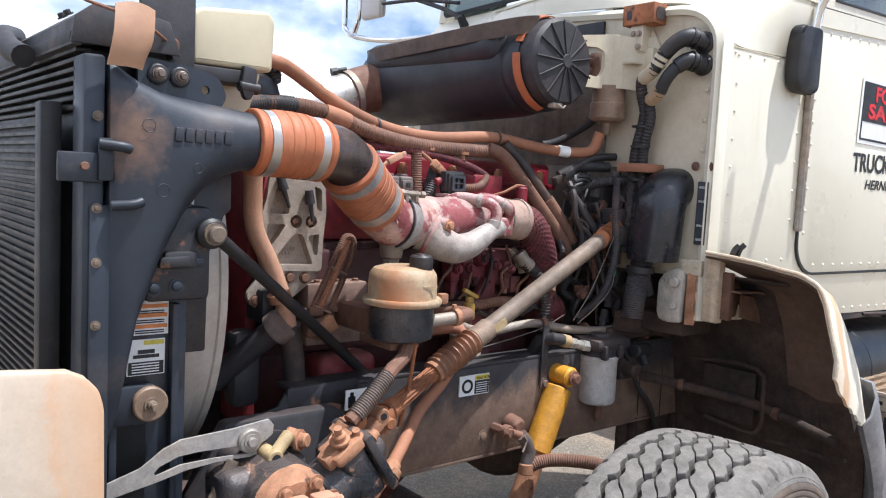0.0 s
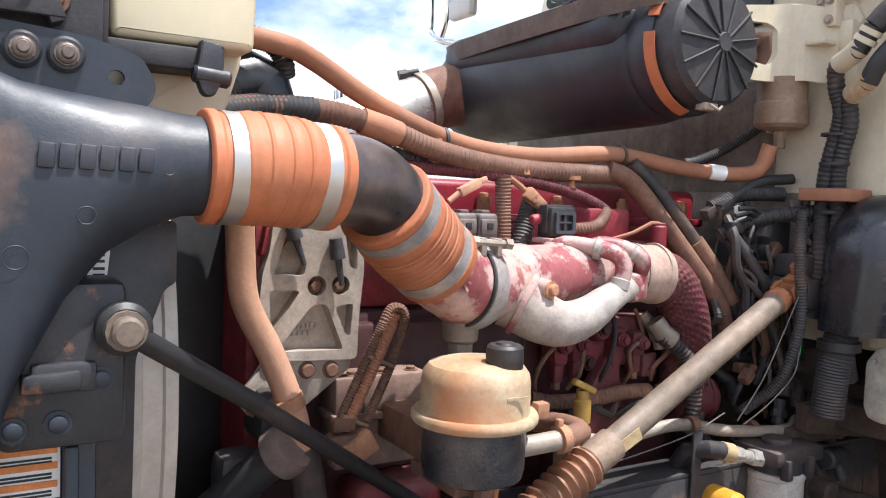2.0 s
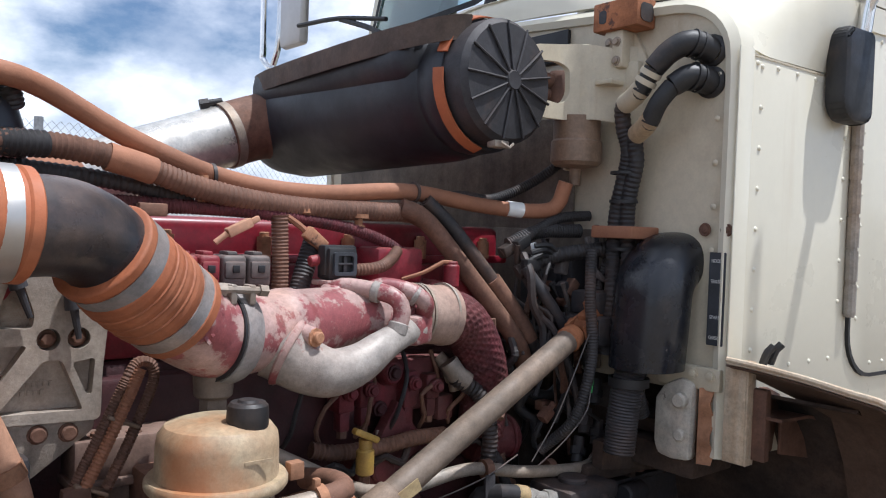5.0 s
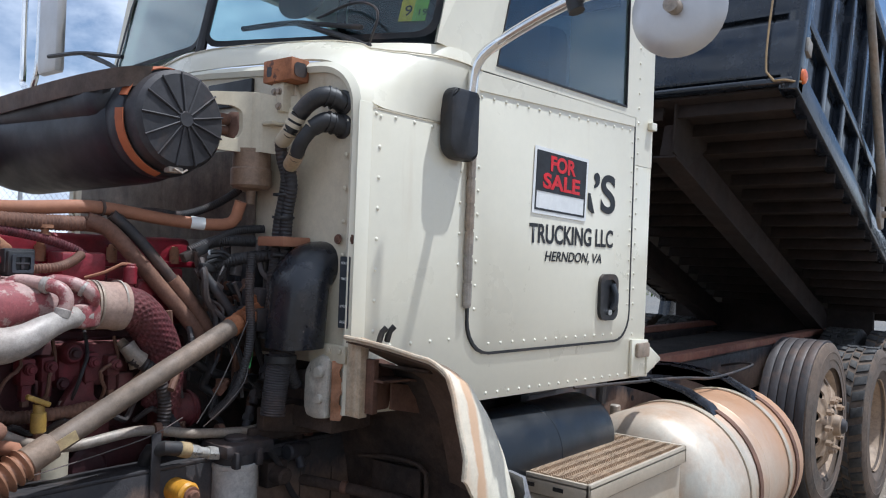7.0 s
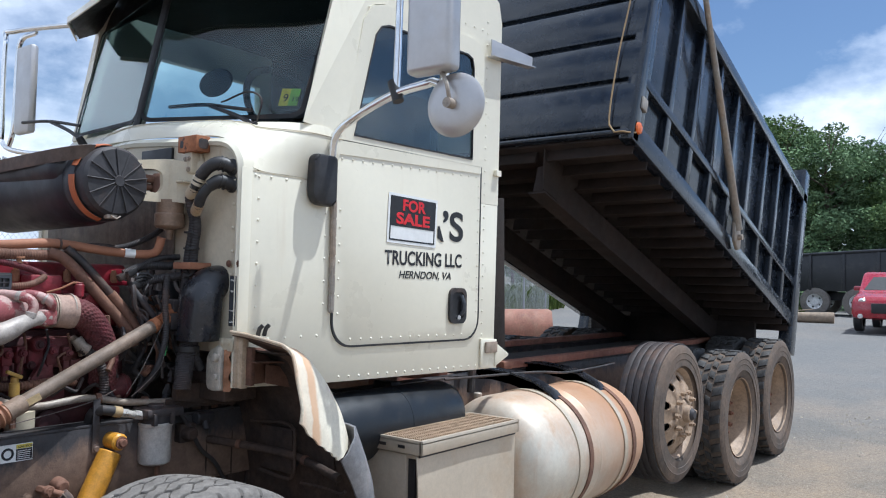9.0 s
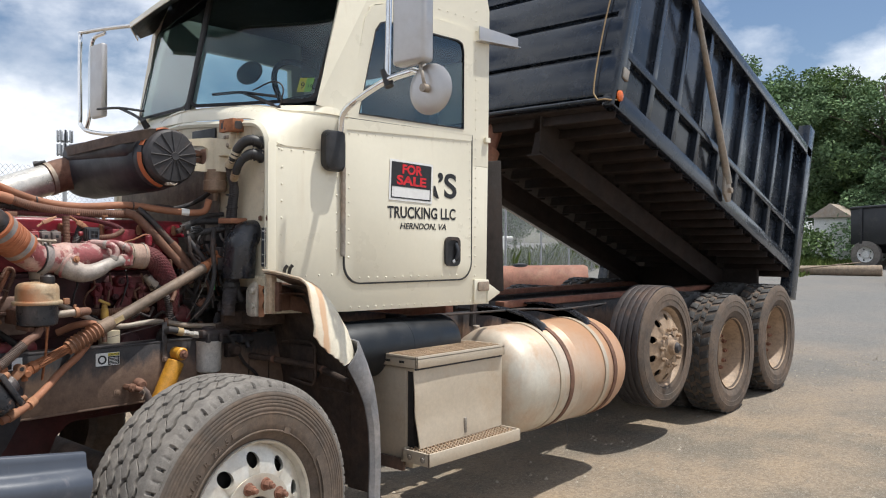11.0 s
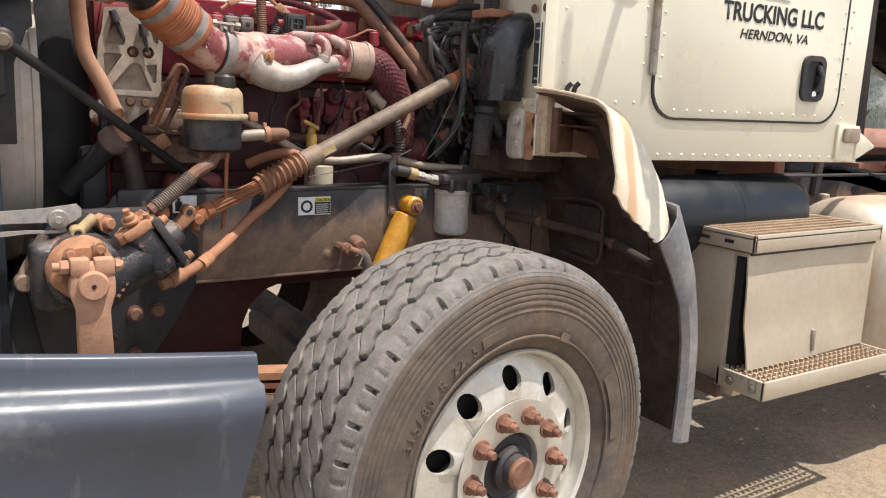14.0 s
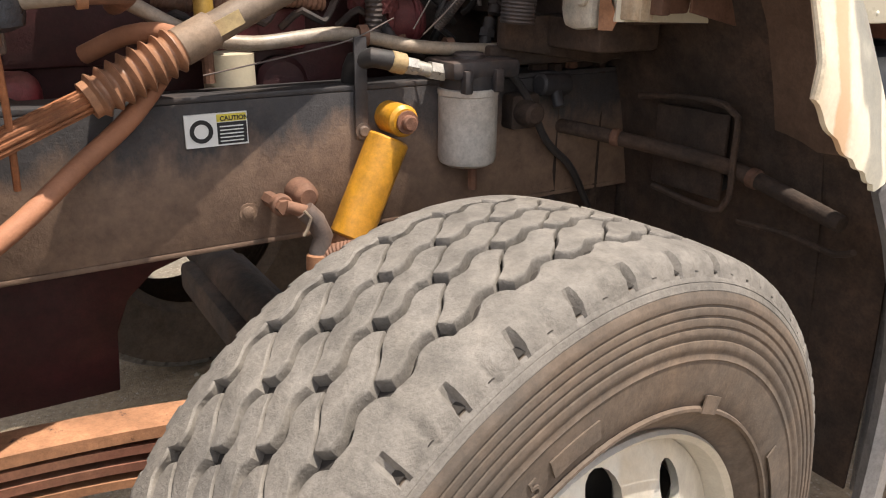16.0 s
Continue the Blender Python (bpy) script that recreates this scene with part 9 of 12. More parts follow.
    for p in ((1.385, 1.555, 1.15), (1.43, 1.56, 1.138)):
        part("port_nut", join(bolt(p, (-0.35, -0.3, 0.85), 0.014, 0.02), cyl(Vector(p) + Vector((0, 0, 0.0)), Vector(p) + Vector((-0.012, -0.01, 0.03)), 0.008)), "clay", g)
    part("return_port", join(cyl((1.405, 1.615, 1.125), (1.428, 1.612, 1.163), 0.014), cyl((1.41, 1.614, 1.142), (1.42, 1.612, 1.152), 0.018, seg=6), cyl((1.418, 1.60, 1.128), (1.40, 1.59, 1.145), 0.01)), "clay", g)
    part("round_cap", lumpy(cyl((1.468, 1.64, 1.16), (1.475, 1.61, 1.155), 0.022, 0.018, 18, 0.006), 0.002), "orange_rust", g)
    for q in (0.4, 1.2, 2.2, 3.1):
        part("cover_bolt", bolt((1.285 + 0.066 * math.cos(q), 1.512, 1.035 + 0.066 * math.sin(q)), (0, -1, 0), 0.010, 0.014), "clay", g)
    pm = part("pitman_arm", join(plate([(1.250, 0.78), (1.328, 0.78), (1.322, 0.96), (1.335, 1.0), (1.335, 1.035), (1.318, 1.062), (1.290, 1.072), (1.262, 1.066), (1.240, 1.04), (1.236, 1.005), (1.250, 0.965)], 0.034, Matrix.Translation((0, 1.505, 0)) @ SIDE, 0.007), cyl((1.286, 1.474, 1.022), (1.286, 1.455, 1.022), 0.034, 0.032, 28, bevel=0.003)), "clay_pale", truck, "clay-coated pitman arm")
    part("pinch_bolt", join(cyl((1.205, 1.487, 1.066), (1.352, 1.487, 1.062), 0.0105), box(1.240, 1.282, 1.468, 1.506, 1.044, 1.084, 0.007), box(1.290, 1.334, 1.468, 1.506, 1.042, 1.082, 0.007), bolt((1.238, 1.487, 1.065), (-1, 0, 0), 0.016, 0.018, 1.0), bolt((1.336, 1.487, 1.062), (1, 0, 0), 0.015, 0.012, 1.0)), "clay_pale", pm)
    part("hole", cyl((1.286, 1.4555, 1.022), (1.286, 1.4535, 1.022), 0.005), "ink", pm)
    for k in range(2):
        part("cast_mark", box(1.285 + 0.012 * k, 1.290 + 0.012 * k, 1.4855, 1.4875, 0.895, 0.94 - 0.01 * k, 0.001), "clay_pale", pm)
    part("casting_block", moved(join(box(-0.012, 0.012, -0.004, 0.004, -0.025, 0.025, 0.002), box(-0.006, 0.018, -0.008, 0.0, -0.02, -0.013), box(-0.006, 0.018, -0.008, 0.0, -0.003, 0.004), box(-0.006, 0.018, -0.008, 0.0, 0.013, 0.02)), Matrix.Translation((1.345, 1.535, 1.0)) @ Matrix.Rotation(radians(32), 4, "Y")), "clay", g)
    part("drag_link", join(cyl((1.286, 1.50, 0.79), (1.286, 1.42, 0.79), 0.035), tube([(1.286, 1.43, 0.78), (1.7, 1.49, 0.66), (2.1, 1.53, 0.60)], 0.025, 12, 0.1)), "chassis", pm)
    # mounting casting behind the gear
    part("gear_bracket", plate([(1.22, 0.70), (1.44, 0.70), (1.54, 0.84), (1.59, 0.93), (1.60, 1.06), (1.5, 1.15), (1.24, 1.15), (1.16, 1.0)], 0.045, Matrix.Translation((0, 1.805, 0)) @ SIDE, 0.01), "black_dusty", g, "oily black cast bracket on the frame")
    for x, z in ((1.425, 0.868), (1.482, 0.872), (1.36, 0.80), (1.42, 0.755)):
        part("bolt", lumpy(join(bolt((x, 1.76, z), (0, -1, 0), 0.017, 0.022, 1.25)), 0.0015), "clay_dark", g)
    # hood latch link: a slotted flat arm, a tan tube lever and a drop lever with its ball stud
    ly = 1.657
    arm = part("hood_link", cut_plate([(0.968, 1.109), (1.033, 1.128), (1.054, 1.142), (1.073, 1.156), (1.106, 1.169), (1.212, 1.174), (1.282, 1.182), (1.292, 1.170), (1.291, 1.152), (1.278, 1.142), (1.256, 1.131), (1.258, 1.116), (1.244, 1.113), (1.176, 1.115), (1.116, 1.110), (1.063, 1.098), (0.993, 1.086), (0.969, 1.081)], [[(1.057, 1.116), (1.067, 1.126), (1.102, 1.139), (1.138, 1.141), (1.218, 1.139), (1.224, 1.129), (1.239, 1.120), (1.171, 1.123), (1.107, 1.122), (1.070, 1.112), (1.061, 1.110)]], 0.006, Matrix.Translation((0, ly + 0.003, 0)) @ SIDE), "link_pale", truck, "pale slotted hood link arm")
    part("pivot", join(cyl((1.240, ly, 1.147), (1.240, ly - 0.014, 1.147), 0.024, bevel=0.003), bolt((1.240, ly - 0.014, 1.147), (0, -1, 0), 0.010, 0.01)), "steel", arm)
    part("latch_plate", plate([(1.214, 1.102), (1.261, 1.159), (1.319, 1.149), (1.345, 1.112), (1.340, 1.081), (1.266, 1.075)], 0.008, Matrix.Translation((0, ly + 0.02, 0)) @ SIDE, 0.002), "black_dusty", arm)
    lev = part("tube_lever", join(cyl((1.277, ly - 0.035, 1.116), (1.318, ly - 0.02, 1.152), 0.0135, bevel=0.002), cyl((1.277, ly - 0.048, 1.116), (1.277, ly + 0.02, 1.116), 0.016, bevel=0.002)), "tan_dull", arm, "tan tube lever")
    part("hole", cyl((1.277, ly - 0.0485, 1.116), (1.277, ly - 0.050, 1.116), 0.009), "ink", lev)
    part("lever_bolt", join(bolt((1.343, ly - 0.012, 1.132), (0.5, -0.8, 0.1), 0.015, 0.022), cyl((1.322, ly + 0.006, 1.142), (1.348, ly - 0.012, 1.132), 0.018, bevel=0.004)), "clay", arm)
    part("drop_lever", join(tube([(1.209, ly+0.000, 1.112), (1.183, ly+0.000, 1.060), (1.156, ly-0.010, 1.012), (1.167, ly-0.020, 0.999)], 0.013, 10), cyl((1.159, ly+0.010, 1.002), (1.160, ly-0.030, 1.002), 0.021, bevel=0.004), bolt((1.191, ly-0.030, 0.989), (0.9, -0.3, 0), 0.016, 0.018)), "shaft", arm, "dusty drop lever with a ball stud")
    part("lock_nut", bolt((1.227, ly-0.010, 1.075), (0, -1, 0), 0.011, 0.016), "clay_dark", arm)
    part("lock_nut", bolt((1.251, ly-0.010, 1.086), (0, -1, 0), 0.011, 0.016), "clay_dark", arm)
    # front strut rod from the radiator
    part("radiator_strut", tube([(1.155, 1.625, 1.545), (1.30, 1.71, 1.445), (1.78, 1.97, 1.095)], 0.0125, 12, 0.1), "black", truck, "black radiator support rod")


build_steering()


def build_underhood_frame():
    lab = part("rail_label", box(1.905, 2.008, 1.809, 1.8135, 1.104, 1.158), "white", rail, "white and yellow caution label on the rail")
    part("ring_picture", revolve([(0.012, 0), (0.019, 0), (0.019, 0.001), (0.012, 0.001)], (1.931, 1.8085, 1.130), (0, -1, 0), 24, True), "ink", lab)
    part("band", box(1.957, 2.006, 1.8075, 1.8092, 1.144, 1.156), "label_yellow", lab)
    part("print_block", box(1.957, 2.006, 1.8075, 1.8092, 1.107, 1.1425), "ink", lab)
    for k in range(5):
        part("print_bar", box(1.961, 2.0, 1.8065, 1.8078, 1.111 + 0.006 * k, 1.1128 + 0.006 * k), "white", lab)
    o = Matrix.Translation((1.962, 1.8072, 1.1455)) @ SIDE
    part("lettering", text_mesh("CAUTION", 0.0105, o, 0.0003, bold=0.0003), "ink", lab)
    part("rail_bolt", bolt((2.0, 1.815, 0.982), (0, -1, 0), 0.011, 0.006), "rail", rail)
    # rusty front lip of the rail and a white sticker behind the gear
    tip = part("rail_tip", plate(fillet([(1.402, 1.192), (1.583, 1.195), (1.568, 1.143), (1.517, 1.134), (1.419, 1.135), (1.397, 1.150)], 0.006), 0.010, Matrix.Translation((0, 1.814, 0)) @ SIDE, 0.002), "black_rusty", rail, "rust-orange torn lip")
    part("torn_edge", plate([(1.270, 1.128), (1.374, 1.157), (1.392, 1.186), (1.399, 1.153), (1.380, 1.139), (1.305, 1.122)], 0.008, Matrix.Translation((0, 1.802, 0)) @ SIDE, 0.001), "black_rusty", tip)
    part("folded_edge", plate([(1.358, 1.135), (1.503, 1.151), (1.529, 1.144), (1.520, 1.126), (1.384, 1.118)], 0.010, Matrix.Translation((0, 1.792, 0)) @ SIDE, 0.002), "clay_dark", tip)
    part("fluid_label", box(1.533, 1.597, 1.772, 1.777, 1.132, 1.178), "white", rail, "white fluid label with blue bottle mark")
    part("bottle_mark", join(box(1.539, 1.557, 1.769, 1.773, 1.137, 1.163), box(1.544, 1.552, 1.769, 1.773, 1.163, 1.173)), "tank_blue_shade", rail)
    # shock absorber
    t, b = Vector((2.275, 1.79, 1.118)), Vector((2.09, 1.765, 0.755))
    d = (b - t).normalized()
    s = part("shock_absorber", join(cyl(t + d * 0.030, t + d * 0.225, 0.039, bevel=0.004, seg=28)), "yellow", truck, "yellow shock absorber with rusty lower half")
    part("top_eye", join(cyl(t + Vector((0, 0.035, 0.008)), t + Vector((0, -0.04, 0.008)), 0.029, bevel=0.006)), "yellow", s)
    part("eye_bolt", join(cyl(t + Vector((0, 0.04, 0.008)), t + Vector((0, -0.062, 0.008)), 0.012), bolt(t + Vector((0, -0.045, 0.008)), (0, -1, 0), 0.014, 0.018)), "rust", s)
    part("lower_tube", tube([t + d * 0.22, b], 0.031, 18, 0.1), "clay", s)
    # brake hose with fitting
    h = part("brake_fitting", join(cyl((2.035, 1.812, 1.004), (2.042, 1.745, 1.002), 0.013, seg=6), cyl((2.042, 1.775, 1.002), (2.043, 1.755, 1.002), 0.019, bevel=0.003), cyl((2.045, 1.75, 1.003), (2.092, 1.745, 0.985), 0.011), lumpy(cyl((2.089, 1.812, 1.010), (2.091, 1.762, 1.008), 0.027, 0.022, 18, 0.007), 0.0012)), "clay_dark", truck, "dusty brake fitting and hose on the rail")
    part("hose", tube([(2.075, 1.742, 0.994), (2.092, 1.738, 0.975), (2.104, 1.735, 0.945), (2.094, 1.733, 0.92), (2.090, 1.73, 0.89)], 0.0175, 12), "cap_grey", h)
    part("hose_end", cyl((2.093, 1.733, 0.915), (2.090, 1.73, 0.885), 0.021, bevel=0.003), "clay", h)
    part("clip", tube([(2.068, 1.725, 0.998), (2.078, 1.722, 0.985), (2.072, 1.722, 0.968), (2.064, 1.722, 0.955)], 0.003, 6), "steel", h)
    part("guard_coil", tube([(2.098, 1.73, 0.905), (2.13, 1.715, 0.918), (2.17, 1.68, 0.926), (2.22, 1.61, 0.93), (2.25, 1.54, 0.925)], 0.0185, 14, 0.006, rib=0.0014, pitch=0.0065), "clay_dark", h, "wire coil guard")
    # fuel filter
    f = part("fuel_filter", revolve([(0, 1.022), (0.042, 1.023), (0.053, 1.029), (0.057, 1.04), (0.057, 1.158), (0.059, 1.160), (0.059, 1.170), (0.055, 1.172), (0, 1.172)], (2.432, 1.79, 0), (0, 0, 1), 36), "filter_white", truck, "pale spin-on fuel filter with a black head")
    part("filter_head", join(box(2.365, 2.515, 1.735, 1.85, 1.192, 1.226, 0.010), cyl((2.432, 1.79, 1.172), (2.432, 1.79, 1.196), 0.054), cyl((2.432, 1.79, 1.222), (2.432, 1.79, 1.236), 0.03, bevel=0.004), box(2.385, 2.402, 1.725, 1.745, 1.168, 1.21, 0.003), box(2.452, 2.47, 1.725, 1.745, 1.168, 1.21, 0.003)), "black_dusty", f)
    part("drain_tube", tube([(2.445, 1.79, 1.025), (2.447, 1.79, 0.97)], 0.009, 8), "clay_dark", f)
    part("fitting", join(cyl((2.372, 1.78, 1.203), (2.342, 1.783, 1.209), 0.017, seg=6), cyl((2.345, 1.783, 1.208), (2.312, 1.787, 1.216), 0.0125), cyl((2.318, 1.787, 1.215), (2.295, 1.79, 1.220), 0.0165, seg=6)), "silver", f, "bright hose fitting")
    part("brass_ferrule", cyl((2.297, 1.79, 1.220), (2.268, 1.793, 1.228), 0.019, bevel=0.003), "tan_dull", f)
    part("hose", tube([(2.27, 1.793, 1.228), (2.235, 1.797, 1.235), (2.215, 1.83, 1.225), (2.225, 1.88, 1.15)], 0.0175, 12), "hose_black", f)
    part("inner_filter", revolve([(0, 1.1), (0.04, 1.1), (0.045, 1.11), (0.045, 1.24), (0, 1.245)], (2.02, 1.93, 0), (0, 0, 1), 24), "cream_dirty", truck, "pale oil filter behind the rail")
    part("hanger_strap", join(box(2.205, 2.23, 1.806, 1.812, 1.09, 1.27, 0.002), bolt((2.218, 1.806, 1.105), (0, -1, 0), 0.01, 0.01)), "rail", rail)
    # leaf springs
    ls = part("leaf_spring", sheet([[(0.95 + 1.3 * i / 16, y, 0.555 + 0.135 * (1 - ((i - 6) / 10.0) ** 2) * 0.75) for i in range(17)] for y in (1.78, 1.82, 1.86)], 0.022), "clay", truck, "clay-coated leaf spring stack")
    for k in range(1, 4):
        part("leaf", sheet([[(1.0 + 0.04 * k + (1.2 - 0.08 * k) * i / 16, y, 0.555 - 0.03 * k + 0.135 * (1 - ((i - 6) / 10.0) ** 2) * 0.75) for i in range(17)] for y in (1.782, 1.82, 1.858)], 0.016), "oxide" if k != 3 else "clay", ls)
    part("spring_hanger", plate([(1.0, 0.62), (1.2, 0.62), (1.5, 0.93), (1.35, 1.0), (1.0, 0.95)], 0.06, Matrix.Translation((0, 1.86, 0)) @ SIDE, 0.01), "black_dusty", truck, "oily black cast spring hanger")
    # back of the wheel arch
    ag = part("arch_panel", join(box(2.62, 3.0, 1.84, 1.86, 0.55, 1.30, 0.01), box(2.60, 2.75, 1.62, 1.84, 1.24, 1.30, 0.01), box(2.895, 2.91, 1.5, 1.86, 0.45, 0.95, 0.004)), "arch_dark", truck, "muddy brown panel behind the wheel")
    for x, z0, z1 in ((2.66, 0.75, 1.20), (2.78, 0.70, 1.22), (2.88, 0.65, 1.18)):
        part("panel_rib", lumpy(box(x, x + 0.022, 1.815, 1.842, z0, z1, 0.006), 0.002), "arch_dark", ag)
    part("cross_beam", lumpy(box(2.48, 2.90, 1.79, 1.84, 1.205, 1.245, 0.008), 0.003), "arch_dark", ag)
    for x, z in ((2.64, 1.12), (2.72, 1.19), (2.82, 1.10), (2.70, 0.98)):
        part("panel_bolt", bolt((x, 1.838, z), (0, -1, 0), 0.011, 0.010), "clay_dark", ag)
    part("brake_line", tube([(2.50, 1.80, 1.23), (2.56, 1.78, 1.15), (2.62, 1.78, 1.05), (2.70, 1.79, 0.98), (2.78, 1.80, 0.85)], 0.008, 8), "hose_black", ag)
    part("stay_bar", tube([(2.66, 1.86, 1.075), (2.72, 1.75, 1.064), (2.80, 1.55, 1.045), (2.82, 1.44, 1.03), (2.815, 1.24, 0.992)], 0.0155, 12), "arch_dark", ag)
    for p, q in (((2.735, 1.712, 1.061), (2.742, 1.695, 1.060)), ((2.8205, 1.435, 1.029), (2.8205, 1.415, 1.026))):
        part("bar_band", cyl(p, q, 0.019, bevel=0.003), "clay_dark", ag)
    part("loop_bar", tube([(2.79, 1.70, 1.143), (2.80, 1.58, 1.155), (2.80, 1.49, 1.152), (2.80, 1.462, 1.135), (2.80, 1.460, 1.05), (2.80, 1.458, 0.985), (2.80, 1.475, 0.958), (2.80, 1.52, 0.952), (2.80, 1.65, 0.965)], 0.0065, 10), "arch_dark", ag, "bent rod loop")
    part("loop_panel", lumpy(box(2.822, 2.832, 1.50, 1.68, 0.965, 1.13, 0.004), 0.002), "arch_dark", ag)
    part("splash_edge", tube([(2.835, 1.46, 0.935), (2.845, 1.36, 0.935), (2.84, 1.26, 0.93), (2.82, 1.215, 0.95)], 0.006, 8), "arch_dark", ag)
    part("axle_stop", lumpy(join(cyl((2.56, 1.80, 1.115), (2.56, 1.74, 1.115), 0.028, 0.022, 20, 0.006), box(2.53, 2.60, 1.78, 1.83, 1.08, 1.15, 0.008)), 0.0015), "arch_dark", ag)
    part("valve", lumpy(join(cyl((2.60, 1.79, 1.165), (2.68, 1.80, 1.16), 0.022, bevel=0.005), cyl((2.64, 1.79, 1.16), (2.64, 1.77, 1.12), 0.012)), 0.0015), "black_dusty", ag)
    part("cab_support", join(plate([(2.50, 1.30), (2.9, 1.30), (2.9, 1.24), (2.75, 1.2), (2.5, 1.24)], 0.03, Matrix.Translation((0, 1.80, 0)) @ SIDE, 0.005)), "arch_dark", ag)


build_underhood_frame()


def build_air_cleaner():
    c = Vector((2.305, 1.885, 2.03))
    ax = Vector((-0.03, 1, -0.03)).normalized()
    R = 0.128
    a = part("air_cleaner", join(revolve([(R * 0.98, 0.0), (R * 1.04, 0.0), (R * 1.09, 0.012), (R * 1.10, 0.05), (R * 1.06, 0.058), (R * 1.06, 0.07), (R * 1.12, 0.08), (R * 1.16, 0.11), (R * 1.17, 0.16), (R * 1.17, 0.7), (R * 1.05, 0.80), (R * 0.75, 0.86), (R * 0.5, 0.9)], c + ax * 0.06, ax, 56),
                                  moved(box(-0.115, 0.075, 0.10, 0.80, 0.0, 0.115, 0.05, 4), Matrix.Translation(c + Vector((-0.06, 0.02, -0.01))))), "cleaner_black", truck, "large black transverse air cleaner with dusty ribbed end cap")
    cap = part("end_cap", revolve([(0.0, -0.012), (0.018, -0.014), (0.022, -0.008), (R * 0.5, -0.004), (R * 0.9, 0.0), (R * 0.985, 0.012), (R * 1.0, 0.03), (R * 1.0, 0.062)], c, ax, 48), "black_dusty", a, "dusty black end cap with radial ribs")
    s, u, w = frame_of(ax)
    for k in range(13):
        q = 2 * math.pi * k / 13 + 0.2
        d = s * math.cos(q) + u * math.sin(q)
        part("rib", tube([c + d * 0.02 - ax * 0.010, c + d * R * 0.55 - ax * 0.007, c + d * R * 0.93 - ax * 0.002], 0.0028, 6, 0.05), "black_dusty", cap)
    for q0, q1 in ((0.35, 1.6), (-1.35, 0.1)):
        pts = [c + ax * 0.048 + (s * -math.cos(q) + u * math.sin(q)) * (R * 1.065) for q in (q0 + (q1 - q0) * i / 8 for i in range(9))]
        rows = [[p, p + ax * 0.02 + (p - c) * 0.05] for p in pts]
        part("band", sheet(rows, 0.003), "boot", a, "orange-dusted retaining band")
    part("latch", join(box(2.27, 2.31, 1.885, 1.91, 1.895, 1.91, 0.003), tube([(2.28, 1.88, 1.905), (2.30, 1.875, 1.895), (2.32, 1.885, 1.905)], 0.003, 6)), "steel", a)
    # upper inlet with its rubber seal
    lip = []
    n = 40
    for i in range(n + 1):
        q = 2 * math.pi * i / n
        x = 2.205 + 0.092 * math.copysign(abs(math.cos(q)) ** 0.7, math.cos(q))
        y = 2.33 + 0.40 * math.copysign(abs(math.sin(q)) ** 0.8, math.sin(q))
        z = 2.112 + 0.02 * (x - 2.12) / 0.1 - 0.03 * (y - 2.36)
        lip.append([(x * 0.97 + 0.03 * 2.205, y, z - 0.04), (x, y, z - 0.03), (x, y + 0.01 * math.sin(q), z + 0.008), (2.235 + (x - 2.235) * 0.9, 2.36 + (y - 2.36) * 0.96, z + 0.012), (2.235 + (x - 2.235) * 0.88, 2.36 + (y - 2.36) * 0.95, z - 0.03)])
    part("inlet_seal", sheet(lip, 0.004), "seal", a, "folded brown rubber inlet seal")
    part("inlet_pleats", join(*[tube([(2.235 + dx, 2.06 + dx, 2.125), (2.235 + dx * 1.2, 2.36, 2.118), (2.235 + dx, 2.66, 2.108)], 0.009, 8) for dx in (-0.06, -0.03, 0.0, 0.03)]), "seal", a)
    # outlet pipe to the far side
    p = part("outlet_pipe", join(tube([(2.10, 2.68, 1.962), (2.04, 2.68, 1.94), (1.90, 2.685, 1.886), (1.78, 2.69, 1.84), (1.66, 2.70, 1.79)], 0.080, 28, 0.04)), "silver", truck, "bright metal intake pipe")
    part("rubber_cuff", ribbed([(2.24, 2.64, 2.0), (2.15, 2.672, 1.98), (2.06, 2.68, 1.948)], 0.0835, [(0, 1.25), (0.5, 1.02), (1, 1.0)], 32), "clay_dark", p, "dusty rubber cuff")
    part("lower_cuff", ribbed([(1.72, 2.695, 1.815), (1.62, 2.70, 1.765), (1.50, 2.71, 1.69)], 0.086, [(0, 1.0), (0.6, 1.0), (1, 1.05)], 28), "clay_hose", p, "orange-dusted rubber cuff")
    part("band", revolve([(0.0835, -0.011), (0.087, -0.011), (0.087, 0.011), (0.0835, 0.011)], (2.068, 2.68, 1.951), (-1, 0.0, -0.37), 36, True), "steel", p)
    part("clamp_bolt", join(cyl((2.045, 2.665, 2.034), (2.0, 2.675, 2.022), 0.009), cyl((2.012, 2.672, 2.025), (1.992, 2.677, 2.02), 0.014, seg=6)), "black", p)
    # carrier bracket and water trap on the firewall
    flat = fillet([(0.0, 1.985), (0.05, 1.972), (0.175, 1.975), (0.275, 1.962), (0.275, 2.135), (0.20, 2.128), (0.13, 2.138), (0.02, 2.120), (0.0, 2.10)], 0.012)
    slot = fillet([(0.018, 2.012), (0.110, 2.006), (0.122, 2.03), (0.120, 2.085), (0.098, 2.096), (0.018, 2.088)], 0.018)
    def curve(bm):
        """Bends the flat plate from across the truck's side round towards the firewall."""
        for q in bm.verts:
            u, z, h = q.co
            k = max(0.0, u - 0.10)
            a = min(1.0, k / 0.06) * radians(52)
            x = 2.365 + min(u, 0.10) + k * math.cos(a * 0.8)
            q.co = Vector((x + h * math.sin(a * 0.8), 1.90 - k * math.sin(a * 0.8) - h * math.cos(a * 0.8) + 0.012 * math.sin(math.pi * min(1, u / 0.15)), z))
        return bm
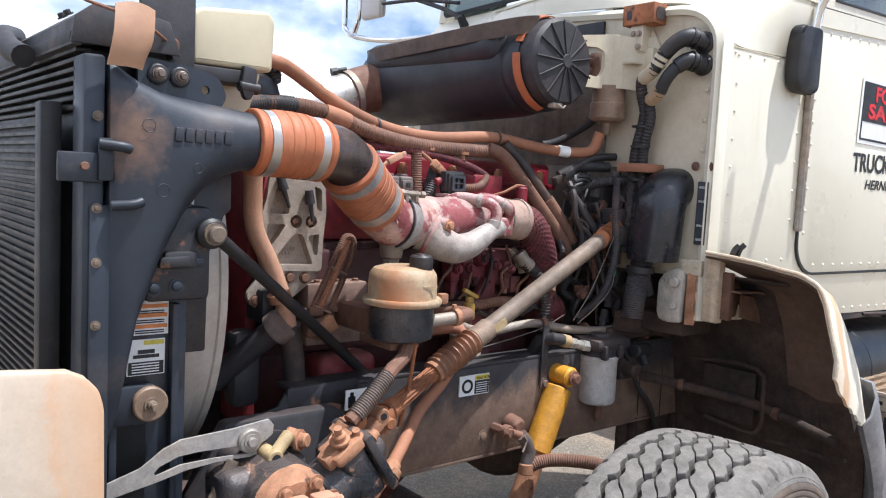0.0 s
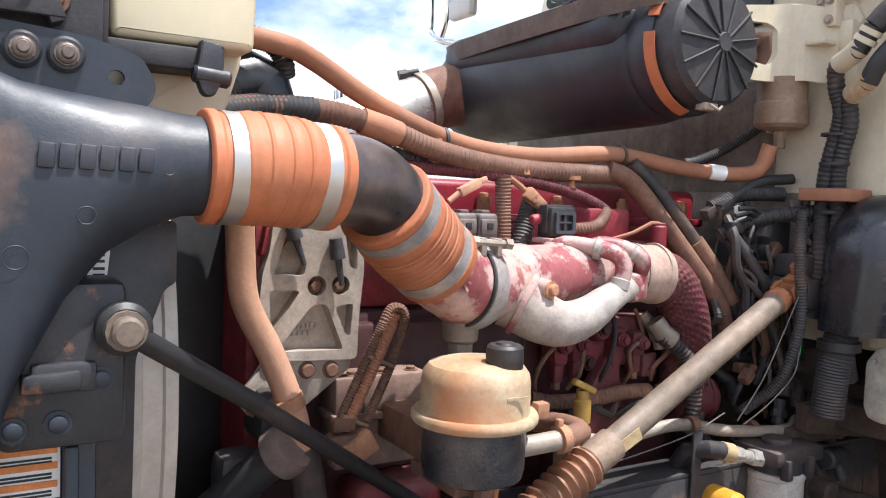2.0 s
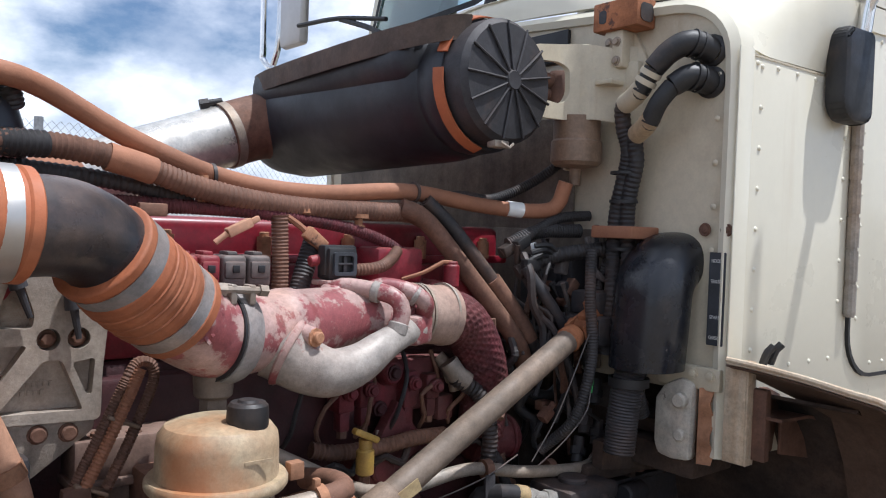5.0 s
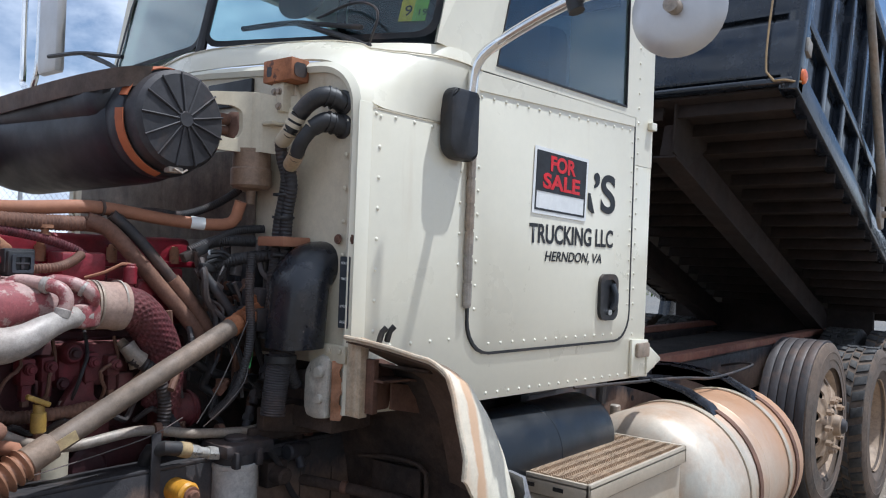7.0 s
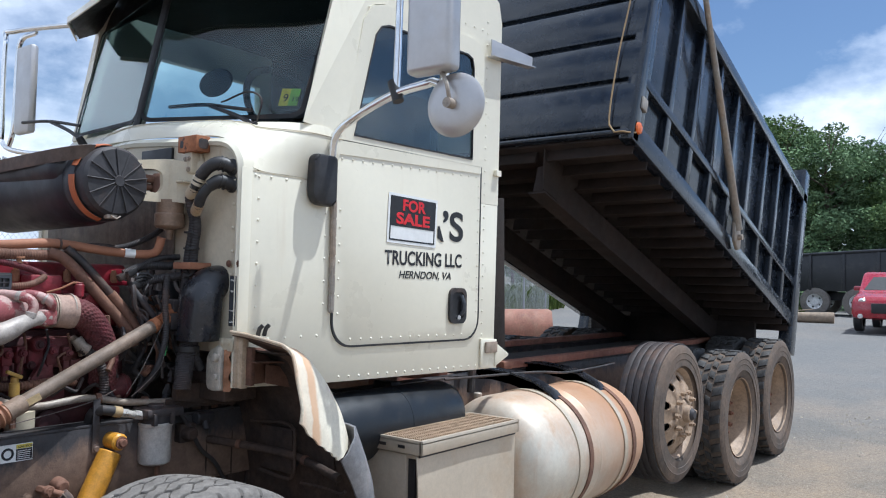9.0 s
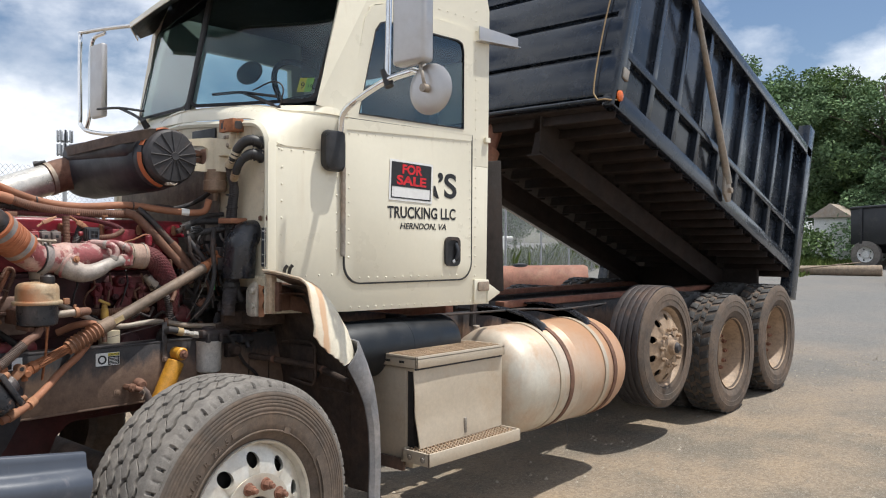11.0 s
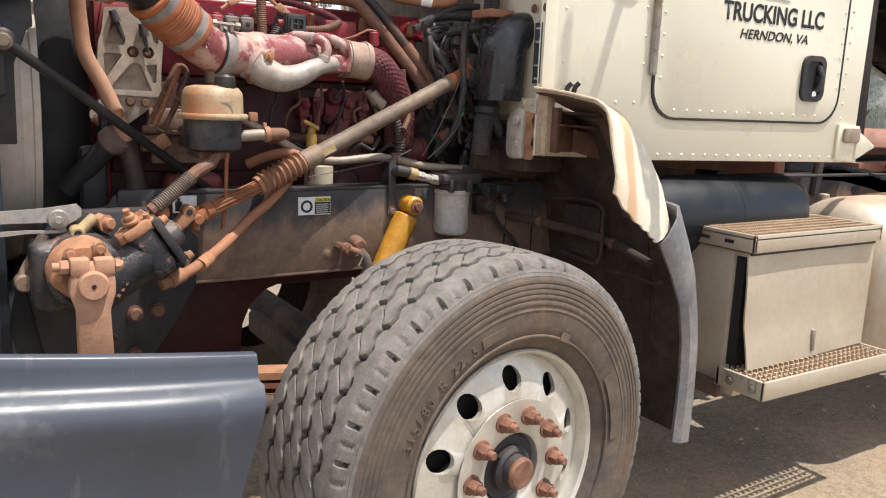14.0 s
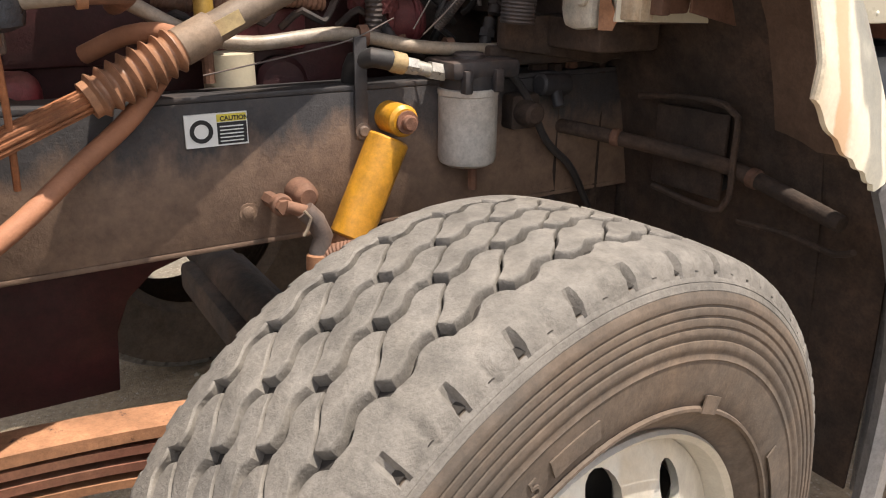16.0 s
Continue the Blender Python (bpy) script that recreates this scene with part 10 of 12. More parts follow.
    b = part("cleaner_bracket", curve(cut_plate(flat, [slot], 0.012, Matrix.Identity(4), [0.10 + 0.01 * i for i in range(17)])), "cream_dirty", truck, "cream cast bracket with a rounded slot carrying the air cleaner")
    part("lug", box(2.515, 2.56, 1.80, 1.845, 2.046, 2.056, 0.003), "cream_dirty", b)
    part("clamp_block", join(cyl((2.40, 1.93, 2.06), (2.47, 1.93, 2.06), 0.016, bevel=0.003), cyl((2.41, 1.935, 2.03), (2.47, 1.935, 2.03), 0.013, bevel=0.003)), "clay_dark", b)
    tr = part("air_dryer_cup", revolve([(0, 1.835), (0.012, 1.835), (0.014, 1.872), (0.048, 1.878), (0.056, 1.886), (0.056, 1.93), (0.052, 1.935), (0.052, 1.985), (0, 1.985)], (2.535, 1.905, 0), (0, 0, 1), 28), "brown_cup", truck, "dusty brown cup with drain tube")
    part("cup_top", revolve([(0, 2.085), (0.022, 2.083), (0.03, 2.07), (0.032, 1.99), (0.0, 1.985)], (2.50, 1.93, 0), (0, 0, 1), 20), "clay_dark", tr)
    part("tab", box(2.53, 2.565, 1.93, 1.94, 1.87, 1.95, 0.004), "cream_dirty", tr)


build_air_cleaner()


def hose(name, pts, r, material, label="", rib=0.0, pitch=0.012, parent=None):
    return part(name, tube(pts, r, 12 if r > 0.01 else 7, 0.015, rib, pitch), material, parent or truck, label)


def build_hoses():
    h = hose("heater_hose", [(1.22, 2.02, 1.90), (1.31, 1.96, 1.925), (1.40, 1.92, 1.915), (1.47, 1.96, 1.905), (1.60, 1.99, 1.85), (1.76, 2.0, 1.80), (1.93, 2.0, 1.785), (2.14, 2.0, 1.80), (2.33, 1.99, 1.782), (2.44, 1.96, 1.775), (2.49, 1.92, 1.785), (2.50, 1.90, 1.84)], 0.0165, "clay_hose", "orange-dusted heater hose")
    part("white_mark", tube([(2.395, 1.974, 1.778), (2.43, 1.963, 1.7755)], 0.0172, 12, 0.02), "white", h)
    h2 = hose("loom_conduit", [(1.28, 1.88, 1.80), (1.38, 1.93, 1.822), (1.50, 1.955, 1.826), (1.60, 1.96, 1.808), (1.69, 1.968, 1.783), (1.80, 1.978, 1.765), (1.92, 1.985, 1.757), (2.05, 1.99, 1.757), (2.15, 2.0, 1.757), (2.22, 2.01, 1.735)], 0.0195, "clay_dark", "black corrugated loom conduit caked with dust", 0.0024, 0.0085)
    part("tape_wrap", tube([(1.555, 1.959, 1.818), (1.60, 1.96, 1.808), (1.625, 1.962, 1.801)], 0.0215, 14), "clay_hose", h2)
    part("black_length", tube([(1.28, 1.88, 1.80), (1.38, 1.93, 1.822), (1.47, 1.95, 1.827)], 0.0202, 14, 0.008, rib=0.0024, pitch=0.0085), "hose_black", h2)
    hose("loom_conduit", [(1.28, 1.90, 1.785), (1.42, 1.965, 1.793), (1.56, 1.99, 1.785), (1.70, 2.0, 1.762)], 0.014, "hose_black", "dusty loom conduit", 0.002, 0.01)
    for x, z in ((1.715, 1.79), (1.90, 1.76), (2.02, 1.755)):
        c = part("hose_clip", join(cyl((x, 1.985, z - 0.03), (x, 1.985, z + 0.012), 0.008), box(x - 0.012, x + 0.012, 1.978, 1.992, z - 0.035, z - 0.024, 0.003), revolve([(0.016, 0), (0.019, 0), (0.019, 0.008), (0.016, 0.008)], (x, 1.985, z - 0.012), (0, 0, 1), 12, True)), "clay", truck, "small clay-dusted clip")
    for p in ((1.735, 2.0, 1.803), (2.16, 2.0, 1.80)):
        part("cable_tie", revolve([(0.0175, -0.003), (0.021, -0.003), (0.021, 0.003), (0.0175, 0.003)], p, (1, 0, 0.02), 16, True), "hose_black", h)
    hose("coolant_hose", [(1.33, 1.86, 1.68), (1.335, 1.87, 1.62), (1.347, 1.88, 1.54), (1.385, 1.88, 1.465), (1.42, 1.88, 1.38), (1.44, 1.88, 1.30)], 0.0205, "clay_pale", "tan dusty coolant hose")
    part("hose_band", cyl((1.408, 1.88, 1.397), (1.416, 1.88, 1.378), 0.027), "clay", truck)
    hose("lower_hose", [(1.44, 1.88, 1.32), (1.46, 1.89, 1.22), (1.48, 1.9, 1.1), (1.47, 1.92, 0.95)], 0.026, "hose_black", "black lower coolant hose")
    # diagonal pipe bundle at the engine's rear
    hose("rear_pipe", [(2.12, 1.99, 1.768), (2.172, 1.972, 1.743), (2.26, 1.948, 1.645), (2.38, 1.922, 1.506), (2.42, 1.925, 1.44)], 0.0195, "clay_dark", "dusty diagonal pipe behind the engine")
    hose("rear_hose", [(2.18, 1.985, 1.785), (2.235, 1.968, 1.735), (2.315, 1.942, 1.64), (2.40, 1.918, 1.535), (2.455, 1.915, 1.455)], 0.0145, "hose_black", "black diagonal hose")
    part("pipe_sleeve", tube([(2.325, 1.938, 1.628), (2.37, 1.926, 1.572), (2.425, 1.916, 1.50)], 0.0185, 14), "clay_dark", truck, "tan wrapped sleeve")
    hose("rear_hose", [(2.40, 2.0, 1.50), (2.44, 1.98, 1.40), (2.52, 1.95, 1.36), (2.58, 1.95, 1.40)], 0.013, "hose_black")
    # conduits over the head
    for pts, r, m in (([(1.60, 1.99, 1.748), (1.75, 1.982, 1.748), (1.844, 1.977, 1.742), (1.976, 1.982, 1.727), (2.06, 1.98, 1.706), (2.11, 1.975, 1.682), (2.150, 1.978, 1.652), (2.160, 1.98, 1.625), (2.145, 1.98, 1.60)], 0.0118, "braid_red"),
                      ([(1.962, 1.912, 1.650), (2.014, 1.908, 1.655), (2.06, 1.935, 1.667), (2.098, 1.965, 1.684)], 0.0115, "clay_dark"),
                      ([(1.846, 1.968, 1.742), (1.848, 1.968, 1.70), (1.849, 1.966, 1.65), (1.848, 1.964, 1.585)], 0.0155, "clay_dark"),
                      ([(1.920, 1.975, 1.705), (1.902, 1.968, 1.662), (1.878, 1.957, 1.60), (1.866, 1.95, 1.56)], 0.0185, "hose_black"),
                      ([(1.815, 1.95, 1.61), (1.825, 1.945, 1.59), (1.822, 1.94, 1.56)], 0.014, "hose_black"),
                      ([(1.42, 2.0, 1.745), (1.55, 1.99, 1.752), (1.68, 1.985, 1.75), (1.83, 1.982, 1.745)], 0.012, "braid_red")):
        hose("wiring_conduit", pts, r, m, "dusty corrugated wiring conduit", 0.0016, 0.0062)
    k = part("plug_connector", moved(join(box(-0.026, 0.02, -0.008, 0.008, -0.008, 0.008, 0.002), box(0.02, 0.036, -0.005, 0.005, -0.005, 0.005, 0.002), cyl((-0.026, 0, 0), (-0.05, 0.004, -0.006), 0.005)), Matrix.Translation((1.768, 1.954, 1.720)) @ Matrix.Rotation(radians(-26), 4, "Y")), "clay_pale", truck, "clay-dusted plug connector")
    part("plug_connector", moved(join(box(-0.024, 0.024, -0.009, 0.009, -0.012, 0.012, 0.004), cyl((0.024, 0, 0), (0.045, 0, 0.003), 0.006)), Matrix.Translation((1.910, 1.955, 1.702)) @ Matrix.Rotation(radians(38), 4, "Y")), "clay", truck, "orange dusty connector")
    hose("sensor_lead", [(1.86, 1.972, 1.742), (1.885, 1.965, 1.725), (1.90, 1.958, 1.71)], 0.006, "clay_hose")
    part("plug_connector", moved(box(-0.022, 0.022, -0.009, 0.009, -0.010, 0.010, 0.003), Matrix.Translation((1.62, 1.95, 1.742))), "clay_dark", truck, "dusty connector")
    hose("sensor_lead", [(2.198, 1.92, 1.664), (2.175, 1.918, 1.665), (2.14, 1.93, 1.645), (2.10, 1.95, 1.63)], 0.004, "clay_hose")
    # wire loop beside the bracket
    wl2 = hose("wire_loop", [(1.488, 1.875, 1.333), (1.508, 1.875, 1.380), (1.541, 1.872, 1.452), (1.563, 1.872, 1.500), (1.578, 1.875, 1.522), (1.597, 1.876, 1.520), (1.603, 1.876, 1.500), (1.592, 1.872, 1.468), (1.566, 1.87, 1.408), (1.538, 1.87, 1.350)], 0.0085, "clay_dark", "looped dusty corrugated wiring", 0.0013, 0.0042)
    for x, z in ((1.558, 1.442), (1.517, 1.353)):
        part("cable_tie", moved(box(-0.024, 0.024, -0.0125, 0.012, -0.003, 0.003, 0.002), Matrix.Translation((x, 1.872, z)) @ Matrix.Rotation(radians(24), 4, "Y")), "brown_cup", wl2)
    part("loop_plug", lumpy(moved(box(-0.030, 0.026, -0.016, 0.016, -0.018, 0.020, 0.004), Matrix.Translation((1.522, 1.862, 1.312)) @ Matrix.Rotation(radians(-30), 4, "Y")), 0.001), "clay", truck, "clay-dusted plug at the loop's end")
    hose("wire_loop", [(1.50, 1.865, 1.34), (1.535, 1.865, 1.41), (1.565, 1.862, 1.48), (1.58, 1.865, 1.515)], 0.009, "clay_hose", "", 0.0014, 0.005)
    part("loop_connector", join(box(1.475, 1.525, 1.855, 1.885, 1.29, 1.335, 0.006), moved(box(-0.012, 0.025, -0.01, 0.01, -0.01, 0.01, 0.004), Matrix.Translation((1.49, 1.865, 1.35)))), "clay_dark", truck, "dusty connector plug")
    # braided line along the rail top
    br = hose("braided_line", [(1.72, 1.84, 1.40), (1.84, 1.845, 1.335), (1.94, 1.85, 1.282), (2.04, 1.85, 1.262), (2.20, 1.85, 1.272), (2.35, 1.84, 1.245), (2.50, 1.82, 1.235), (2.58, 1.85, 1.24)], 0.0125, "steel", "braided steel line")
    for x, z in ((2.24, 1.268), (2.42, 1.24)):
        part("line_clamp", cyl((x - 0.008, 1.845, z), (x + 0.008, 1.843, z), 0.019), "clay_dark", br)
    hose("drain_hose", [(2.20, 1.90, 1.44), (2.255, 1.885, 1.40), (2.28, 1.88, 1.33), (2.275, 1.88, 1.24)], 0.017, "hose_black", "black corrugated drain hose", 0.002, 0.009)
    part("drain_elbow", tube([(2.19, 1.91, 1.47), (2.205, 1.90, 1.445), (2.225, 1.893, 1.43)], 0.02, 12), "steel", truck)
    # heavy hoses along the firewall
    runs = ([(2.60, 1.618, 2.100), (2.555, 1.640, 2.112), (2.53, 1.668, 2.095), (2.515, 1.695, 2.062), (2.51, 1.722, 2.018), (2.53, 1.777, 1.998), (2.54, 1.781, 1.951), (2.55, 1.774, 1.895), (2.55, 1.798, 1.782), (2.54, 1.795, 1.682), (2.52, 1.78, 1.60), (2.50, 1.78, 1.48)],
            [(2.60, 1.618, 2.038), (2.555, 1.635, 2.046), (2.53, 1.660, 2.026), (2.515, 1.680, 1.992), (2.515, 1.700, 1.955), (2.54, 1.751, 1.935), (2.55, 1.754, 1.88), (2.555, 1.772, 1.811), (2.555, 1.775, 1.75), (2.545, 1.76, 1.67), (2.52, 1.76, 1.56)])
    for k, pts in enumerate(runs):
        q = [Vector(p) for p in pts]
        hz = hose("firewall_hose", pts[4:], 0.0175, "hose_black", "black corrugated hose on the firewall", 0.002, 0.01)
        bt = part("elbow_boot", tube(q[:3 if k else 4], 0.027, 16, 0.01, r1=0.022), "black", hz, "black rubber elbow")
        part("port_ring", revolve([(0.024, 0), (0.032, 0), (0.032, 0.012), (0.026, 0.018)], (2.606, pts[0][1], pts[0][2]), (-1, 0, 0), 24), "black", bt)
        for t in (0.3, 0.62):
            part("cable_tie", revolve([(0.0255, -0.0025), (0.029, -0.0025), (0.029, 0.0025), (0.0255, 0.0025)], q[0].lerp(q[1], t + 0.3), q[1] - q[0], 18, True), "black", bt)
        part("neck", tube(q[2:5] if k else q[3:5], 0.019, 14, 0.01), "black", hz)
        part("tape_band", tube([q[4].lerp(q[3], 0.25), q[4].lerp(q[5], 0.3), q[5].lerp(q[4], 0.1)], 0.0205, 14), "cream_dirty" if k == 0 else "tan", hz, "pale tape band")
        if k == 0:
            for t in (0.1, 0.45):
                o = q[3].lerp(q[4], t)
                part("tape_ring", cyl(o, o + (q[4] - q[3]).normalized() * 0.011, 0.0225), "cream_dirty", hz)
    for z in (1.86, 1.80, 1.70):
        part("cable_tie", revolve([(0.026, -0.003), (0.03, -0.003), (0.03, 0.003), (0.026, 0.003)], (2.55, 1.782, z), (0, 0, 1), 16, True), "black", truck)
    part("port_plate", join(plate(rounded(1.585, 1.68, 1.985, 2.15, 0.01), 0.004, Matrix(((0, 0, -1, 2.604), (1, 0, 0, 0), (0, 1, 0, 0), (0, 0, 0, 1))))), "cream_dirty", truck)
    # marker bracket and orange box under the cowl
    ob = part("relay_box", box(2.535, 2.598, 1.755, 1.872, 2.165, 2.226, 0.004), "orange_rust", truck, "rust-orange lamp box under the cowl")
    part("stain", plate(rounded(1.835, 1.855, 2.18, 2.208, 0.007), 0.0008, Matrix(((0, 0, -1, 2.5352), (1, 0, 0, 0), (0, 1, 0, 0), (0, 0, 0, 1)))), "black_dusty", ob)
    part("box_side", plate(rounded(2.545, 2.588, 2.176, 2.214, 0.012), 0.0012, Matrix.Translation((0, 1.7545, 0)) @ SIDE), "black_dusty", ob)
    st = part("stem", join(box(2.548, 2.592, 1.80, 1.85, 2.085, 2.166, 0.006), box(2.57, 2.598, 1.775, 1.872, 2.035, 2.10, 0.005), plate([(1.765, 2.10), (1.80, 2.166), (1.865, 2.166), (1.845, 2.07), (1.80, 2.05)], 0.012, Matrix(((0, 0, -1, 2.60), (1, 0, 0, 0), (0, 1, 0, 0), (0, 0, 0, 1))), 0.003)), "cream_dirty", ob)
    for y, z in ((1.815, 2.14), (1.835, 2.14), (1.815, 2.10), (1.845, 2.06)):
        part("bolt", bolt((2.548, y, z), (-1, 0, 0), 0.007, 0.008), "steel", st)
    # slot and opening behind the cowl edge, their shade painted as a black box
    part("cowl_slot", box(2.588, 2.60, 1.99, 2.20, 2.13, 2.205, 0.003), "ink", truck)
    # moulded black elbow duct
    e = part("air_elbow", moved(loft_elbow(), Matrix.Translation((2.512, 1.712, 1.48)) @ Matrix.Diagonal((1.12, 1.12, 1.05, 1)) @ Matrix.Translation((-2.512, -1.712, -1.48))), "gloss_black", truck, "glossy black moulded air elbow, scuffed")
    rh = hose("ribbed_duct", [(2.512, 1.712, 1.475), (2.50, 1.716, 1.42), (2.495, 1.72, 1.36), (2.49, 1.722, 1.29)], 0.033, "black_dusty", "ribbed flexible air duct", 0.0022, 0.0062)
    part("duct_band", revolve([(0.036, -0.009), (0.041, -0.009), (0.041, 0.009), (0.036, 0.009)], (2.503, 1.715, 1.435), (0, 0, 1), 28, True), "black", rh)
    hose("small_duct", [(2.53, 1.72, 1.45), (2.54, 1.72, 1.40), (2.57, 1.73, 1.36)], 0.018, "hose_black", "", 0.002, 0.009)
    # control module and brackets behind
    cm = part("control_module", join(box(2.53, 2.60, 1.90, 2.06, 1.50, 1.68, 0.008), box(2.515, 2.535, 1.93, 1.99, 1.54, 1.65, 0.004)), "black_dusty", truck, "black module with rusty fittings on the firewall")
    for z in (1.53, 1.57, 1.61):
        part("fitting", join(cyl((2.515, 1.95, z), (2.495, 1.945, z), 0.012), cyl((2.52, 1.97, z), (2.50, 1.965, z + 0.01), 0.009)), "rust", cm)
    part("green_plug", moved(box(-0.006, 0.006, -0.005, 0.005, -0.03, 0.03, 0.003), Matrix.Translation((2.44, 1.76, 1.44)) @ Matrix.Rotation(radians(8), 4, "Y")), "green", truck, "green wire sleeve")
    part("shelf_bracket", box(2.505, 2.60, 1.725, 1.83, 1.722, 1.748, 0.004), "clay_hose", truck, "dusty shelf bracket")
    part("column_mount", join(box(2.46, 2.60, 1.76, 1.88, 1.50, 1.56, 0.01), box(2.48, 2.60, 1.78, 1.86, 1.56, 1.61, 0.01)), "black_dusty", truck, "dusty column mount")
    for pts, r in (([(2.38, 1.95, 1.70), (2.45, 1.93, 1.73), (2.55, 1.90, 1.735)], 0.016), ([(2.36, 1.95, 1.68), (2.42, 1.93, 1.72), (2.50, 1.92, 1.76), (2.58, 1.9, 1.77)], 0.012), ([(2.55, 1.80, 1.77), (2.56, 1.82, 1.70), (2.55, 1.84, 1.6), (2.54, 1.83, 1.48)], 0.010), ([(2.45, 1.78, 1.70), (2.44, 1.77, 1.60), (2.44, 1.76, 1.48), (2.42, 1.78, 1.36), (2.40, 1.85, 1.28)], 0.012), ([(2.56, 1.86, 1.75), (2.565, 1.86, 1.65), (2.56, 1.87, 1.5)], 0.005), ([(2.18, 1.99, 1.78), (2.30, 2.02, 1.80), (2.42, 2.05, 1.80), (2.52, 2.03, 1.84), (2.57, 1.97, 1.90), (2.59, 1.93, 1.97)], 0.012)):
        hose("wiring_loom", pts, r, "hose_black", "black wiring loom", 0.0014 if r > 0.009 else 0.0, 0.006)
    for p in ((2.375, 1.945, 1.69), (2.40, 1.93, 1.705)):
        part("loom_plug", moved(box(-0.02, 0.02, -0.012, 0.012, -0.012, 0.012, 0.003), Matrix.Translation(p) @ Matrix.Rotation(radians(-25), 4, "Y")), "black", truck, "black loom plug")
    part("loom_tag", moved(box(-0.008, 0.008, -0.002, 0.002, -0.022, 0.022, 0.001), Matrix.Translation((2.425, 1.915, 1.685)) @ Matrix.Rotation(radians(-12), 4, "Y")), "white", truck, "white loom tag")
    for pts in ([(2.43, 1.76, 1.53), (2.40, 1.77, 1.45), (2.36, 1.78, 1.36), (2.32, 1.80, 1.28)], [(2.44, 1.76, 1.44), (2.42, 1.75, 1.38), (2.38, 1.77, 1.32), (2.34, 1.8, 1.27)], [(1.95, 1.84, 1.215), (2.08, 1.82, 1.24), (2.2, 1.81, 1.265), (2.28, 1.80, 1.30)]):
        hose("thin_wire", pts, 0.0014, "cap_grey", "thin dusty wire")
    # panel added to darken the firewall where it lies in shade
    part("firewall_shade_panel", join(box(2.585, 2.598, 1.86, 2.95, 1.43, 1.74, 0.006), box(2.587, 2.598, 1.955, 2.95, 1.735, 2.0, 0.005)), "firewall_shade", firewall, "dark stained panel added on the firewall, shade in its colour")
    # loose looms, plugs and pipes in the dark corner behind the engine
    rnd = random.Random(31)
    for k in range(16):
        x, y, z = rnd.uniform(2.28, 2.54), rnd.uniform(1.88, 1.98), rnd.uniform(1.30, 1.70)
        pts = [(x, y, z)]
        for j in range(4):
            x, y, z = x + rnd.uniform(-0.03, 0.05), min(2.0, max(1.85, y + rnd.uniform(-0.03, 0.03))), z - rnd.uniform(0.02, 0.08)
            pts.append((min(x, 2.57), y, max(z, 1.18)))
        hose("engine_wiring", pts, rnd.choice((0.004, 0.006, 0.009, 0.012)), rnd.choice(("hose_black", "hose_black", "clay_dark", "black_dusty")), "dusty black engine wiring", rnd.choice((0.0, 0.0015)), 0.008)
    for k in range(9):
        p = (rnd.uniform(2.42, 2.57), rnd.uniform(1.84, 1.93), rnd.uniform(1.28, 1.68))
        part("loom_plug", moved(join(box(-0.016, 0.016, -0.011, 0.011, -0.011, 0.011, 0.003), cyl((0.016, 0, 0), (0.03, 0, 0), 0.007)), Matrix.Translation(p) @ Matrix.Rotation(rnd.uniform(-1.5, 1.5), 4, "Y")), rnd.choice(("black", "black_dusty", "rust", "clay_dark")), truck, "small dusty plug")
    for x, z in ((2.52, 1.30), (2.55, 1.36), (2.50, 1.24), (2.56, 1.27)):
        part("pipe_fitting", join(cyl((x, 1.84, z), (x + 0.02, 1.85, z + 0.05), 0.012), cyl((x + 0.006, 1.843, z + 0.015), (x + 0.012, 1.846, z + 0.03), 0.017, seg=6)), "black_dusty", truck, "dark pipe fitting on the firewall")
    rnd = random.Random(12)
    for k in range(7):
        x = 1.85 + 0.075 * k
        z = 1.44 + rnd.uniform(-0.01, 0.03)
        pts = [(x, 1.945, 1.34), (x + rnd.uniform(-0.02, 0.02), 1.925, 1.37), (x + rnd.uniform(-0.03, 0.03), 1.915, 1.41), (x + 0.03, 1.93, z), (x + 0.035, 1.96, z + 0.05)]
        hose("fuel_line", pts, 0.0045, "clay_dark" if k % 3 else "hose_black", "dusty steel fuel line")
    for k in range(4):
        x = 1.90 + 0.11 * k
        hose("thin_cable", [(x, 1.93, 1.28), (x + 0.03, 1.90, 1.31), (x + 0.07, 1.905, 1.29), (x + 0.11, 1.93, 1.33)], 0.007, "hose_black", "black engine wiring")
    for k in range(5):
        x = 1.47 + 0.19 * k
        part("head_bolt", bolt((x, 2.03, 1.58 + 0.03 * (k % 2)), (0, -1, 0), 0.012, 0.014), "red_dark", block)
    rnd = random.Random(12)
    for k in range(16):
        x, y, z = rnd.uniform(2.36, 2.54), rnd.uniform(1.84, 1.97), rnd.uniform(1.50, 1.74)
        pts = [(x, y, z)]
        for _ in range(4):
            x, y, z = min(2.585, x + rnd.uniform(-0.03, 0.05)), min(2.0, max(1.80, y + rnd.uniform(-0.04, 0.03))), z - rnd.uniform(0.02, 0.09)
            pts.append((x, y, z))
        hose("loose_wire", pts, rnd.choice((0.0035, 0.005, 0.007, 0.009)), rnd.choice(("hose_black", "hose_black", "black", "clay_dark", "cap_grey")), "black engine-bay wire")
    for k in range(7):
        x, z = 2.40 + 0.022 * k, 1.66 - 0.05 * (k % 4)
        part("connector", moved(box(-0.02, 0.02, -0.011, 0.011, -0.012, 0.012, 0.003), Matrix.Translation((x, 1.90 - 0.008 * (k % 3), z)) @ Matrix.Rotation(radians(25 * k), 4, "Y")), ("black", "cap_grey", "clay_dark")[k % 3], truck, "small wiring connector")
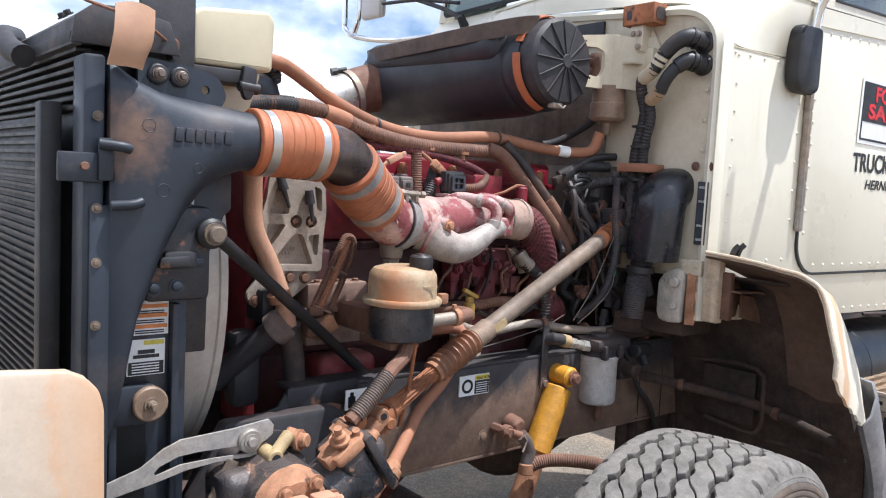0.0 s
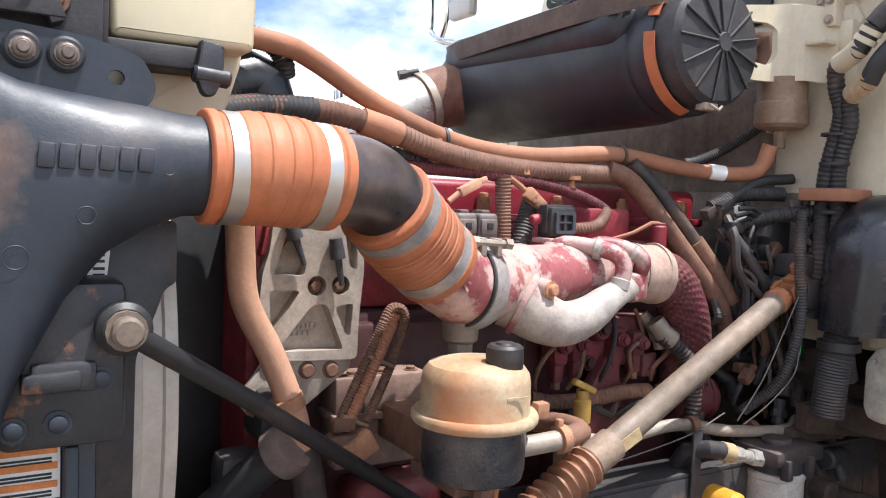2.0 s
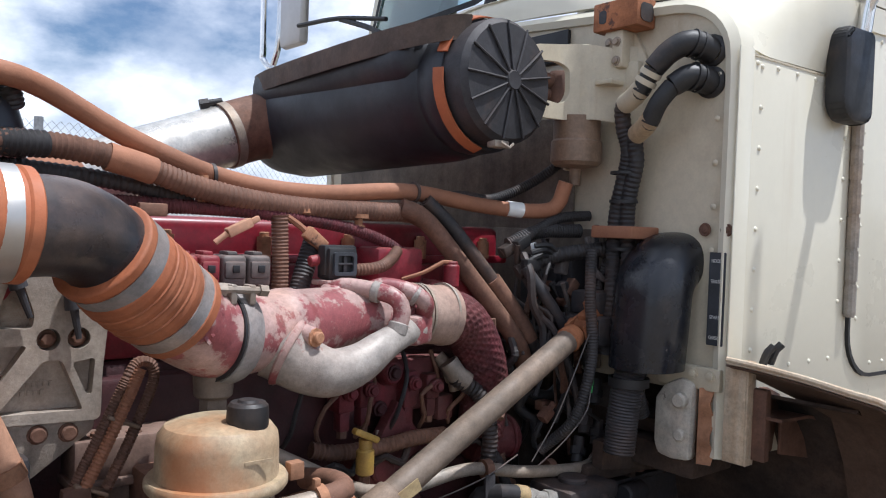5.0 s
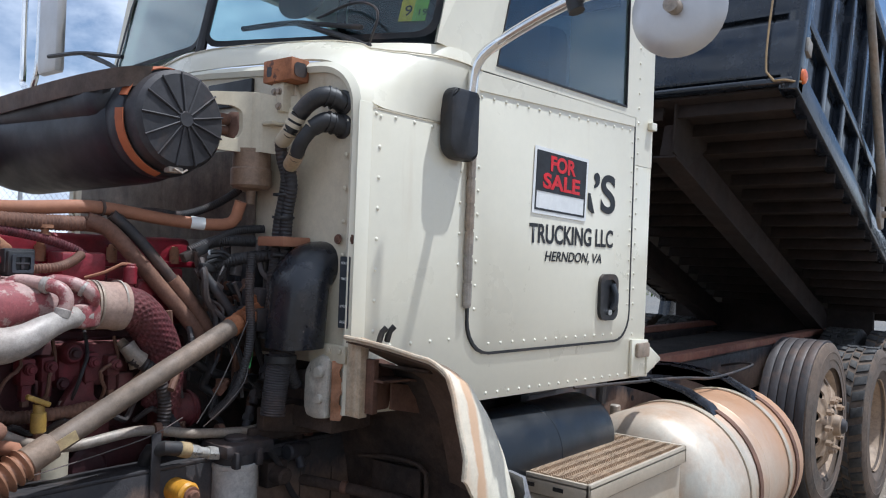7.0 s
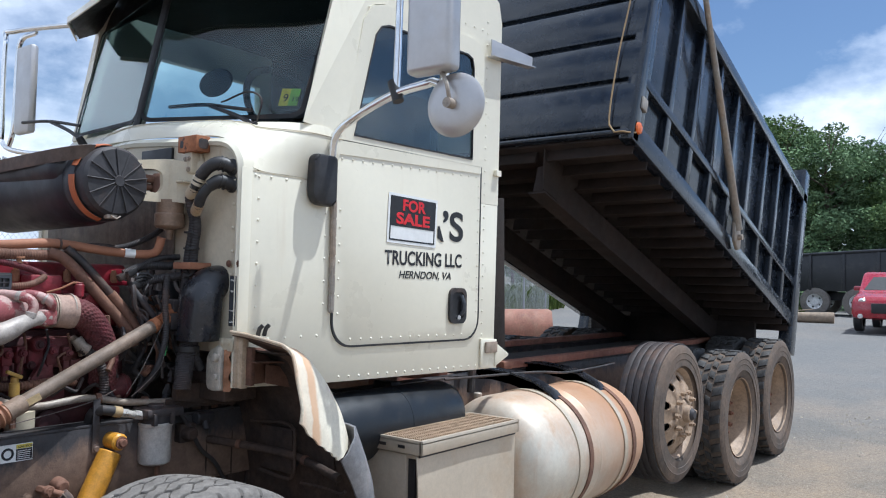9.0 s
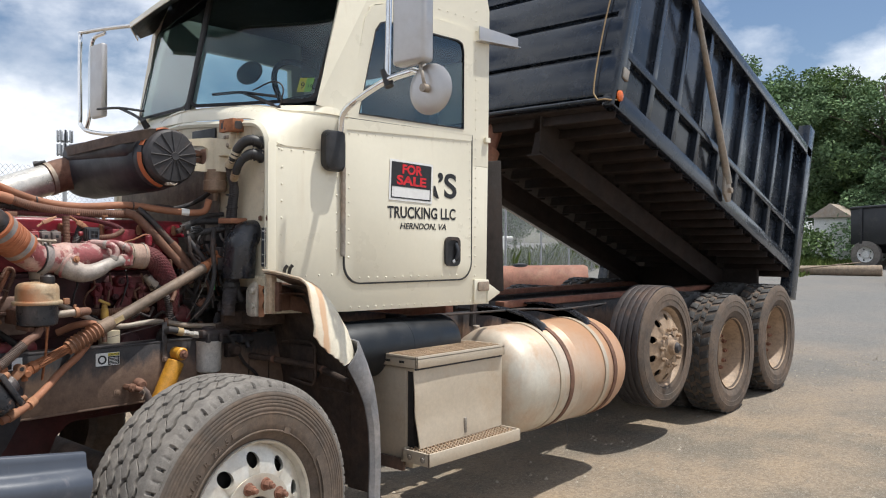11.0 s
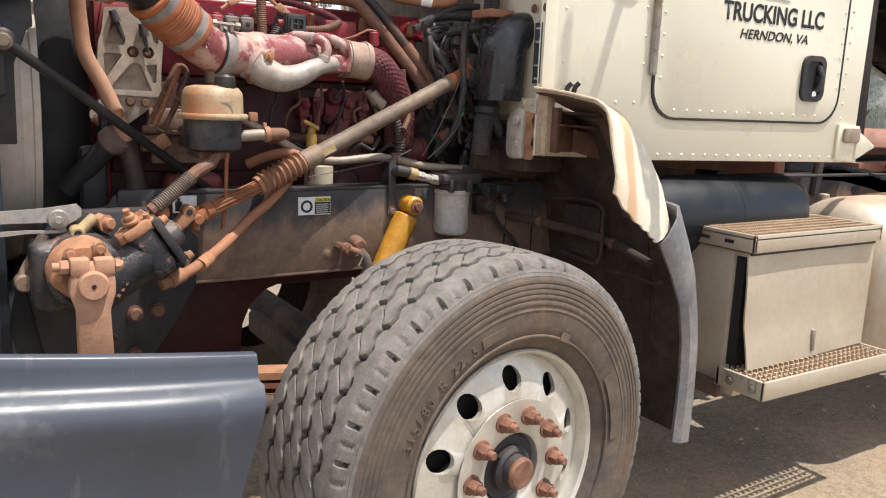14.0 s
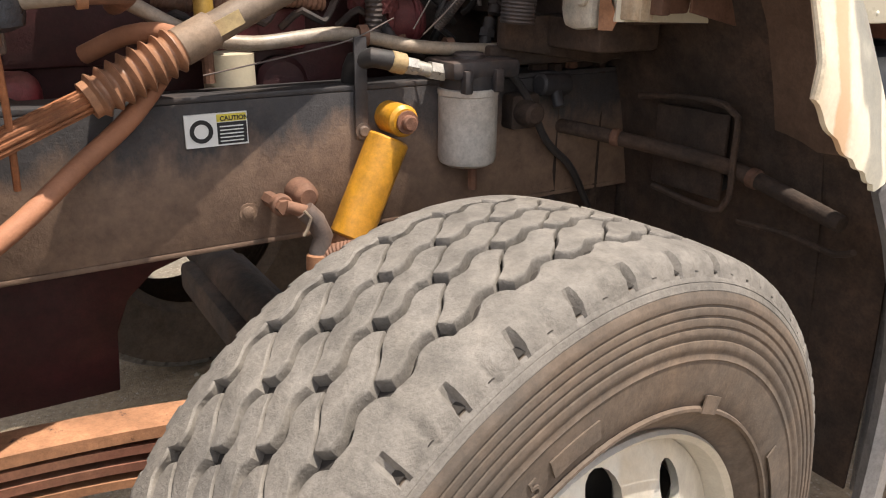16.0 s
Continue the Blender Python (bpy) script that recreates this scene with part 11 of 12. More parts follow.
    hose("wire_loom", [(2.585, 1.80, 1.70), (2.53, 1.84, 1.695), (2.45, 1.90, 1.675), (2.39, 1.93, 1.64)], 0.017, "hose_black", "taped black loom bundle", 0.0014, 0.007)
    for p, q in (((2.47, 1.885, 1.68), (2.41, 1.90, 1.70)), ((2.45, 1.895, 1.675), (2.39, 1.90, 1.665)), ((2.46, 1.89, 1.678), (2.40, 1.90, 1.685))):
        hose("loom_lead", [p, Vector(p).lerp(Vector(q), 0.5) + Vector((0, -0.008, 0.012)), q], 0.006, "black")
    # hood cable, grommets and switch tag on the firewall
    for y in (1.613, 1.566):
        part("grommet", revolve([(0.0, 0.004), (0.006, 0.004), (0.008, 0.002), (0.012, 0.003), (0.0135, 0.0)], (2.592, y, 1.746), (-1, 0, 0), 20), "clay_dark", firewall, "dark round grommet")
    F = Matrix(((0, 0, -1, 2.589), (-1, 0, 0, 0), (0, 1, 0, 0), (0, 0, 0, 1)))
    tg = part("switch_tag", plate(rounded(-1.597, -1.562, 1.52, 1.702, 0.002), 0.002, F), "grey_tag", firewall, "dark grey tag strip with four white words")
    for word, z in (("HOOD", 1.682), ("TRAILER", 1.642), ("SPARE", 1.572), ("CHASSIS", 1.532)):
        bm = text_mesh(word, 0.010, Matrix.Identity(4), 0.0002)
        w = max(v.co.x for v in bm.verts)
        part("lettering", moved(bm, F @ Matrix.Translation((-1.592, z, 0.0025)) @ Matrix.Diagonal((0.022 / w, 1, 1, 1))), "white", tg)
    # hood guide block at the cab's lower corner
    F2 = Matrix(((0, 0, -1, 2.60), (-1, 0, 0, 0), (0, 1, 0, 0), (0, 0, 0, 1)))
    g = part("hood_guide", join(plate([(-1.70, 1.31), (-1.69, 1.285), (-1.66, 1.28), (-1.615, 1.285), (-1.61, 1.44), (-1.64, 1.45), (-1.68, 1.43), (-1.70, 1.40)], 0.03, F2, 0.01), cyl((2.575, 1.635, 1.405), (2.555, 1.635, 1.405), 0.016, bevel=0.004), cyl((2.575, 1.635, 1.335), (2.56, 1.635, 1.335), 0.012, bevel=0.003)), "chipped", truck, "chipped white hood guide block")
    part("guide_plate", sheet([[(2.585 + 0.01 * math.sin(14 * a), 1.575, 1.285 + 0.155 * a), (2.575, 1.60, 1.285 + 0.15 * a), (2.60, 1.61, 1.285 + 0.15 * a)] for a in (0, 0.1, 0.2, 0.3, 0.4, 0.5, 0.6, 0.7, 0.8, 0.9, 1.0)], 0.004), "clay", g, "rusted wavy plate")
    part("corner_plate", join(box(2.58, 2.60, 1.56, 1.70, 1.43, 1.475, 0.003), *[bolt((2.58, y, 1.46), (-1, 0, 0), 0.008, 0.006) for y in (1.58, 1.62)]), "cream_dirty", g)


def loft_elbow():
    """A hooded elbow: round at the firewall above, bending down to a wide flat-bottomed mouth."""
    bm = bmesh.new()
    rings = []
    n = 28
    for k in range(13):
        t = k / 12
        a = math.pi / 2 * min(1, t * 1.6)
        if t < 0.625:
            c = Vector((2.598 - 0.068 * math.sin(a), 1.69, 1.600 + 0.07 * math.cos(a)))
            nrm = Vector((-math.cos(a), 0, -math.sin(a)))
        else:
            f = (t - 0.625) / 0.375
            c = Vector((2.53 - 0.004 * f, 1.69 + 0.004 * f, 1.600 - 0.135 * f))
            nrm = Vector((0, 0, -1))
        side = Vector((0, 1, 0))
        up = side.cross(nrm).normalized()
        hw, hu = 0.062 + 0.004 * math.sin(math.pi * t), 0.058 + 0.006 * t
        ring = []
        for i in range(n):
            q = 2 * math.pi * i / n
            ring.append(bm.verts.new(c + side * hw * math.copysign(abs(math.cos(q)) ** 0.8, math.cos(q)) + up * hu * math.copysign(abs(math.sin(q)) ** 0.8, math.sin(q))))
        rings.append(ring)
    for ra, rb in zip(rings, rings[1:]):
        for i in range(n):
            j = (i + 1) % n
            bm.faces.new((ra[i], ra[j], rb[j], rb[i]))
    bm.faces.new(list(reversed(rings[0])))
    bm.faces.new(rings[-1])
    bmesh.ops.recalc_face_normals(bm, faces=bm.faces)
    return bm


build_hoses()


def build_hood():
    """The hood's open rear edge, tilted forward in front of the bumper."""
    out = [(-0.5, 0.95), (0.826, 0.95), (0.838, 1.10), (0.842, 1.25), (0.84, 1.385), (0.834, 1.408), (0.82, 1.424), (0.80, 1.434), (0.6, 1.452), (0.2, 1.485), (-0.5, 1.53)]
    h = part("hood", plate(out, 0.018, Matrix.Translation((0, 1.21, 0)) @ SIDE, 0.006), "hood_paint", truck, "cream hood tilted forward, orange dust along its edge")
    part("hood_return", sheet([[(x, 1.21, z), (x - 0.01, 1.24, z - 0.006), (x - 0.02, 1.27, z - 0.02)] for x, z in out[2:]], 0.004), "cream_stain", h)


build_hood()


# ---------------------------------------------------------------- the yard behind
def leaf_mat(name, dark, light):
    m = bpy.data.materials.new(name)
    m.use_nodes = True
    nt = m.node_tree
    b = nt.nodes["Principled BSDF"]
    geo = nt.nodes.new("ShaderNodeNewGeometry")
    a = ramp(nt, geo.outputs["Random Per Island"], [(0.0, dark), (1.0, light)])
    c = ramp(nt, noise_out(nt, 0.5, 5), [(0.35, (0.55, 0.55, 0.55)), (0.65, (1.0, 1.0, 0.9))])
    mx = nt.nodes.new("ShaderNodeMix")
    mx.data_type, mx.blend_type = "RGBA", "MULTIPLY"
    mx.inputs["Factor"].default_value = 0.8
    nt.links.new(a, mx.inputs["A"])
    nt.links.new(c, mx.inputs["B"])
    nt.links.new(mx.outputs["Result"], b.inputs["Base Color"])
    b.inputs["Roughness"].default_value = 0.9
    b.inputs["Specular IOR Level"].default_value = 0.15
    return m


M["leaf"] = leaf_mat("deciduous_leaves", (0.09, 0.15, 0.08), (0.25, 0.36, 0.19))
M["leaf_light"] = leaf_mat("pale_leaves", (0.08, 0.13, 0.05), (0.22, 0.31, 0.13))
M["bark"] = mat("tree_bark", (0.11, 0.085, 0.065), 0.9, vary=0.3, scale=9, bump=0.5, grain=60)
M["weed"] = leaf_mat("weeds", (0.07, 0.11, 0.025), (0.20, 0.25, 0.08))
M["galv"] = mat("galvanised_wire", (0.42, 0.43, 0.44), 0.45, metal=0.5, vary=0.1, scale=20, bump=0.05)
M["far_black"] = mat("black_trailer_paint", (0.02, 0.022, 0.027), 0.4, vary=0.2, scale=2, dust=0.15, dust_col=(0.08, 0.075, 0.07), bump=0.05)
M["car_red"] = mat("red_car_paint", (0.38, 0.015, 0.03), 0.25, vary=0.05, scale=2, coat=0.6, bump=0.0)
M["salmon"] = mat("faded_salmon_tank_paint", (0.30, 0.13, 0.085), 0.7, vary=0.25, scale=3, dust=0.25, dust_col=(0.38, 0.24, 0.15), streak=0.3, bump=0.15)
M["white_far"] = mat("weathered_white_paint", (0.72, 0.72, 0.70), 0.5, vary=0.08, scale=2, dust=0.15, dust_col=(0.5, 0.46, 0.4), bump=0.05)
M["log_wood"] = mat("weathered_log", (0.33, 0.26, 0.19), 0.85, vary=0.25, scale=8, streak=0.3, bump=0.4, grain=40)


def leaves(v, f, rnd, c, rad, count, size):
    """Small two-sided leaf blades scattered in a lumpy shell round c."""
    for _ in range(count):
        d = Vector((rnd.gauss(0, 1), rnd.gauss(0, 1), rnd.gauss(0, 1))).normalized()
        p = c + Vector((d.x * rad[0], d.y * rad[1], d.z * rad[2])) * (0.45 + 0.6 * rnd.random() ** 0.6)
        a = (Vector((rnd.gauss(0, 1), rnd.gauss(0, 1), rnd.gauss(0, 0.6))) + d * 0.4).normalized()
        b = a.cross(Vector((rnd.gauss(0, 1), rnd.gauss(0, 1), rnd.gauss(0, 1)))).normalized()
        s = size * rnd.uniform(0.6, 1.3)
        k = len(v)
        v.extend((p - a * s, p + b * s * 0.45, p + a * s, p - b * s * 0.45))
        f.append((k, k + 1, k + 2, k + 3))


def mesh_part(name, v, f, material, parent, label=""):
    me = bpy.data.meshes.new(name)
    me.from_pydata([tuple(p) for p in v], [], f)
    me.materials.append(M[material])
    ob = new(name, me)
    ob.parent = parent
    if parent is not None and parent.type == "EMPTY":
        ob.matrix_parent_inverse = parent.matrix_basis.inverted()
    if label:
        tagged(ob, label)
    return ob


def build_tree(x, y, h, spread, seed, material="leaf", bare=False, low=0.22):
    rnd = random.Random(seed)
    z0 = ground_z(x)
    root = new("tree")
    root.location = (x, y, z0)
    bpy.context.view_layer.update()
    tagged(root, "tall bushy tree, bare twigs at its top" if bare else "tall leafy deciduous tree at the yard's edge", "tree", "trees at the yard's edge")
    lean = Vector((rnd.uniform(-0.6, 0.6), rnd.uniform(-0.6, 0.6), 0))
    top = Vector((x, y, z0 + h * 0.86)) + lean
    trunk = part("trunk", tube([(x, y, z0 - 0.2), Vector((x, y, z0 + h * 0.4)) + lean * 0.3, top], 0.02 * h, 10, 0.8, r1=0.004 * h), "bark", root)
    v, f = [], []
    n = 20
    for i in range(n):
        t = low + (0.95 - low) * (i + 0.5) / n
        az = i * 2.4 + rnd.uniform(-0.4, 0.4)
        r = spread * (0.5 + 0.6 * math.sin(math.pi * min(1, (t - low) / (1 - low) * 0.8 + 0.2))) * rnd.uniform(0.7, 1.15)
        base = Vector((x, y, z0 + h * t * 0.85)) + lean * t
        tip = base + Vector((math.cos(az) * r, math.sin(az) * r, h * 0.09 * rnd.uniform(0.4, 1.6)))
        part("limb", tube([base, base.lerp(tip, 0.5) + Vector((0, 0, 0.15)), tip], 0.05 * (1.2 - t) + 0.02, 6, 0.6, r1=0.012), "bark", trunk)
        if bare and t > 0.82:
            for _ in range(7):
                q = tip + Vector((rnd.uniform(-1, 1), rnd.uniform(-1, 1), rnd.uniform(0.6, 1.8)))
                part("twig", tube([tip, tip.lerp(q, 0.5) + Vector((0.1, 0.05, 0)), q], 0.02, 5, 0.5, r1=0.006), "bark", trunk)
        for s in range(4):
            g = base.lerp(tip, 0.35 + 0.22 * s) + Vector((rnd.uniform(-0.5, 0.5), rnd.uniform(-0.5, 0.5), rnd.uniform(-0.3, 0.6)))
            q = spread * rnd.uniform(0.2, 0.36)
            leaves(v, f, rnd, g, (q, q, q * 0.72), int((130 if bare and t > 0.8 else 330) * q * q / 0.7) + 60, 0.095)
    leaves(v, f, rnd, top, (spread * 0.3, spread * 0.3, spread * 0.3), 40 if bare else 500, 0.095)
    crown = mesh_part("crown", v, f, material, root)
    return root


for args in ((41.5, 11.6, 10.3, 2.6, 1, "leaf"), (43.0, 9.2, 10.4, 2.7, 2, "leaf_light"), (41.0, 14.4, 10.5, 2.6, 3, "leaf"), (44.0, 17.6, 11.2, 3.0, 4, "leaf"),
             (41.5, 7.4, 9.0, 2.6, 5, "leaf", True), (45.0, 6.0, 8.6, 2.6, 6, "leaf"), (42.5, 3.9, 7.2, 2.4, 7, "leaf_light", True), (48.0, 11.5, 9.0, 3.2, 8, "leaf"), (50.0, 2.0, 8.6, 3.0, 9, "leaf"), (46.0, 33.0, 6.5, 3.0, 11, "leaf"), (42.0, 36.0, 6.0, 3.0, 12, "leaf"), (48.0, 29.0, 7.0, 3.0, 13, "leaf"), (47.0, 22.0, 12.0, 3.4, 10, "leaf")):
    build_tree(*args)


def build_undergrowth():
    rnd = random.Random(31)
    v, f = [], []
    for _ in range(34):
        x, y = rnd.uniform(36.5, 40), rnd.uniform(1.0, 21)
        q = rnd.uniform(0.7, 1.5)
        leaves(v, f, rnd, Vector((x, y, ground_z(x) + q * 0.8)), (q, q, q), 330, 0.10)
    ob = mesh_part("undergrowth", v, f, "leaf", None)
    tagged(ob, "dense green undergrowth below the trees", "bushes", kind="stuff")
    v, f = [], []
    for k in range(5200):
        if k < 4000:
            x, y = rnd.uniform(25.5, 35.0), 7.2 + abs(rnd.gauss(0, 1.6)) - 0.9 * (k % 3 == 0)
            hgt = rnd.uniform(0.08, 0.55) * min(1.0, 0.3 + max(0, y - 6.4) * 0.35)
        else:
            x, y = rnd.uniform(17, 30), rnd.uniform(10.8, 13) + 0.3 * (rnd.random())
            y += 0.32 * (x - 17)
            hgt = rnd.uniform(0.3, 1.1)
        z = ground_z(x)
        a = rnd.uniform(0, 6.28)
        d = Vector((math.cos(a), math.sin(a), 0))
        k0 = len(v)
        p = Vector((x, y, z))
        ln = d * hgt * rnd.uniform(0.1, 0.6)
        w = Vector((-d.y, d.x, 0)) * rnd.uniform(0.012, 0.04)
        v.extend((p - w, p + w, p + ln * 0.4 + Vector((0, 0, hgt * 0.7)) + w, p + ln + Vector((0, 0, hgt)), p + ln * 0.4 + Vector((0, 0, hgt * 0.7)) - w))
        f.append((k0, k0 + 1, k0 + 2, k0 + 3, k0 + 4))
    ob = mesh_part("weeds", v, f, "weed", None)
    tagged(ob, "tall green weeds along the yard's edge", "weeds", kind="stuff")
    v, f = [], []
    leaves(v, f, rnd, Vector((30.5, 8.2, 2.0)), (0.5, 0.6, 0.9), 700, 0.10)
    leaves(v, f, rnd, Vector((33.0, 8.0, 1.6)), (0.7, 0.6, 0.7), 600, 0.10)
    bush = new("bush")
    bush.location = (30.5, 8.2, ground_z(30.5))
    bpy.context.view_layer.update()
    tagged(bush, "pale green bush beside the parked black truck", "bush")
    mesh_part("foliage", v, f, "leaf_light", bush)
    part("stem", tube([(30.5, 8.2, 0.7), (30.5, 8.2, 1.9)], 0.03, 6, 0.3), "bark", bush)


build_undergrowth()


def build_far_truck():
    g = ground_z(32)
    t = new("parked_dump_truck")
    t.location = (33, 1.5, g)
    bpy.context.view_layer.update()
    tagged(t, "black dump truck parked broadside at the yard's far edge", "truck")
    prof = [(6.45, 1.72), (6.45, 3.02), (-1.2, 3.45), (-1.2, 1.78), (2.0, 1.78)]
    side = Matrix(((0, 0, 1, 31.75), (1, 0, 0, 0), (0, 1, 0, 0), (0, 0, 0, 1)))
    b = part("bed", plate(prof, 2.4, side, 0.03), "far_black", t)
    part("top_rail", tube([(31.73, 6.45, 3.03), (31.73, -1.2, 3.46)], 0.05, 8, 2), "far_black", b)
    for k in range(7):
        y = 6.1 - 1.1 * k
        part("stake", box(31.70, 31.75, y - 0.05, y + 0.05, 1.75, 3.02 + (6.45 - y) * 0.056, 0.01), "far_black", b)
    part("chassis", box(32.3, 33.6, -5.5, 6.3, g + 0.55, g + 0.85, 0.02), "far_black", t)
    c = part("cab", join(box(31.8, 34.0, -4.4, -2.0, g + 0.7, g + 2.6, 0.12), box(32.0, 33.8, -5.9, -4.3, g + 0.7, g + 1.7, 0.12)), "far_black", t)
    for y in (5.95, 4.55, -4.9):
        for x in (31.85, 33.85):
            w = part("wheel", revolve([(0.27, -0.14), (0.40, -0.15), (0.49, -0.12), (0.505, -0.06), (0.505, 0.1), (0.44, 0.15), (0.28, 0.14)], (x, y, g + 0.5), (1, 0, 0), 36), "rubber", t)
            part("rim", join(revolve([(0.275, -0.13), (0.25, -0.10), (0.16, -0.02), (0.15, 0.02), (0.0, 0.02)], (x, y, g + 0.5), (1, 0, 0), 30), revolve([(0.2, -0.045), (0.13, -0.02), (0.12, -0.08), (0.0, -0.09)], (x, y, g + 0.5), (1, 0, 0), 20)), "white_far", w, "white steel rim")
            for k in range(5):
                a = 2 * math.pi * k / 5
                part("hand_hole", cyl((x - 0.085, y + 0.2 * math.cos(a), g + 0.5 + 0.2 * math.sin(a)), (x - 0.05, y + 0.2 * math.cos(a), g + 0.5 + 0.2 * math.sin(a)), 0.03, seg=10), "ink", w)


build_far_truck()


def build_car():
    """A red car facing the yard's entrance."""
    g = ground_z(25)
    c = new("car")
    c.location = (25.4, 2.35, g)
    bpy.context.view_layer.update()
    tagged(c, "red compact crossover car parked in the yard", "car")
    side = [(23.22, 0.35), (23.18, 0.62), (23.28, 0.9), (24.1, 1.05), (24.9, 1.58), (26.6, 1.62), (27.4, 1.1), (27.55, 0.95), (27.5, 0.35)]
    place = Matrix(((1, 0, 0, 0), (0, 0, 1, 1.47), (0, 1, 0, g), (0, 0, 0, 1)))
    body = part("body", plate(side, 1.78, place, 0.12), "car_red", c)
    part("windshield", plate([(1.6, 0), (3.1, 0), (2.95, 0.62), (1.75, 0.62)], 0.02, Matrix(((0, 0.78, -0.6, 24.16), (1, 0, 0, 0), (0, 0.55, 0.8, g + 1.08), (0, 0, 0, 1)))), "ink", c)
    for y in (1.62, 2.9):
        part("headlight", revolve([(0, -0.02), (0.10, -0.01), (0.13, 0.06), (0.0, 0.08)], (23.27, y + 0.1, g + 0.74), (1, 0, 0.3), 20), "chrome", c)
        part("fog_lamp", cyl((23.15, y + 0.13, g + 0.42), (23.25, y + 0.13, g + 0.42), 0.06, bevel=0.01), "white_far", c)
    part("grille", box(23.16, 23.24, 1.95, 2.78, g + 0.5, g + 0.75, 0.02), "ink", c)
    for y, s in ((1.42, -1), (3.3, 1)):
        part("wing_mirror", moved(box(-0.08, 0.08, -0.1, 0.1, -0.06, 0.07, 0.04), Matrix.Translation((24.5, y, g + 1.12))), "car_red", c)
    for x in (23.95, 26.7):
        for y in (1.46, 3.07):
            w = part("wheel", revolve([(0.2, 0.0), (0.3, 0.0), (0.33, 0.03), (0.33, 0.17), (0.3, 0.2), (0.2, 0.2)], (x, y, g + 0.33), (0, 1, 0), 28, True), "ink", c)
            part("rim", revolve([(0.2, 0.02), (0.08, 0.04), (0.0, 0.03)], (x, y + (0.14 if y > 2 else 0.0), g + 0.33), (0, 1, 0), 20), "alu", w)


build_car()


def build_log():
    bm = tube([(27.15, 6.75, ground_z(27.1) + 0.14), (27.25, 5.6, ground_z(27.2) + 0.15), (27.4, 4.45, ground_z(27.4) + 0.16)], 0.15, 14, 0.2, r1=0.18)
    lg = part("log", bm, "log_wood")
    tagged(lg, "bare weathered log lying on the gravel", "log")
    br = part("fallen_branch", tube([(27.0, 7.3, 0.85), (26.9, 6.0, 1.02), (27.2, 5.0, 1.16)], 0.03, 8, 0.1, r1=0.015), "log_wood")
    tagged(br, "thin dry branch leaning across the log", "branch")


build_log()


# chain-link fence behind the truck
def build_fence():
    a, b = Vector((-9.0, 3.1, 0)), Vector((26.0, 13.6, 0))
    ln = (b - a).length
    d = (b - a) / ln
    f = new("chain_link_fence")
    f.location = a
    bpy.context.view_layer.update()
    tagged(f, "tall galvanised chain-link fence along the yard", "fence")
    hgt = 2.35
    def at(s, z):
        p = a + d * s
        return Vector((p.x, p.y, ground_z(p.x) + z))
    n = int(ln / 3.0)
    for i in range(n + 1):
        part("post", cyl(at(i * 3.0, -0.2), at(i * 3.0, hgt + 0.02), 0.03, seg=10), "galv", f)
    part("tension_wire", tube([at(s, 0.06) for s in np.linspace(0, ln, 30)], 0.003, 5, 2), "galv", f)
    v, fc = [], []
    step = 0.062
    nrm = Vector((-d.y, d.x, 0))
    def wire(p, q, r=0.0019):
        k = len(v)
        ax = (q - p).normalized()
        s = ax.cross(nrm)
        for e in (p, q):
            v.extend((e + nrm * r, e + s * r, e - nrm * r, e - s * r))
        fc.extend([(k + i, k + (i + 1) % 4, k + 4 + (i + 1) % 4, k + 4 + i) for i in range(4)])
    for i in range(int((ln + hgt) / step)):
        for sg in (1, -1):
            s0 = i * step if sg > 0 else i * step - 0.0
            lo, hi = s0 - hgt, s0
            if sg > 0:
                p, q = (max(lo, 0), max(0, -lo) if lo < 0 else 0.0), (min(hi, ln), hgt - max(0, hi - ln))
            else:
                p, q = (min(hi, ln), max(0, hi - ln)), (max(lo, 0), hgt if lo >= 0 else hgt + lo)
            wire(at(p[0], p[1]), at(q[0], q[1]))
    mesh_part("chain_link", v, fc, "galv", f, "woven diamond wire mesh")


build_fence()


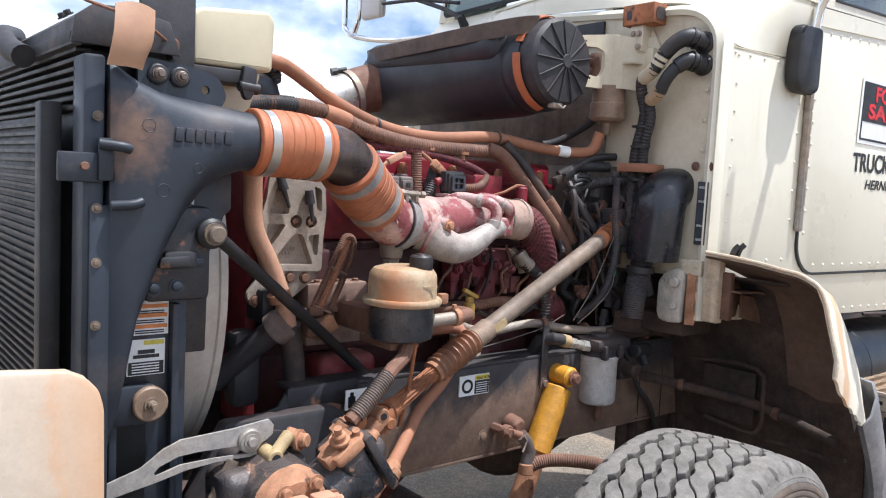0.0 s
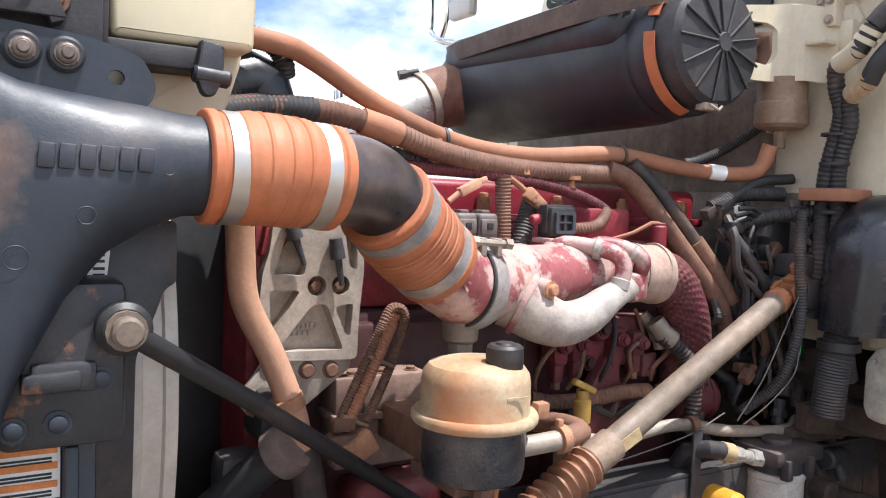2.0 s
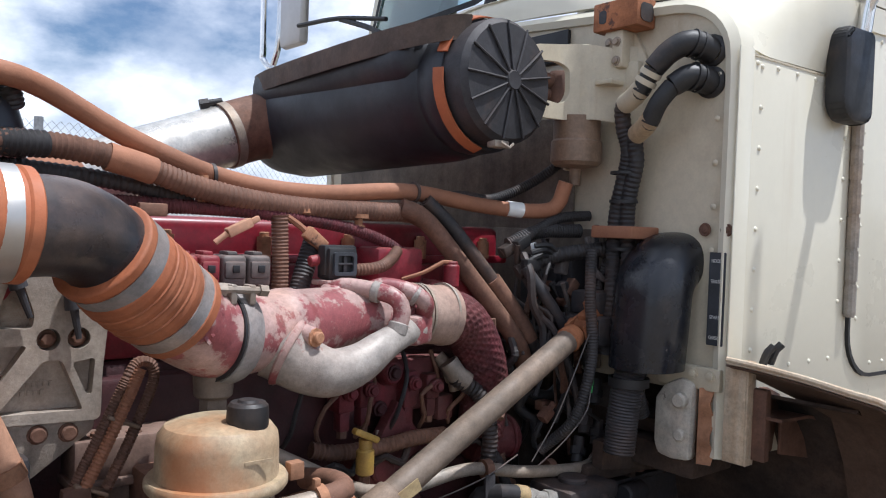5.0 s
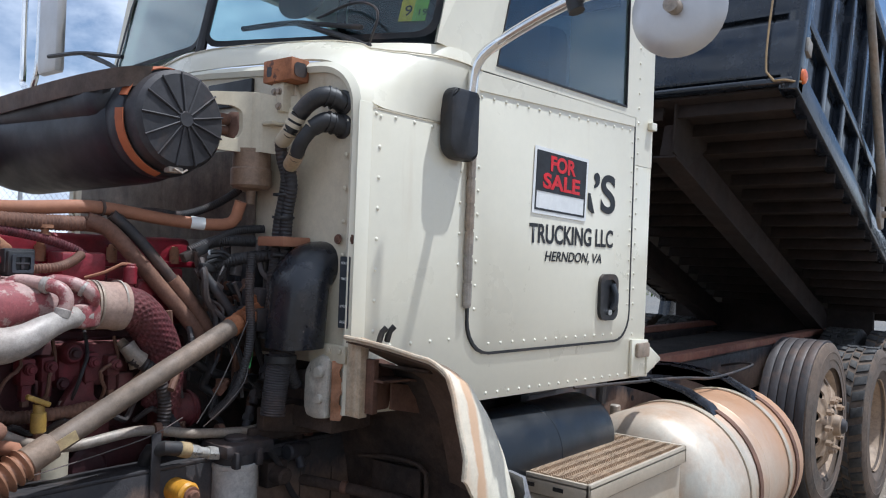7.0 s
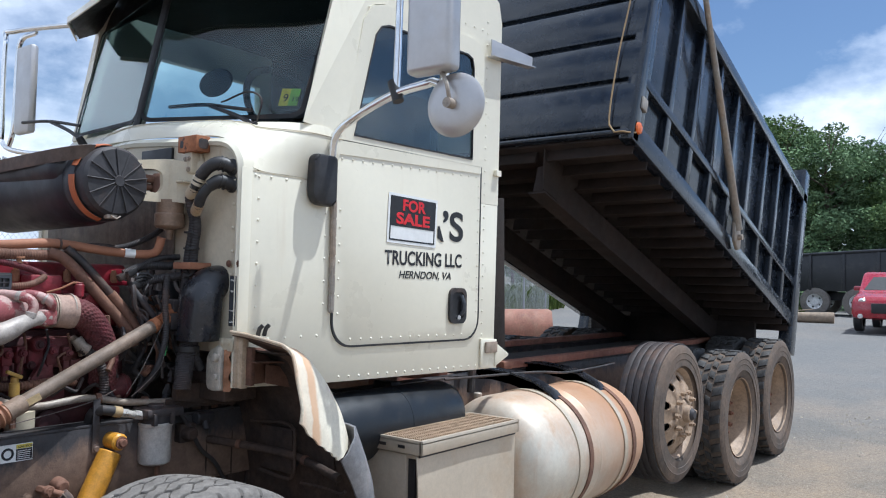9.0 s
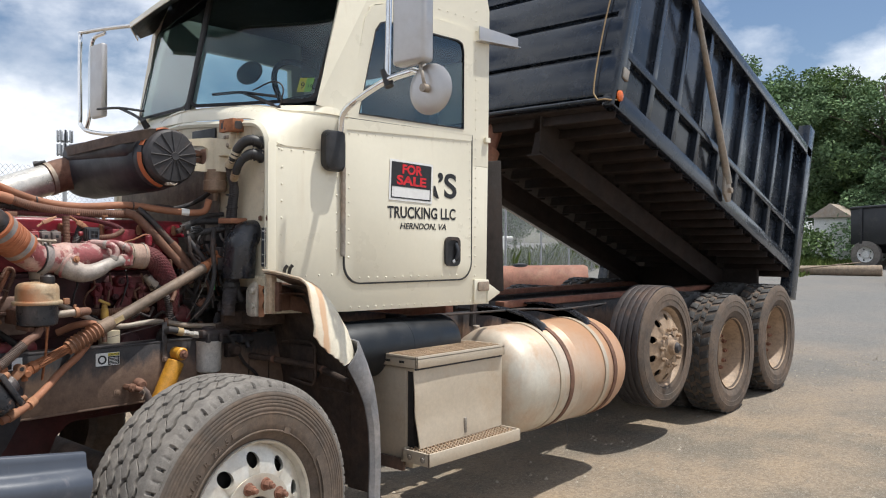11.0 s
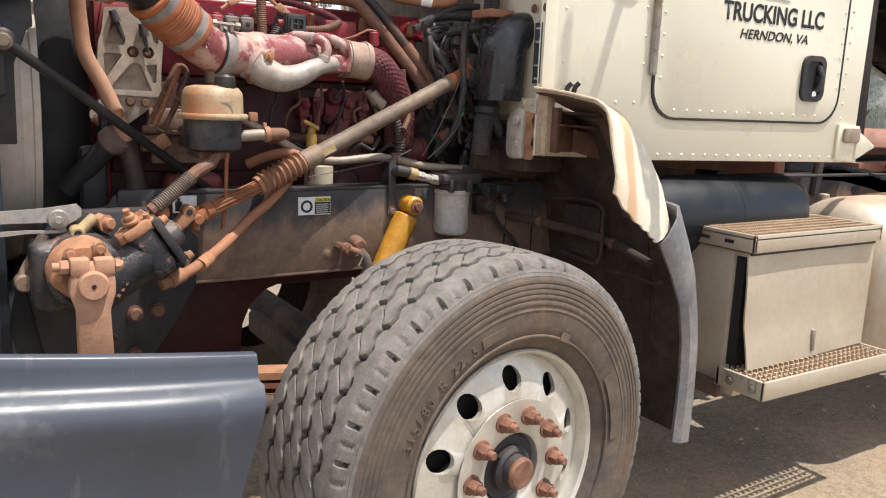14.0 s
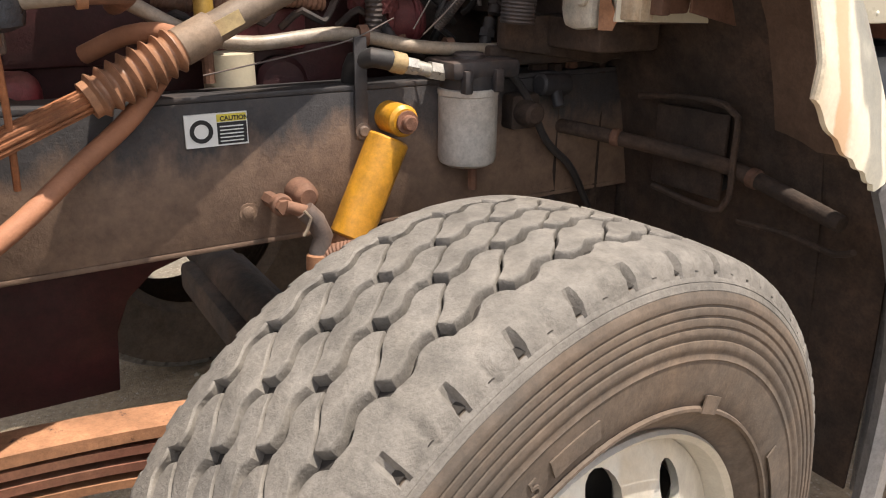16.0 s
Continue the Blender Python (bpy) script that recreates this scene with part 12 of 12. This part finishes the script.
def build_yard_things():
    # salmon tank behind the far drive wheels
    p0, p1 = Vector((12.5, 9.3, 0.78)), Vector((14.15, 6.75, 0.85))
    ln = (p1 - p0).length
    t = part("storage_tank", revolve([(0, 0), (0.3, 0.02), (0.39, 0.08), (0.40, 0.15), (0.40, ln * 0.6), (0.407, ln * 0.6), (0.407, ln * 0.6 + 0.03), (0.40, ln * 0.6 + 0.03), (0.40, ln - 0.1), (0.36, ln - 0.03), (0, ln)], p0, p1 - p0, 40), "salmon")
    tagged(t, "faded salmon-red steel tank lying behind the truck", "tank")
    m = p0.lerp(p1, 0.55)
    part("cap", revolve([(0.16, 0), (0.15, 0.05), (0.0, 0.07)], (m.x, m.y, m.z + 0.38), (0, 0, 1), 20), "black", t)
    for k in (0.25, 0.75):
        q = p0.lerp(p1, k)
        part("saddle", box(q.x - 0.25, q.x + 0.25, q.y - 0.2, q.y + 0.2, ground_z(q.x) - 0.02, q.z - 0.25, 0.01), "chassis", t)
    # white flatbed behind the fence
    w = new("white_flatbed")
    w.location = (22.0, 15.5, ground_z(22))
    bpy.context.view_layer.update()
    tagged(w, "white flatbed trailer behind the chain-link fence", "trailer")
    dd = Vector((0.93, 0.37, 0))
    o = Vector((17.5, 14.0, 0))
    for z, r in ((1.80, 0.10), (1.35, 0.07)):
        part("rail", tube([o + Vector((0, 0, z)), o + dd * 9 + Vector((0, 0, z + 0.1))], r, 8, 2), "white_far", w)
    for s in (1.1, 4.0, 7.5):
        q = o + dd * s
        part("post", box(q.x - 0.18, q.x + 0.18, q.y - 0.12, q.y + 0.12, ground_z(q.x) - 0.05, 1.8, 0.02), "white_far", w)
    # white box trailer behind the fence beyond the engine
    b = part("box_trailer", box(0.6, 5.4, 9.2, 11.2, 0.35, 2.05, 0.08, 3), "white_far")
    tagged(b, "low white box trailer behind the chain-link fence", "trailer")
    for x in (2.4, 3.3):
        ww = part("wheel", revolve([(0.0, 0), (0.2, 0), (0.3, 0.01), (0.33, 0.04), (0.33, 0.2), (0.0, 0.2)], (x, 9.0, ground_z(x) + 0.33), (0, 1, 0), 24), "rubber", b)
    part("roof_trim", box(0.58, 5.42, 9.17, 9.23, 1.93, 2.0, 0.01), "alu", b)
    # small white building among the trees
    s = part("shed", box(37.2, 40.0, 7.9, 9.3, ground_z(38) - 0.1, 2.9, 0.02), "white_far")
    tagged(s, "small white shed half hidden by bushes", "shed")
    part("roof", plate([(7.7, 2.9), (9.5, 2.9), (8.6, 3.5)], 3.2, Matrix(((0, 0, 1, 37.0), (1, 0, 0, 0), (0, 1, 0, 0), (0, 0, 0, 1)))), "alu", s)
    # cell tower far off
    e = Vector((0.35, -1.5, 1.62)) + Vector((0.392, 0.912, 0.0)) * 170
    g = ground_z(e.x)
    tw = part("cell_tower", cyl((e.x, e.y, g - 1), (e.x, e.y, 22.6), 0.55, 0.22, 12), "galv")
    tagged(tw, "distant grey cell tower with antenna panels", "tower")
    for z in (22.0, 19.4):
        part("platform", revolve([(0.2, -0.05), (1.25, -0.05), (1.25, 0.05), (0.2, 0.05)], (e.x, e.y, z - 0.9), (0, 0, 1), 12, True), "galv", tw)
        for k in range(9):
            a = 2 * math.pi * k / 9 + 0.2
            q = Vector((e.x + 1.35 * math.cos(a), e.y + 1.35 * math.sin(a), z))
            part("antenna_panel", moved(box(-0.1, 0.1, -0.17, 0.17, -1.1, 1.1, 0.02), Matrix.Translation(q) @ Matrix.Rotation(a, 4, "Z")), "far_black" if k % 3 == 0 else "galv", tw)


build_yard_things()
